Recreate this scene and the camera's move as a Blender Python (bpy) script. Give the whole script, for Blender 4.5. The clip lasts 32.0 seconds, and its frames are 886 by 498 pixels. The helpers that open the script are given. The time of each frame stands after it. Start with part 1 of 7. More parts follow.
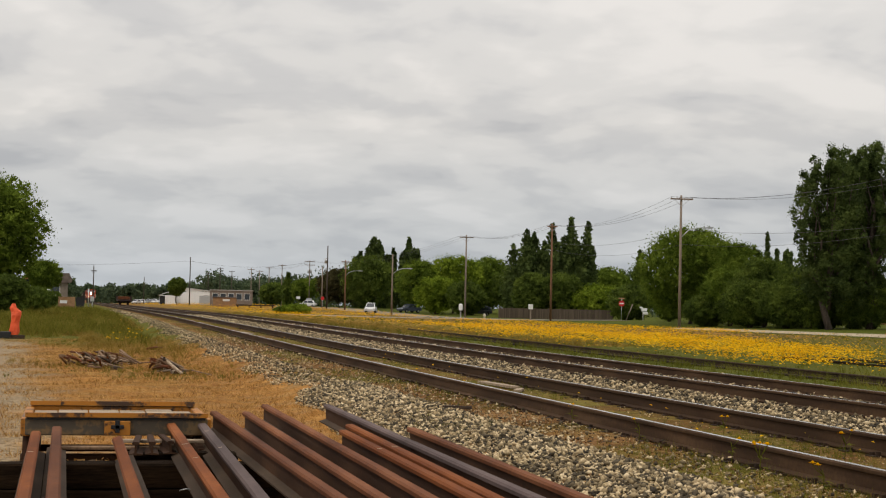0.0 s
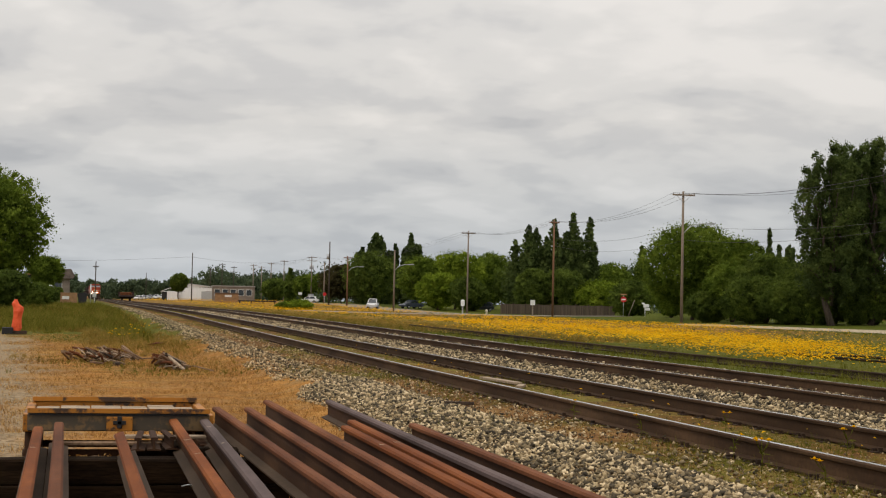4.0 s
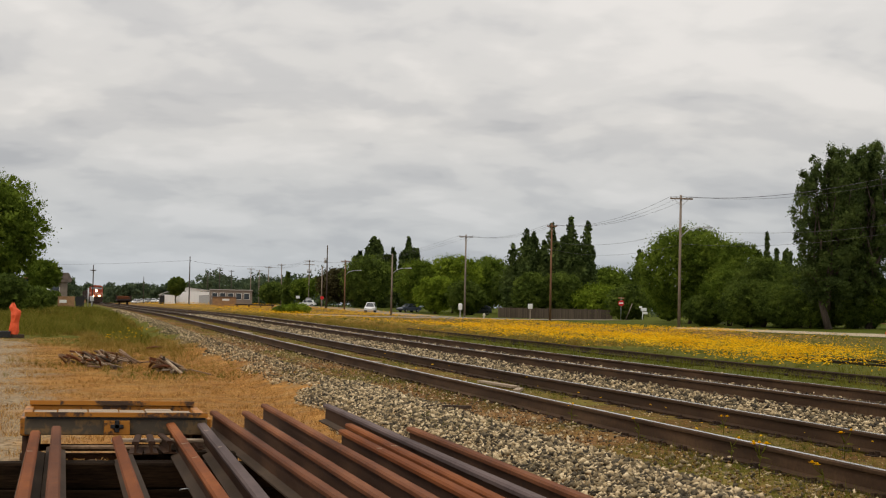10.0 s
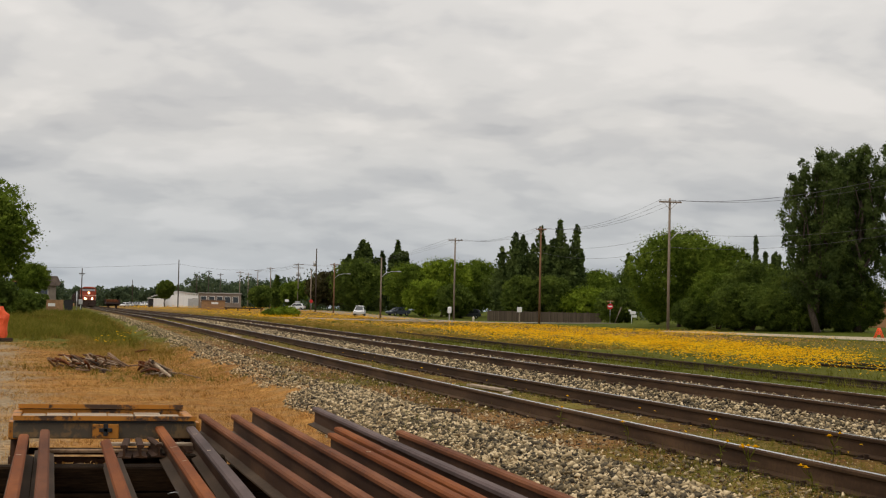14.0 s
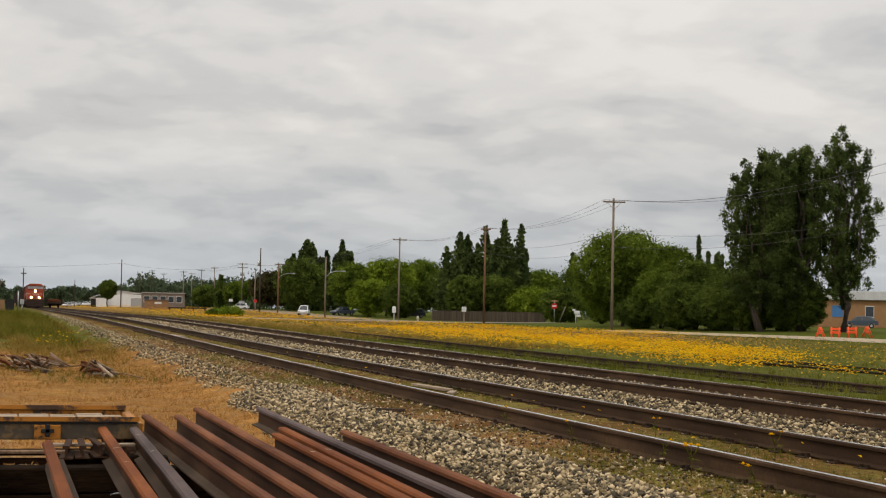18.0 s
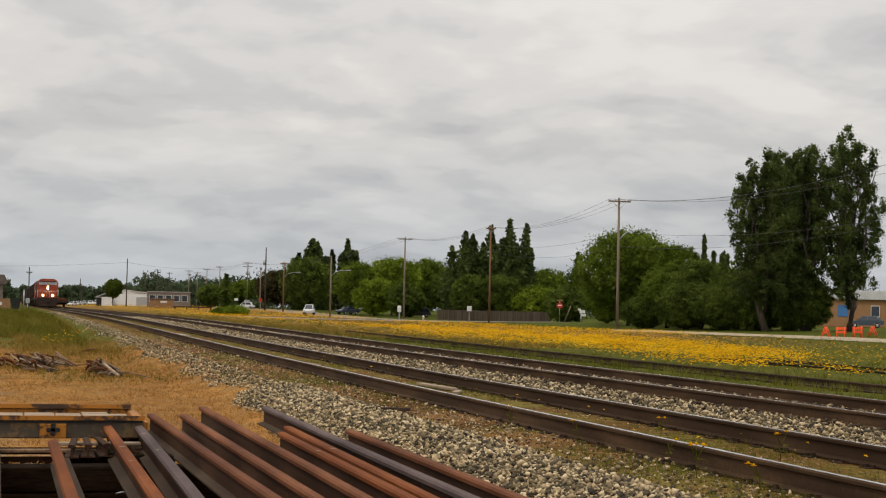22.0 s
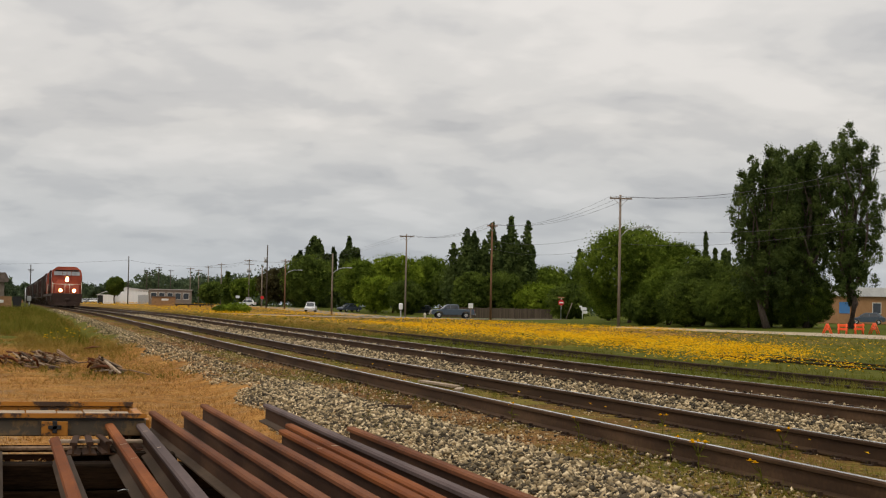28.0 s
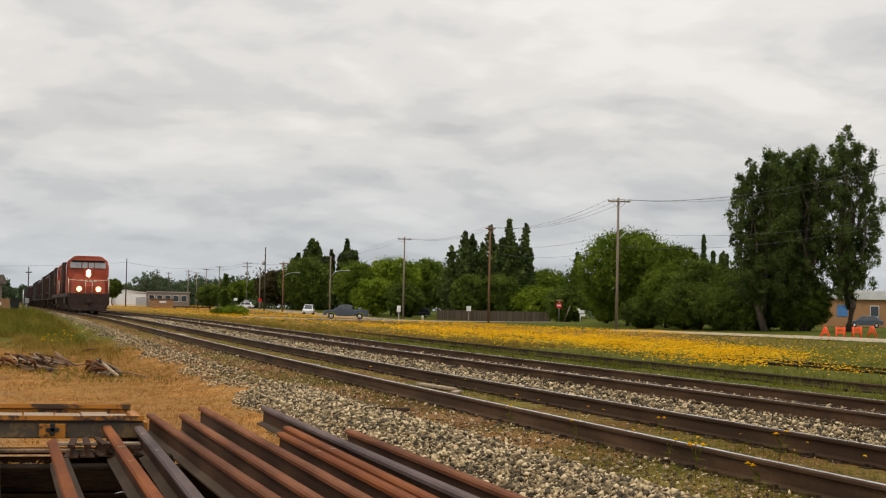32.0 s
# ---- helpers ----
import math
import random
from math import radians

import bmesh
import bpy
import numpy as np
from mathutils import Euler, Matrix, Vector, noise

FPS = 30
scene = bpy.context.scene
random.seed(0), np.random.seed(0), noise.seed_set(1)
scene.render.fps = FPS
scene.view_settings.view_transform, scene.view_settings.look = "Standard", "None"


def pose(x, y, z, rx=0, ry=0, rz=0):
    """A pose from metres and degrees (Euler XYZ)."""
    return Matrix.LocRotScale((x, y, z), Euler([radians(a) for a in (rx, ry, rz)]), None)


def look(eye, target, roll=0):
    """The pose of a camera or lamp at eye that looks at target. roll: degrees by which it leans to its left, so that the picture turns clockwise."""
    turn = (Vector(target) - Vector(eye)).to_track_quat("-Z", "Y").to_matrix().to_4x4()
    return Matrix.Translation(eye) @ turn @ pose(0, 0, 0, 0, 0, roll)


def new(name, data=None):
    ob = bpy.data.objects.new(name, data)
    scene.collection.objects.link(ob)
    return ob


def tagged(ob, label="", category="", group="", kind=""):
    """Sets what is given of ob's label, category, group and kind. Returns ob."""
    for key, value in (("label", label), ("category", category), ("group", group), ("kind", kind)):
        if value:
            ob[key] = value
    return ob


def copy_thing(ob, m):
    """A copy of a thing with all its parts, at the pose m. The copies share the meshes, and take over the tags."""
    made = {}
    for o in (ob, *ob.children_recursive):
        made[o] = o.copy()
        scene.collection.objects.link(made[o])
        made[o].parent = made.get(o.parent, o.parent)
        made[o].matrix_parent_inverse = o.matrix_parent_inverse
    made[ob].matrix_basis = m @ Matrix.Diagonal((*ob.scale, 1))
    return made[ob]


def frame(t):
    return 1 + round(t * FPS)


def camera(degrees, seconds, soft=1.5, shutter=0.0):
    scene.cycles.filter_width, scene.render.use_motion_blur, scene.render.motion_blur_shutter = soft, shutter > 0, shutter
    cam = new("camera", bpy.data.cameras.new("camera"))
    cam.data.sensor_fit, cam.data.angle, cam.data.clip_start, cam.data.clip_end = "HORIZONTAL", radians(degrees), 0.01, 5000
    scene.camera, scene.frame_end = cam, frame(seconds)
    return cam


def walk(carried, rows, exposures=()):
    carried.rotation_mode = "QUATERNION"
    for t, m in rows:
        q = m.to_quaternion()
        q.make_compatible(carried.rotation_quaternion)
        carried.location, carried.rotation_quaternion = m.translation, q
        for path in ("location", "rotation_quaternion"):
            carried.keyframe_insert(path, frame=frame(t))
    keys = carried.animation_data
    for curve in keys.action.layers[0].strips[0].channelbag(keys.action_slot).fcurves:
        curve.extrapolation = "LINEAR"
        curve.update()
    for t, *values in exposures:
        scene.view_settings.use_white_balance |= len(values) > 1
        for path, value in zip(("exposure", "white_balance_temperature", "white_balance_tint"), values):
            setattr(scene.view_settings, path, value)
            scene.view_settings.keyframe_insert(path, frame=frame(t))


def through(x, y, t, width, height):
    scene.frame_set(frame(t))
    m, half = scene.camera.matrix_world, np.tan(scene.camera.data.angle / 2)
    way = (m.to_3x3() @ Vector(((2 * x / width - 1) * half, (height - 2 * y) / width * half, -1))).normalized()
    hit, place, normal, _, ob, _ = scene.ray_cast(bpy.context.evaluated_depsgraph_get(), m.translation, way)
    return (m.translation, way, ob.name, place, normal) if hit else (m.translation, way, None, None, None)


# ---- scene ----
EYE = (0.0, 0.0, 1.5)
cam = camera(29.99, 32.0, soft=1.15)
walk(cam, [(t, pose(*EYE, rx, ry, rz)) for t, rx, ry, rz in (
    (0, 92.034, -1.17, -12.507), (0.5, 92.015, -1.16, -12.483), (1, 91.951, -1.20, -12.438), (1.5, 91.925, -1.15, -12.423),
    (2, 91.944, -1.17, -12.452), (2.5, 91.986, -1.16, -12.483), (3, 91.944, -1.17, -12.462), (3.5, 91.903, -1.19, -12.453),
    (5.5, 91.878, -1.16, -12.388), (6, 91.908, -1.16, -12.390), (6.5, 91.916, -1.17, -12.396), (7, 91.925, -1.13, -12.417),
    (7.5, 91.875, -1.19, -12.418), (8, 91.877, -1.15, -12.414), (8.5, 91.942, -1.16, -12.484), (9, 91.986, -1.19, -12.508),
    (9.5, 92.005, -1.18, -12.521), (10, 92.020, -1.18, -12.521), (10.5, 92.048, -1.19, -12.540), (11, 92.079, -1.21, -12.575),
    (11.5, 92.090, -1.18, -12.578), (12, 92.108, -1.20, -12.577), (12.5, 92.130, -1.20, -12.544), (13, 92.095, -1.18, -12.546),
    (13.5, 92.093, -1.17, -12.578), (13.8, 92.123, -1.17, -12.616), (13.9, 92.133, -1.17, -12.674), (14, 92.143, -1.17, -12.895),
    (14.1, 92.150, -1.17, -13.356), (14.2, 92.158, -1.17, -13.903), (14.3, 92.165, -1.17, -14.364), (14.4, 92.173, -1.17, -14.613),
    (14.5, 92.180, -1.17, -14.745), (14.7, 92.177, -1.17, -14.844), (15.2, 92.170, -1.17, -14.906), (16.5, 92.152, -1.14, -14.902),
    (17, 92.154, -1.12, -14.882), (17.5, 92.149, -1.14, -14.842), (18, 92.169, -1.13, -14.814), (18.5, 92.152, -1.11, -14.789),
    (19, 92.123, -1.15, -14.772), (19.5, 92.158, -1.12, -14.767), (20, 92.185, -1.11, -14.759), (20.5, 92.187, -1.12, -14.727),
    (21, 92.195, -1.15, -14.684), (21.5, 92.178, -1.16, -14.654), (22, 92.140, -1.18, -14.630), (22.5, 92.088, -1.19, -14.627),
    (23, 92.055, -1.19, -14.626), (23.5, 92.036, -1.15, -14.640), (24, 92.038, -1.16, -14.662), (24.5, 92.077, -1.14, -14.675),
    (25, 92.105, -1.13, -14.703), (25.5, 92.133, -1.15, -14.700), (27.5, 92.111, -1.12, -14.614), (28, 92.047, -1.12, -14.580),
    (28.5, 92.011, -1.10, -14.583), (29, 91.954, -1.11, -14.623), (29.5, 91.903, -1.11, -14.644), (30, 91.859, -1.13, -14.649),
    (30.5, 91.833, -1.14, -14.642), (31, 91.848, -1.15, -14.623), (31.5, 92.061, -1.18, -14.629), (32, 92.141, -1.18, -14.651),
)], exposures=((0.0, 0.0, 6900, 12.0), (9.0, -0.02, 6900, 12.0), (20.0, -0.04, 6900, 12.0), (28.0, -0.05, 6900, 12.0), (30.2, -0.03, 6900, 12.0), (31.0, 0.10, 6900, 12.0), (32.0, 0.10, 6900, 12.0)))

# ---- world and light: a bright overcast sky ----
world = bpy.data.worlds.new("overcast_sky")
scene.world = world
world.use_nodes = True
SUN_ELEVATION, SUN_AZIMUTH = 52.0, 235.0


def build_sky():
    nt = world.node_tree
    nt.nodes.clear()
    n, l = nt.nodes.new, nt.links.new

    def math_node(op, a, b=0.0, c=0.0, clamp=False):
        m = n("ShaderNodeMath")
        m.operation, m.use_clamp = op, clamp
        for k, v in enumerate((a, b, c)):
            if hasattr(v, "links"):
                l(v, m.inputs[k])
            else:
                m.inputs[k].default_value = v
        return m.outputs[0]

    def ramp(fac, stops, ease="EASE"):
        r = n("ShaderNodeValToRGB")
        r.color_ramp.interpolation = ease
        while len(r.color_ramp.elements) < len(stops):
            r.color_ramp.elements.new(0.5)
        for e, (p, c) in zip(r.color_ramp.elements, stops):
            e.position, e.color = p, (*c, 1)
        l(fac, r.inputs[0])
        return r.outputs[0]

    def mix(kind, fac, a, b):
        m = n("ShaderNodeMix")
        m.data_type, m.blend_type = "RGBA", kind
        for sock, v in ((m.inputs[0], fac), (m.inputs[6], a), (m.inputs[7], b)):
            if hasattr(v, "links"):
                l(v, sock)
            else:
                sock.default_value = v if isinstance(v, float) else (*v, 1)
        return m.outputs[2]

    coord = n("ShaderNodeTexCoord").outputs["Generated"]
    sep = n("ShaderNodeSeparateXYZ")
    l(coord, sep.inputs[0])
    height = math_node("MAXIMUM", sep.outputs[2], 0.0)
    # a flat cloud deck overhead: its bands close up towards the horizon
    deck = math_node("ADD", height, 0.24)
    comb = n("ShaderNodeCombineXYZ")
    l(math_node("DIVIDE", sep.outputs[0], deck), comb.inputs[0])
    l(math_node("DIVIDE", sep.outputs[1], deck), comb.inputs[1])
    comb.inputs[2].default_value = 3.7

    def clouds(scale, detail, rough, offset, distortion=0.0):
        mp = n("ShaderNodeMapping")
        mp.inputs["Location"].default_value = offset
        l(comb.outputs[0], mp.inputs[0])
        t = n("ShaderNodeTexNoise")
        t.inputs["Scale"].default_value = scale
        t.inputs["Detail"].default_value = detail
        t.inputs["Roughness"].default_value = rough
        t.inputs["Distortion"].default_value = distortion
        l(mp.outputs[0], t.inputs["Vector"])
        return t.outputs["Fac"]

    # thick and thin parts of the deck with billowing edges; the sides turned to the light are bright, the undersides grey
    def billows(shift):
        mp = n("ShaderNodeMapping")
        mp.inputs["Location"].default_value = (2.2, 0.7 + shift, 0.0)
        l(comb.outputs[0], mp.inputs[0])
        warp = n("ShaderNodeTexNoise")
        warp.inputs["Scale"].default_value, warp.inputs["Detail"].default_value = 2.6, 4.0
        l(mp.outputs[0], warp.inputs["Vector"])
        add = n("ShaderNodeVectorMath")
        add.operation = "MULTIPLY_ADD"
        l(warp.outputs["Color"], add.inputs[0])
        add.inputs[1].default_value = (0.32, 0.32, 0.0)
        l(mp.outputs[0], add.inputs[2])
        v = n("ShaderNodeTexVoronoi")
        v.feature, v.normalize = "SMOOTH_F1", True
        v.inputs["Scale"].default_value, v.inputs["Detail"].default_value = 3.8, 3.0
        v.inputs["Roughness"].default_value, v.inputs["Smoothness"].default_value = 0.5, 0.35
        l(add.outputs[0], v.inputs["Vector"])
        return math_node("SUBTRACT", 1.0, v.outputs["Distance"])

    big = clouds(1.3, 4.0, 0.5, (1.3, 0.4, 0.0), 0.2)
    mid = clouds(3.6, 5.0, 0.5, (5.1, 2.7, 1.0), 0.1)
    near, beyond = billows(0.0), billows(-0.09)
    relief = math_node("MULTIPLY", math_node("SUBTRACT", near, beyond), 0.30)
    fac = math_node("ADD", math_node("MULTIPLY", big, 0.40), math_node("MULTIPLY", mid, 0.38))
    fac = math_node("ADD", math_node("ADD", fac, math_node("MULTIPLY", near, 0.22)), relief)
    tone = ramp(fac, ((0.40, (0.480, 0.492, 0.508)), (0.49, (0.590, 0.596, 0.598)), (0.56, (0.680, 0.680, 0.668)), (0.65, (0.765, 0.757, 0.738))))
    low = ramp(height, ((0.0, (0.67, 0.765, 0.885)), (0.05, (0.80, 0.855, 0.925)), (0.11, (0.96, 0.97, 0.985)), (1.0, (1.0, 1.0, 1.0))), "LINEAR")
    tone = mix("MULTIPLY", 1.0, tone, low)
    # an overcast sky is about three times as bright overhead as at the horizon
    gain = math_node("MULTIPLY_ADD", math_node("POWER", height, 1.2), 1.0, 0.92)
    grey = n("ShaderNodeCombineColor")
    for k in range(3):
        l(gain, grey.inputs[k])
    tone = mix("MULTIPLY", 1.0, tone, grey.outputs[0])
    sky = n("ShaderNodeTexSky")
    sky.sky_type, sky.sun_disc = "NISHITA", False
    sky.sun_elevation, sky.sun_rotation = radians(SUN_ELEVATION), radians(SUN_AZIMUTH)
    thin = n("ShaderNodeBackground")
    l(sky.outputs[0], thin.inputs[0])
    thin.inputs[1].default_value = 0.006
    deck_light = n("ShaderNodeBackground")
    l(tone, deck_light.inputs[0])
    deck_light.inputs[1].default_value = 1.0
    both = n("ShaderNodeAddShader")
    l(thin.outputs[0], both.inputs[0])
    l(deck_light.outputs[0], both.inputs[1])
    out = n("ShaderNodeOutputWorld")
    l(both.outputs[0], out.inputs[0])


build_sky()
sun = new("sun", bpy.data.lights.new("sun", "SUN"))
sun.data.energy, sun.data.angle, sun.data.color = 0.9, radians(14), (1.0, 0.95, 0.88)
sun.matrix_world = look((0, 0, 50), (50 * math.sin(radians(SUN_AZIMUTH + 180)) / math.tan(radians(SUN_ELEVATION)),
                                     50 * math.cos(radians(SUN_AZIMUTH + 180)) / math.tan(radians(SUN_ELEVATION)), 0))


# ---- materials ----
class Shade:
    """A small writer of node materials."""

    def __init__(self, name):
        self.mat = bpy.data.materials.new(name)
        self.mat.use_nodes = True
        self.nt = self.mat.node_tree
        self.nt.nodes.clear()
        self.obj = None

    def n(self, kind):
        return self.nt.nodes.new("ShaderNode" + kind)

    def put(self, sock, v):
        if hasattr(v, "links"):
            self.nt.links.new(v, sock)
        elif isinstance(v, (tuple, list)) and len(v) == 3 and sock.type == "RGBA":
            sock.default_value = (*v, 1)
        else:
            sock.default_value = v

    def coord(self, scale=(1, 1, 1)):
        if self.obj is None:
            self.obj = self.n("TexCoord").outputs["Object"]
        if scale == (1, 1, 1):
            return self.obj
        m = self.n("Mapping")
        self.put(m.inputs[0], self.obj)
        m.inputs["Scale"].default_value = scale
        return m.outputs[0]

    def noise(self, scale, detail=3.0, rough=0.55, stretch=(1, 1, 1), distortion=0.0):
        t = self.n("TexNoise")
        self.put(t.inputs["Vector"], self.coord(stretch))
        for k, v in (("Scale", scale), ("Detail", detail), ("Roughness", rough), ("Distortion", distortion)):
            t.inputs[k].default_value = v
        return t.outputs["Fac"]

    def cells(self, scale, stretch=(1, 1, 1)):
        t = self.n("TexVoronoi")
        self.put(t.inputs["Vector"], self.coord(stretch))
        t.inputs["Scale"].default_value = scale
        return t

    def math(self, op, a, b=0.0, c=0.0, clamp=False):
        m = self.n("Math")
        m.operation, m.use_clamp = op, clamp
        for k, v in enumerate((a, b, c)):
            self.put(m.inputs[k], v)
        return m.outputs[0]

    def span(self, v, a, b, smooth=True):
        m = self.n("MapRange")
        m.interpolation_type = "SMOOTHSTEP" if smooth else "LINEAR"
        self.put(m.inputs["Value"], v)
        m.inputs["From Min"].default_value, m.inputs["From Max"].default_value = a, b
        return m.outputs["Result"]

    def ramp(self, fac, *stops):
        r = self.n("ValToRGB")
        while len(r.color_ramp.elements) < len(stops):
            r.color_ramp.elements.new(0.5)
        for e, (p, c) in zip(r.color_ramp.elements, stops):
            e.position, e.color = p, (*c, 1)
        self.put(r.inputs[0], fac)
        return r.outputs[0]

    def mix(self, fac, a, b, kind="MIX"):
        m = self.n("Mix")
        m.data_type, m.blend_type = "RGBA", kind
        self.put(m.inputs[0], fac)
        self.put(m.inputs[6], a)
        self.put(m.inputs[7], b)
        return m.outputs[2]

    def island(self):
        return self.n("NewGeometry").outputs["Random Per Island"]

    def each(self):
        return self.n("ObjectInfo").outputs["Random"]

    def bump(self, height, strength=0.5, distance=0.02):
        b = self.n("Bump")
        b.inputs["Strength"].default_value, b.inputs["Distance"].default_value = strength, distance
        self.put(b.inputs["Height"], height)
        return b.outputs[0]

    def done(self, color, rough=0.8, metal=0.0, normal=None, spec=0.5, through=0.0, glow=None):
        p = self.n("BsdfPrincipled")
        self.put(p.inputs["Base Color"], color)
        self.put(p.inputs["Roughness"], rough)
        self.put(p.inputs["Metallic"], metal)
        self.put(p.inputs["Specular IOR Level"], spec)
        if normal is not None:
            self.put(p.inputs["Normal"], normal)
        if glow:
            self.put(p.inputs["Emission Color"], glow[0])
            p.inputs["Emission Strength"].default_value = glow[1]
        shader = p.outputs[0]
        if through:
            t = self.n("BsdfTranslucent")
            self.put(t.inputs["Color"], color)
            m = self.n("MixShader")
            m.inputs[0].default_value = through
            self.put(m.inputs[1], shader)
            self.put(m.inputs[2], t.outputs[0])
            shader = m.outputs[0]
        self.put(self.n("OutputMaterial").inputs[0], shader)
        return self.mat


def speckled(name, dark, light, scale, rough=0.8, metal=0.0, bump=0.3, depth=0.01, fine=6.0, stretch=(1, 1, 1), spec=0.25):
    s = Shade(name)
    a, b = s.noise(scale, 4, 0.6, stretch), s.noise(scale * fine, 3, 0.6, stretch)
    f = s.math("ADD", s.math("MULTIPLY", a, 0.6), s.math("MULTIPLY", b, 0.4))
    c = s.ramp(f, (0.34, dark), (0.66, light))
    return s.done(c, rough, metal, s.bump(b, bump, depth), spec)


def foliage(name, *tones, through=0.25, single=0.35):
    s = Shade(name)
    r, p = s.island(), s.noise(0.5, 3)
    f = s.math("ADD", s.math("MULTIPLY", r, single), s.math("MULTIPLY", s.span(p, 0.3, 0.7), 1 - single))
    c = s.ramp(f, *[(0.1 + 0.8 * k / (len(tones) - 1), t) for k, t in enumerate(tones)])
    return s.done(c, 0.8, 0.0, None, 0.03, through)


def rusty(name, dark, mid, bright, rough=0.75):
    s = Shade(name)
    a, b, c = s.noise(1.6, 4, 0.6, (1, 0.35, 1)), s.noise(22, 4, 0.65), s.noise(7, 3, 0.6, (1, 0.1, 1))
    f = s.math("ADD", s.math("ADD", s.math("MULTIPLY", a, 0.45), s.math("MULTIPLY", b, 0.25)), s.math("MULTIPLY", c, 0.3))
    col = s.ramp(f, (0.36, dark), (0.5, mid), (0.64, bright))
    col = s.mix(s.math("MULTIPLY", s.each(), 0.5), col, dark)
    return s.done(col, s.math("MULTIPLY_ADD", b, 0.25, rough - 0.08), 0.0, s.bump(b, 0.35, 0.004), 0.10)


def painted(name, tone, rust=(0.10, 0.045, 0.02), wear=0.62, rough=0.5, dirt=0.35):
    s = Shade(name)
    a, b = s.noise(2.2, 5, 0.65), s.noise(14, 4, 0.65)
    f = s.math("ADD", s.math("MULTIPLY", a, 0.6), s.math("MULTIPLY", b, 0.4))
    dull = s.mix(s.math("MULTIPLY", s.span(a, 0.35, 0.7), dirt), tone, tuple(0.45 * v + 0.01 for v in tone))
    col = s.mix(s.span(f, wear - 0.02, wear + 0.05), dull, rust)
    return s.done(col, s.math("MULTIPLY_ADD", b, 0.3, rough - 0.1), 0.0, s.bump(b, 0.15, 0.004), 0.4)


def lamp_glass(name, tone, strength):
    s = Shade(name)
    return s.done(tone, 0.2, 0.0, None, 0.5, 0.0, (tone, strength))


def window_glass(name, tone=(0.02, 0.025, 0.03)):
    s = Shade(name)
    return s.done(s.ramp(s.noise(1.5), (0.3, tone), (0.7, tuple(1.6 * v for v in tone))), 0.06, 0.0, None, 0.9)


M_STEEL_TOP = speckled("polished_rail_head", (0.42, 0.41, 0.40), (0.66, 0.64, 0.62), 3.0, 0.24, 0.92, 0.05, 0.001, stretch=(1, 0.05, 1))
M_RAIL_SIDE = rusty("brown_rail_web", (0.029, 0.016, 0.009), (0.066, 0.037, 0.020), (0.125, 0.072, 0.038))
M_RAIL_OLD = rusty("dark_unused_rail", (0.02, 0.014, 0.01), (0.045, 0.027, 0.018), (0.09, 0.05, 0.03))
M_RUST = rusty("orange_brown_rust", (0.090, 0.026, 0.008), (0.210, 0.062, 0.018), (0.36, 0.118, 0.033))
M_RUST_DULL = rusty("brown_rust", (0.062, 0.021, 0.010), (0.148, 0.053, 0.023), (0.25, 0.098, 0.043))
# dark rust; on the stacked rails' webs it also stands for shade
M_RUST_DARK_SHADE = rusty("dark_rust_and_shade", (0.027, 0.013, 0.008), (0.062, 0.032, 0.019), (0.115, 0.061, 0.034))
# paler rust: sky light on the rail foot is put into the colour
M_RUST_FOOT_LIT = rusty("sky_lit_rail_foot", (0.034, 0.022, 0.014), (0.075, 0.050, 0.033), (0.130, 0.090, 0.060))
M_TIE = speckled("creosoted_timber", (0.018, 0.013, 0.010), (0.085, 0.055, 0.036), 2.0, 0.9, 0, 0.6, 0.01, 8, (0.4, 4, 4))
# creosote taken down to near black: the shade under the stack is in it
M_TIMBER_SHADED = speckled("creosote_with_shade", (0.005, 0.0036, 0.0025), (0.030, 0.018, 0.010), 2.5, 0.95, 0, 0.6, 0.01, 8, (0.5, 4, 4), 0.04)
M_PLANK = speckled("weathered_plank", (0.14, 0.095, 0.06), (0.50, 0.39, 0.28), 2.0, 0.85, 0, 0.4, 0.004, 8, (0.6, 6, 6))
M_YELLOW = painted("worn_yellow_paint", (0.40, 0.15, 0.012), (0.05, 0.024, 0.012), 0.51, 0.55)
M_YELLOW_DIRTY = painted("grimy_yellow_paint", (0.17, 0.105, 0.045), (0.070, 0.054, 0.036), 0.47, 0.65, 0.8)
M_ORANGE = speckled("orange_plastic", (0.62, 0.075, 0.025), (0.85, 0.13, 0.045), 5.0, 0.5, 0, 0.5, 0.02)
M_ORANGE_DEEP = speckled("orange_barrier_plastic", (0.75, 0.08, 0.02), (0.95, 0.13, 0.04), 3.0, 0.45, 0, 0.1, 0.01)
M_POLE = speckled("weathered_pole_wood", (0.13, 0.10, 0.075), (0.30, 0.24, 0.19), 1.2, 0.9, 0, 0.5, 0.01, 9, (6, 6, 0.35))
M_POLE_BROWN = speckled("brown_pole_wood", (0.13, 0.065, 0.035), (0.26, 0.14, 0.08), 1.2, 0.9, 0, 0.5, 0.01, 9, (6, 6, 0.35))
M_POLE_DARK = speckled("dark_pole_wood", (0.04, 0.032, 0.026), (0.10, 0.08, 0.065), 1.2, 0.9, 0, 0.5, 0.01, 9, (6, 6, 0.35))
M_GALV = speckled("galvanised_steel", (0.32, 0.33, 0.34), (0.55, 0.56, 0.57), 4.0, 0.45, 0.6, 0.05, 0.002)
M_WIRE = speckled("dark_cable", (0.05, 0.05, 0.055), (0.10, 0.10, 0.11), 1.0, 0.6, 0.2, 0, 0.001)
M_CERAMIC = speckled("grey_ceramic", (0.30, 0.30, 0.32), (0.5, 0.5, 0.5), 20.0, 0.3)
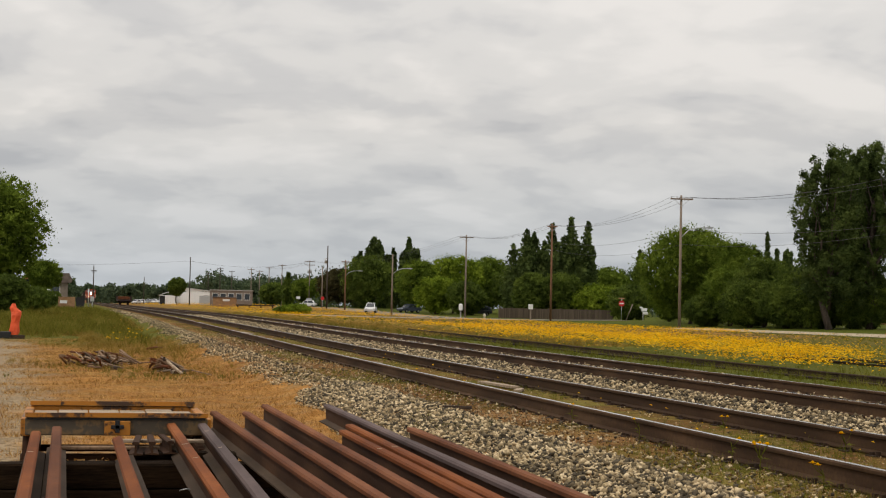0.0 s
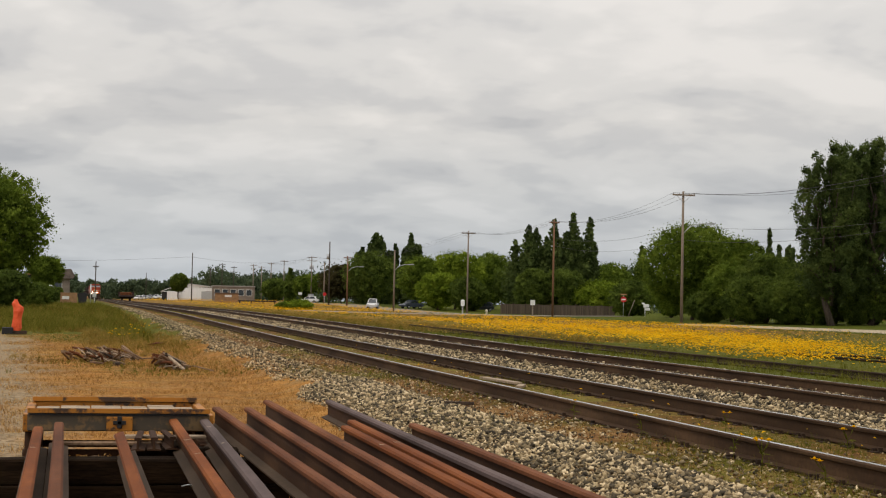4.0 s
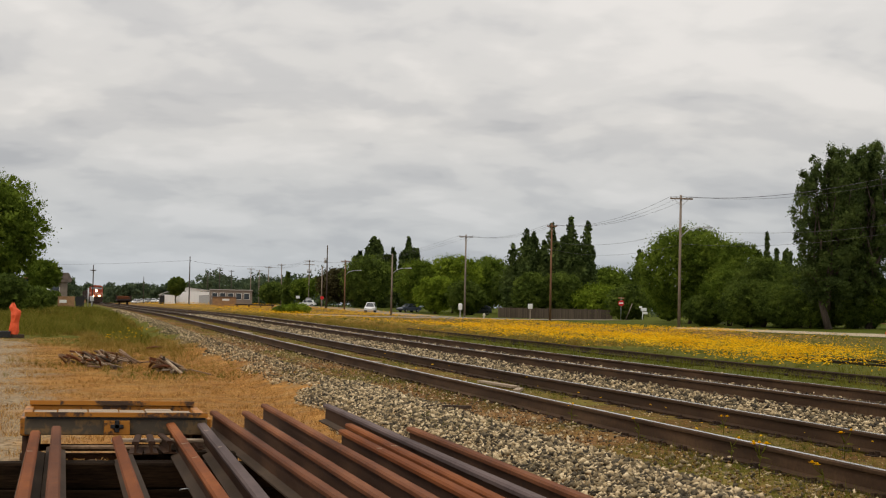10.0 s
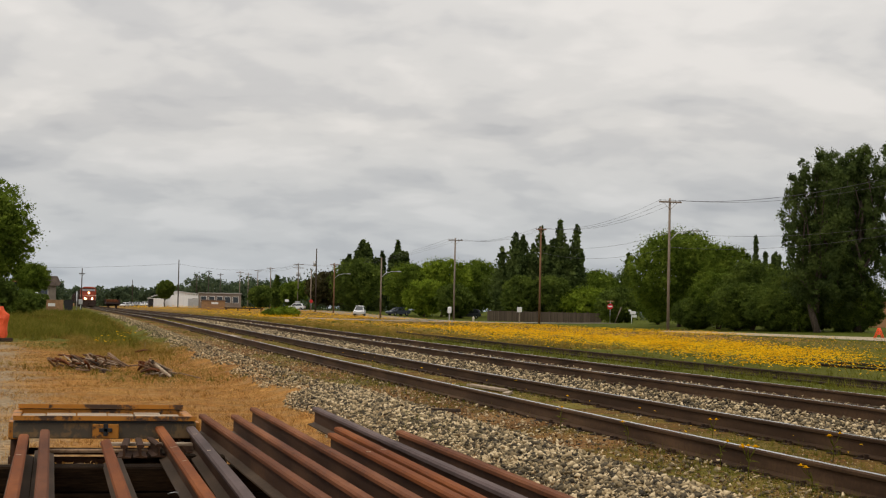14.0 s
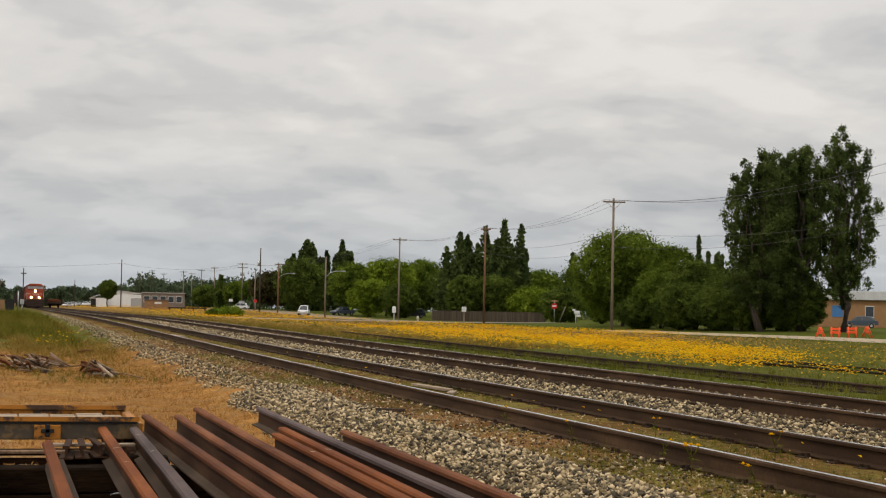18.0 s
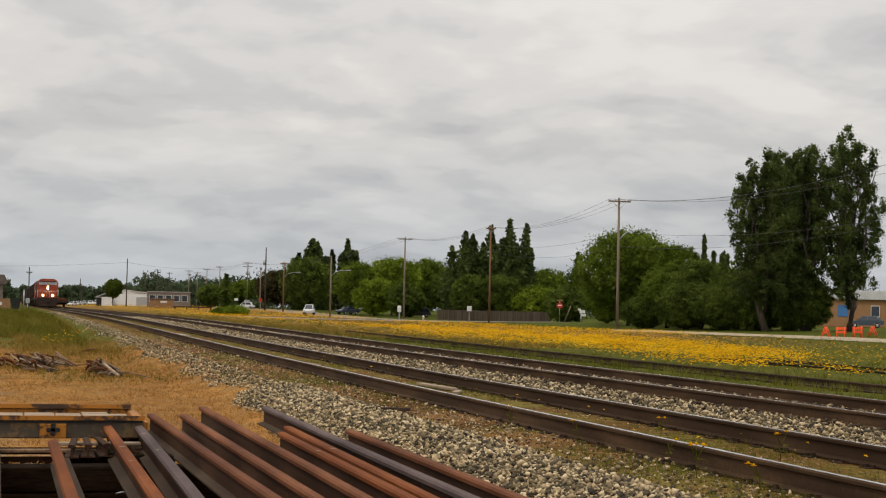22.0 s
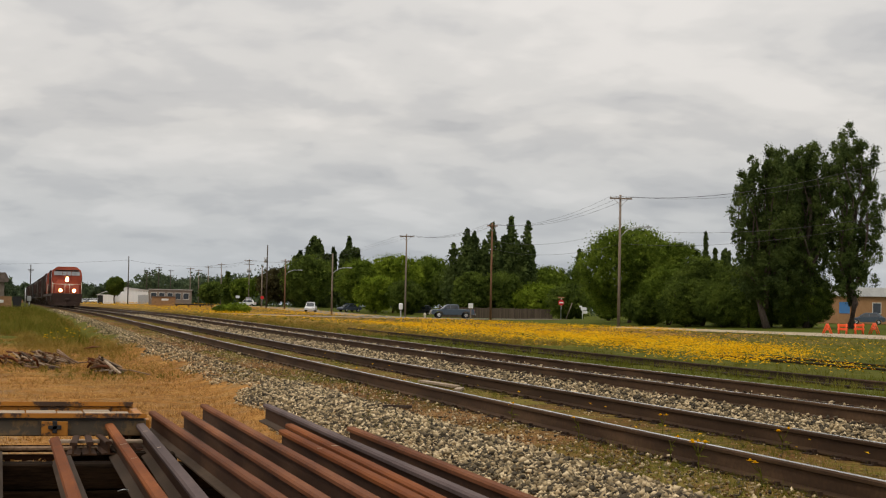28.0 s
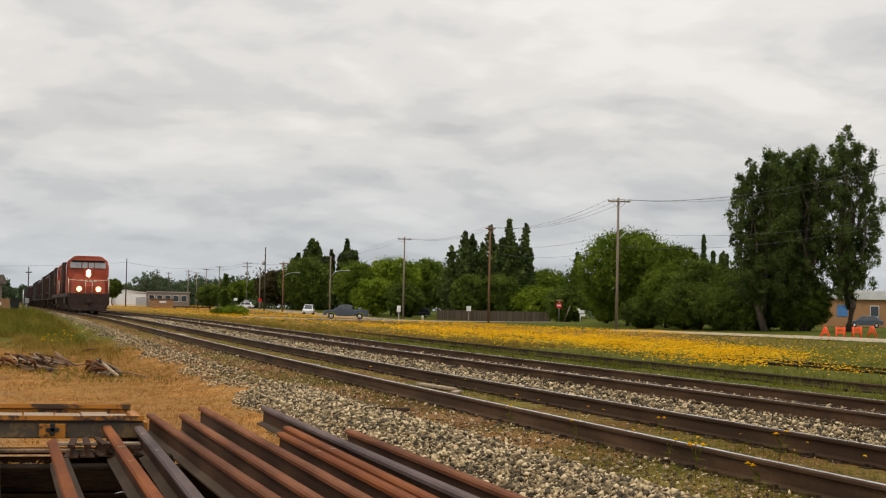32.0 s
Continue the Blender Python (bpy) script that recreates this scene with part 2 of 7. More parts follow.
M_BARK = speckled("bark", (0.035, 0.026, 0.02), (0.13, 0.10, 0.08), 2.0, 0.95, 0, 0.8, 0.04, 6, (5, 5, 0.7))
M_WHITE = painted("white_paint", (0.72, 0.72, 0.70), (0.35, 0.33, 0.30), 0.66, 0.5, 0.2)
M_BLACK = painted("black_paint", (0.012, 0.012, 0.013), (0.05, 0.035, 0.025), 0.62, 0.5, 0.2)
M_RUBBER = speckled("rubber", (0.010, 0.010, 0.011), (0.028, 0.027, 0.026), 6.0, 0.85)
M_CHROME = speckled("bright_metal", (0.5, 0.5, 0.5), (0.75, 0.75, 0.75), 3.0, 0.25, 0.9, 0.02, 0.001)
M_GLASS = window_glass("dark_window_glass")
# pale glass: on windscreens this base colour stands for reflected sky
M_GLASS_SKY = window_glass("pale_glass_sky_in_colour", (0.27, 0.28, 0.29))
M_SIGN_RED = painted("red_sign_paint", (0.55, 0.02, 0.02), (0.4, 0.03, 0.03), 0.7, 0.4, 0.15)
M_OLD_BOARD = speckled("grey_old_board", (0.080, 0.047, 0.028), (0.27, 0.168, 0.098), 2.0, 0.9, 0, 0.5, 0.006, 8, (4, 0.6, 4))
M_CONCRETE = speckled("concrete", (0.25, 0.24, 0.22), (0.42, 0.40, 0.37), 1.5, 0.9, 0, 0.3, 0.01)

M_LEAF_OAK = foliage("broad_leaf_green", (0.050, 0.076, 0.010), (0.106, 0.155, 0.020), (0.190, 0.248, 0.034), through=0.35)
M_LEAF_LIGHT = foliage("light_leaf_green", (0.060, 0.090, 0.009), (0.145, 0.205, 0.019), (0.25, 0.315, 0.034), through=0.35)
M_LEAF_DARK = foliage("dark_leaf_green", (0.042, 0.062, 0.014), (0.084, 0.120, 0.022), (0.148, 0.194, 0.034), through=0.35)
M_LEAF_POPLAR = foliage("poplar_leaf_green", (0.034, 0.050, 0.017), (0.070, 0.100, 0.029), (0.126, 0.166, 0.046), through=0.3)
M_LEAF_BROWN = foliage("reddish_leaf", (0.028, 0.028, 0.012), (0.060, 0.054, 0.022), (0.095, 0.085, 0.035))
# paler, bluer green: the haze of distance is put into this leaf colour
M_LEAF_HAZED = foliage("hazed_far_leaf_green", (0.040, 0.058, 0.034), (0.075, 0.104, 0.056), (0.112, 0.146, 0.074))
M_STRAW = foliage("dry_straw", (0.13, 0.058, 0.016), (0.36, 0.18, 0.048), (0.66, 0.42, 0.155), through=0.3, single=0.85)
M_GRASS = foliage("grass_blade", (0.066, 0.072, 0.009), (0.12, 0.122, 0.017), (0.20, 0.175, 0.036), through=0.35)
M_GRASS_DEEP = foliage("lush_grass_blade", (0.075, 0.072, 0.010), (0.140, 0.132, 0.019), (0.235, 0.195, 0.042), through=0.4)
M_GRASS_DRY = foliage("olive_dry_grass", (0.13, 0.085, 0.018), (0.25, 0.165, 0.036), (0.42, 0.28, 0.085), through=0.35)
M_PETAL = foliage("yellow_petal", (0.54, 0.245, 0.003), (0.71, 0.375, 0.006), (0.84, 0.53, 0.018), through=0.3)


def stone_material():
    s = Shade("ballast_stone")
    r, g = s.island(), s.noise(30, 4, 0.65)
    c = s.ramp(r, (0.0, (0.034, 0.029, 0.022)), (0.30, (0.118, 0.094, 0.060)), (0.55, (0.285, 0.216, 0.120)), (0.78, (0.53, 0.400, 0.225)), (1.0, (0.82, 0.65, 0.41)))
    c = s.mix(s.math("MULTIPLY", g, 0.30), c, (0.085, 0.068, 0.046))
    return s.done(c, 0.9, 0.0, s.bump(g, 0.4, 0.01), 0.15)


M_STONE = stone_material()


def clod_material():
    s = Shade("soil_clods")
    c = s.ramp(s.island(), (0.0, (0.050, 0.024, 0.010)), (0.5, (0.13, 0.068, 0.027)), (0.85, (0.24, 0.145, 0.065)), (1.0, (0.42, 0.31, 0.19)))
    return s.done(c, 0.95, 0.0, s.bump(s.noise(40, 3), 0.4, 0.01), 0.1)


M_CLOD = clod_material()


def fence_material():
    s = Shade("weathered_fence_board")
    g = s.noise(1.0, 4, 0.6, (6, 6, 0.5))
    f = s.math("ADD", s.math("MULTIPLY_ADD", s.each(), 0.25, 0.12), s.math("MULTIPLY", g, 0.5))
    return s.done(s.ramp(f, (0.15, (0.040, 0.030, 0.022)), (0.5, (0.085, 0.066, 0.048)), (0.85, (0.155, 0.122, 0.09))), 0.9, 0.0, s.bump(g, 0.4, 0.01), 0.1)


M_FENCE = fence_material()


def ground_material():
    s = Shade("ground_soil_and_grass")
    sep = s.n("SeparateXYZ")
    s.put(sep.inputs[0], s.coord())
    x, y = sep.outputs[0], sep.outputs[1]
    big, mid, fine, tiny = s.noise(0.06, 4, 0.6), s.noise(0.7, 4, 0.6), s.noise(7, 4, 0.65), s.noise(40, 3, 0.6)
    jitter = s.math("MULTIPLY_ADD", s.math("SUBTRACT", mid, 0.5), 3.0, x)
    jit_y = s.math("ADD", s.math("MULTIPLY_ADD", s.math("SUBTRACT", mid, 0.5), 26.0, y), s.math("MULTIPLY", s.math("MINIMUM", x, 0.0), 4.0))
    f1 = s.math("ADD", s.math("ADD", s.math("MULTIPLY", mid, 0.35), s.math("MULTIPLY", fine, 0.4)), s.math("MULTIPLY", tiny, 0.25))
    straw = s.ramp(f1, (0.38, (0.12, 0.049, 0.013)), (0.5, (0.30, 0.135, 0.034)), (0.62, (0.52, 0.285, 0.088)))
    straw = s.mix(s.math("MULTIPLY", s.span(s.noise(1.7, 5, 0.65), 0.42, 0.66), 0.55), straw, (0.27, 0.175, 0.085))
    gravel = s.ramp(s.cells(16).outputs["Color"], (0.1, (0.14, 0.098, 0.054)), (0.5, (0.275, 0.20, 0.118)), (0.9, (0.40, 0.305, 0.19)))
    gravel = s.mix(s.math("MULTIPLY", tiny, 0.4), gravel, (0.24, 0.19, 0.13))
    green = s.ramp(f1, (0.3, (0.052, 0.055, 0.009)), (0.5, (0.100, 0.098, 0.017)), (0.7, (0.165, 0.145, 0.032)))
    dirt = s.ramp(f1, (0.38, (0.070, 0.032, 0.012)), (0.5, (0.165, 0.083, 0.030)), (0.62, (0.31, 0.18, 0.075)))
    lawn = s.ramp(f1, (0.3, (0.046, 0.060, 0.009)), (0.5, (0.074, 0.088, 0.013)), (0.7, (0.115, 0.118, 0.022)))
    # ballast bed coloured very dark to give the shadows between the stones
    bed = s.ramp(s.cells(26).outputs["Color"], (0.05, (0.014, 0.011, 0.007)), (0.5, (0.058, 0.044, 0.028)), (0.95, (0.17, 0.132, 0.086)))
    tufts = s.math("MULTIPLY", s.span(s.noise(0.45, 4, 0.65), 0.46, 0.60), s.span(y, 20, 40))
    straw = s.mix(s.math("MULTIPLY", tufts, 0.55), straw, s.mix(0.5, green, dirt))
    near_left = s.mix(s.math("MULTIPLY", s.span(s.math("MULTIPLY_ADD", y, 0.035, jitter), 1.1, -0.2), s.span(jit_y, 66, 50)), straw, gravel)
    col = s.mix(s.span(jit_y, 48, 62), near_left, green)
    col = s.mix(s.span(jitter, 3.75, 4.4), col, bed)
    moss = s.ramp(f1, (0.40, (0.050, 0.052, 0.009)), (0.5, (0.105, 0.098, 0.017)), (0.60, (0.20, 0.16, 0.04)))
    weeds = s.mix(s.math("MULTIPLY", s.span(s.noise(0.33, 5, 0.65), 0.44, 0.60), 0.85), dirt, moss)
    inside = s.math("MULTIPLY", s.span(s.math("MULTIPLY_ADD", s.math("SUBTRACT", mid, 0.5), 1.6, x), 3.9, 4.3), s.span(x, 7.75, 7.5))
    inside2 = s.math("MULTIPLY", s.math("MULTIPLY", s.span(x, 8.75, 8.95), s.span(x, 11.4, 11.15)), s.span(mid, 0.62, 0.7))
    col = s.mix(s.math("MAXIMUM", inside, inside2), col, weeds)
    col = s.mix(s.math("MULTIPLY", s.math("MULTIPLY", s.span(x, 5.4, 5.8), s.span(x, 7.0, 6.7)), s.span(fine, 0.3, 0.6)), col, s.mix(s.span(mid, 0.36, 0.62), dirt, moss))
    field = s.mix(s.span(s.math("ADD", s.math("MULTIPLY", big, 0.55), s.math("MULTIPLY", mid, 0.45)), 0.40, 0.60), green, dirt)
    field = s.mix(s.span(s.math("MULTIPLY_ADD", s.math("SUBTRACT", big, 0.5), 60.0, y), 120, 70), s.mix(0.45, field, straw), s.mix(0.88, field, lawn))
    low_bloom = s.math("MULTIPLY", s.math("MULTIPLY", s.span(jitter, 20, 23), s.math("MULTIPLY", s.span(jitter, 40, 33), s.span(y, 45, 75))), s.span(s.noise(3.0, 4, 0.7), 0.42, 0.58))
    field = s.mix(s.math("MULTIPLY", low_bloom, 0.35), field, (0.46, 0.27, 0.012))
    col = s.mix(s.span(jitter, 11.6, 12.8), col, field)
    col = s.mix(s.span(s.math("MULTIPLY_ADD", s.math("SUBTRACT", big, 0.5), 10.0, x), 49, 55), col, lawn)
    h = s.math("ADD", s.math("MULTIPLY", fine, 0.5), s.math("MULTIPLY", tiny, 0.5))
    return s.done(col, 0.95, 0.0, s.bump(h, 0.6, 0.04), 0.03)


M_GROUND = ground_material()
M_ROAD = speckled("pale_gravel_road", (0.30, 0.235, 0.155), (0.47, 0.385, 0.275), 1.2, 0.95, 0, 0.3, 0.02, 14)
M_ASPHALT = speckled("grey_street", (0.17, 0.145, 0.115), (0.29, 0.25, 0.20), 0.8, 0.95, 0, 0.3, 0.01, 14)


# ---- mesh helpers ----
def spot(bearing, distance):
    """The place at a bearing in degrees from the track's direction, and a distance."""
    bearing += 0.06 * (1 - ease(5, 9, bearing))
    return distance * math.sin(radians(bearing)), distance * math.cos(radians(bearing))


def ease(a, b, v):
    k = min(1.0, max(0.0, (v - a) / (b - a)))
    return k * k * (3 - 2 * k)


def bend(y):
    """How far the line swings to the left of its first straight."""
    return -0.0026 * y * ease(45, 130, y)


def climb(y):
    """How far the line has climbed."""
    return 0.30 * ease(18, 120, y)


def high_slope(x, y):
    return ease(12, 34, x) * min(1.15, 0.0032 * max(0.0, y - 40))


def slope(x, y):
    """A level field that climbs behind the lane and towards the far road."""
    low = ease(12, 34, x) * (0.0002 * max(0.0, y - 40) + 0.95 * ease(240, 350, y))
    return low + (high_slope(x, y) - low) * ease(60, 72, x) * (1 - ease(195, 225, y))


def taller(x, y):
    """How much lower than the slope behind the lane the land lies here."""
    return high_slope(x, y) - slope(x, y)


def ground_z(x, y):
    """The lie of the land: a ballasted bed under the tracks, a grassy bank beside it, a slow rise beyond."""
    x -= bend(y)
    bed = climb(y) * ease(2.2, 4.0, x) * (1 - ease(12.4, 19.0, x)) + (0.27 * ease(2.7, 4.3, x) + 0.017 * ease(4.3, 4.7, x) * (1 - ease(7.4, 7.7, x))) * (1 - ease(12.2, 16.0, x)) + 0.10 * ease(12.2, 14, x) * (1 - ease(24, 34, x))
    rise = slope(x, y)
    bank = (1 - ease(1.6, 4.2, x)) * 0.62 * ease(69, 115, y)
    yard = 0.50 * ease(140, 176, y) * (1 - ease(-2.6, -1.4, x))
    return bed + rise + bank + yard


def quick_mesh(name, verts, faces, material, smooth=False):
    """A mesh from arrays: verts (n, 3) and faces (m, 3 or 4)."""
    me = bpy.data.meshes.new(name)
    v, f = np.asarray(verts, np.float32), np.asarray(faces, np.int32)
    k = f.shape[1]
    me.vertices.add(len(v))
    me.vertices.foreach_set("co", v.ravel())
    me.loops.add(f.size)
    me.loops.foreach_set("vertex_index", f.ravel())
    me.polygons.add(len(f))
    me.polygons.foreach_set("loop_start", np.arange(0, f.size, k, dtype=np.int32))
    me.polygons.foreach_set("loop_total", np.full(len(f), k, np.int32))
    if smooth:
        me.polygons.foreach_set("use_smooth", np.ones(len(f), bool))
    me.update(calc_edges=True)
    me.materials.append(material)
    return me


def part(name, bm, material, parent, label=""):
    """Links a bmesh as one mesh object under a thing or a part."""
    me = bpy.data.meshes.new(name)
    bm.to_mesh(me)
    bm.free()
    for m in material if isinstance(material, (list, tuple)) else (material,):
        me.materials.append(m)
    ob = new(name, me)
    ob.parent = parent
    if label:
        ob["label"] = label
    return ob


def piece(name, mesh, parent, m=None):
    """One more object on a shared mesh."""
    ob = new(name, mesh)
    ob.parent = parent
    if m is not None:
        ob.matrix_basis = m
    return ob


def thing(name, m=None, label="", category="", group="", kind=""):
    ob = new(name)
    if m is not None:
        ob.matrix_basis = m
    ob.empty_display_size = 0.2
    return tagged(ob, label, category, group, kind)


def box(bm, x0, x1, y0, y1, z0, z1, bevel=0.0, m=None, mat=0):
    r = bmesh.ops.create_cube(bm, size=1)
    vs = r["verts"]
    t = Matrix.Translation(((x0 + x1) / 2, (y0 + y1) / 2, (z0 + z1) / 2)) @ Matrix.Diagonal((x1 - x0, y1 - y0, z1 - z0, 1))
    bmesh.ops.transform(bm, matrix=t, verts=vs)
    fs = list({f for v in vs for f in v.link_faces})
    if bevel:
        es = list({e for v in vs for e in v.link_edges})
        out = bmesh.ops.bevel(bm, geom=es, offset=bevel, segments=1, affect="EDGES", profile=0.5)
        vs = list({v for f in out["faces"] for v in f.verts} | {v for v in vs if v.is_valid})
        fs = list({f for v in vs for f in v.link_faces})
    for f in fs:
        f.material_index = mat
    if m is not None:
        bmesh.ops.transform(bm, matrix=m, verts=vs)
    return vs


def tube(bm, a, b, r0, r1=None, seg=8, caps=True, mat=0):
    """A round bar from a to b."""
    a, b = Vector(a), Vector(b)
    r1 = r0 if r1 is None else r1
    q = (b - a).to_track_quat("Z", "Y").to_matrix()
    rings = []
    for p, r in ((a, r0), (b, r1)):
        rings.append([bm.verts.new(p + q @ Vector((r * math.cos(2 * math.pi * k / seg), r * math.sin(2 * math.pi * k / seg), 0))) for k in range(seg)])
    for k in range(seg):
        f = bm.faces.new((rings[0][k], rings[0][(k + 1) % seg], rings[1][(k + 1) % seg], rings[1][k]))
        f.smooth, f.material_index = True, mat
    if caps:
        bm.faces.new(rings[0][::-1]).material_index = mat
        bm.faces.new(rings[1]).material_index = mat


def bent(bm, points, r, seg=6, mat=0):
    """A round bar along several points, its radius r or a list of radii."""
    pts = [Vector(p) for p in points]
    rs = r if isinstance(r, (list, tuple)) else [r] * len(pts)
    rings = []
    for k, p in enumerate(pts):
        d = pts[min(k + 1, len(pts) - 1)] - pts[max(k - 1, 0)]
        q = d.to_track_quat("Z", "Y").to_matrix()
        rings.append([bm.verts.new(p + q @ Vector((rs[k] * math.cos(2 * math.pi * j / seg), rs[k] * math.sin(2 * math.pi * j / seg), 0))) for j in range(seg)])
    for a, b in zip(rings, rings[1:]):
        for j in range(seg):
            f = bm.faces.new((a[j], a[(j + 1) % seg], b[(j + 1) % seg], b[j]))
            f.smooth, f.material_index = True, mat
    bm.faces.new(rings[0][::-1])
    bm.faces.new(rings[-1])


def slab(bm, outline, y0, y1, axis="x", mat=0):
    """A prism: an outline of (a, z) pairs pushed from y0 to y1. axis 'x': a lies along x and it runs along y; 'y': the other way round."""
    put = (lambda a, z, t: (a, t, z)) if axis == "x" else (lambda a, z, t: (t, a, z))
    lo = [bm.verts.new(put(a, z, y0)) for a, z in outline]
    hi = [bm.verts.new(put(a, z, y1)) for a, z in outline]
    n = len(outline)
    for k in range(n):
        bm.faces.new((lo[k], lo[(k + 1) % n], hi[(k + 1) % n], hi[k])).material_index = mat
    bm.faces.new(lo[::-1]).material_index = mat
    bm.faces.new(hi).material_index = mat
    bmesh.ops.recalc_face_normals(bm, faces=bm.faces)


# ---- ground ----
def steps(*runs):
    out = [runs[0][0]]
    for a, b, d in runs:
        k = max(1, round((b - a) / d))
        out += [a + (b - a) * (i + 1) / k for i in range(k)]
    return out


def build_ground():
    xs = steps((-2500, -400, 700), (-400, -40, 60), (-40, -6, 4), (-6, 2.4, 0.7), (2.4, 4.8, 0.2), (4.8, 12, 0.6), (12, 17, 0.5), (17, 36, 2), (36, 120, 6), (120, 600, 80), (600, 2500, 600))
    ys = steps((-400, -40, 90), (-40, 4, 6), (4, 60, 0.8), (60, 120, 2), (120, 440, 10), (440, 1000, 70), (1000, 4500, 700))
    rnd = np.random.RandomState(4)
    verts = []
    for y in ys:
        for x in xs:
            rough = 0.05 if -8 < x < 2.6 and y < 130 else (0.012 if x < 12 else 0.05 if x < 60 else 0)
            verts.append((x, y, ground_z(x, y) + rough * (rnd.rand() - 0.5)))
    w = len(xs)
    faces = [(j * w + i, j * w + i + 1, (j + 1) * w + i + 1, (j + 1) * w + i) for j in range(len(ys) - 1) for i in range(w - 1)]
    tagged(new("ground", quick_mesh("ground", verts, faces, M_GROUND, True)), "dry straw, grass and gravel ground along a railway", "ground", kind="structure")


build_ground()


def strip(name, points, width, material, lift, label, rows=3):
    """A road laid along points (x, y), draped on the land."""
    verts, faces = [], []
    for k, (x, y) in enumerate(points):
        a, b = points[max(k - 1, 0)], points[min(k + 1, len(points) - 1)]
        d = Vector((b[0] - a[0], b[1] - a[1])).normalized()
        for j in range(rows + 1):
            o = (j / rows - 0.5) * width + 0.35 * math.sin(k * 1.7 + j)
            px, py = x + d.y * o, y - d.x * o
            verts.append((px, py, ground_z(px, py) + lift - (0.08 if j in (0, rows) else 0)))
    w = rows + 1
    faces = [(k * w + j, k * w + j + 1, (k + 1) * w + j + 1, (k + 1) * w + j) for k in range(len(points) - 1) for j in range(rows)]
    return tagged(new(name, quick_mesh(name, verts, faces, material, True)), label, "road", kind="structure")


def along(points, step):
    out = []
    for a, b in zip(points, points[1:]):
        k = max(1, int(math.dist(a, b) / step))
        out += [(a[0] + (b[0] - a[0]) * i / k, a[1] + (b[1] - a[1]) * i / k) for i in range(k)]
    return out + [points[-1]]


strip("gravel_road", along([(59.6, 36), (59.4, 116), (56.0, 143)], 6), 8.5, M_ROAD, 0.10, "pale gravel lane beside the grass verge")
strip("street", along([(100, 226), (80, 218.5), (65, 213), (56, 212), (46.5, 213), (37, 219), (32, 233)], 5), 9.0, M_ASPHALT, 0.12, "pale grey side street behind the flower field")
strip("main_road", along([(61, 213), (55, 235), (53, 270), (52, 300), (52, 420), (50, 700)], 8), 8.0, M_ASPHALT, 0.08, "grey road lined by utility poles")


# ---- railway tracks ----
RAIL_OUTLINE = ((-0.070, 0), (0.070, 0), (0.070, 0.012), (0.012, 0.028), (0.009, 0.128), (0.034, 0.138), (0.036, 0.160), (0.024, 0.172),
                (-0.024, 0.172), (-0.036, 0.160), (-0.034, 0.138), (-0.009, 0.128), (-0.012, 0.028), (-0.070, 0.012))


def rail_bm(y0, y1, top=1):
    """A rail that follows the line's bend and climb from y0 to y1."""
    bm = bmesh.new()
    ys = [y0, 15] + [v for v in range(25, 140, 8)] + [180, 260, 400, 700, 1100]
    ys = [v for v in ys if v < y1 - 1] + [y1]
    rings = [[bm.verts.new((a + bend(y), y, z + climb(y))) for a, z in RAIL_OUTLINE] for y in ys]
    n = len(RAIL_OUTLINE)
    for lo, hi in zip(rings, rings[1:]):
        for k in range(n):
            bm.faces.new((lo[k], lo[(k + 1) % n], hi[(k + 1) % n], hi[k])).material_index = top if k == 7 else 0
    bm.faces.new(rings[0][::-1])
    bm.faces.new(rings[-1])
    bmesh.ops.recalc_face_normals(bm, faces=bm.faces)
    return bm


TIE_MESH = []


def tie_mesh():
    if not TIE_MESH:
        for k in range(4):
            bm = bmesh.new()
            box(bm, -1.3, 1.3, -0.11, 0.11, -0.17, 0, 0.015)
            rnd = random.Random(k)
            for v in bm.verts:
                v.co += Vector((rnd.uniform(-0.02, 0.02), rnd.uniform(-0.012, 0.012), rnd.uniform(-0.008, 0.004)))
            me = bpy.data.meshes.new("sleeper")
            bm.to_mesh(me)
            bm.free()
            me.materials.append(M_TIE)
            TIE_MESH.append(me)
    return TIE_MESH


def plate_bm(seed, y0, y1, x, inward):
    """Tie plates and spike heads along one rail."""
    rnd = random.Random(seed)
    bm = bmesh.new()
    y = y0
    while y < y1:
        up, px = climb(y), x + bend(y)
        box(bm, px - 0.15, px + 0.15, y - 0.09 * rnd.uniform(0.7, 1.0), y + 0.09, up - 0.012 * rnd.random(), up + 0.014)
        for sx in (-0.095, 0.095):
            for sy in (-0.05, 0.06):
                h = rnd.uniform(0.005, 0.035)
                box(bm, px + sx - 0.016, px + sx + 0.016, y + sy - 0.016, y + sy + 0.016, up + 0.012, up + 0.016 + h)
        y += 0.52
    return bm


def build_track(name, centre, gauge, top, y0, y1, ties, head, web, label, far_tie=110):
    t = thing(name, pose(centre, 0, top - 0.172 - 0.016), label, "railway track", kind="structure")
    for sx in (-0.5, 0.5):
        r = part("rail", rail_bm(y0, y1), (web, head), t, "worn steel rail")
        r.matrix_basis = pose(sx * gauge, 0, 0.016)
    if ties:
        rnd = random.Random(name)
        y = ties
        while y < far_tie:
            piece("sleeper", rnd.choice(tie_mesh()), t, pose(bend(y) + rnd.uniform(-0.06, 0.06), y + rnd.uniform(-0.03, 0.03), climb(y) + rnd.uniform(-0.012, 0.004), 0, 0, rnd.uniform(-1.5, 1.5)))
            y += 0.52
        for k, sx in enumerate((-0.5, 0.5)):
            tagged(part("tie_plates", plate_bm(k, ties, 70, sx * gauge, -sx), M_RAIL_OLD, t), kind="stuff")
    return t


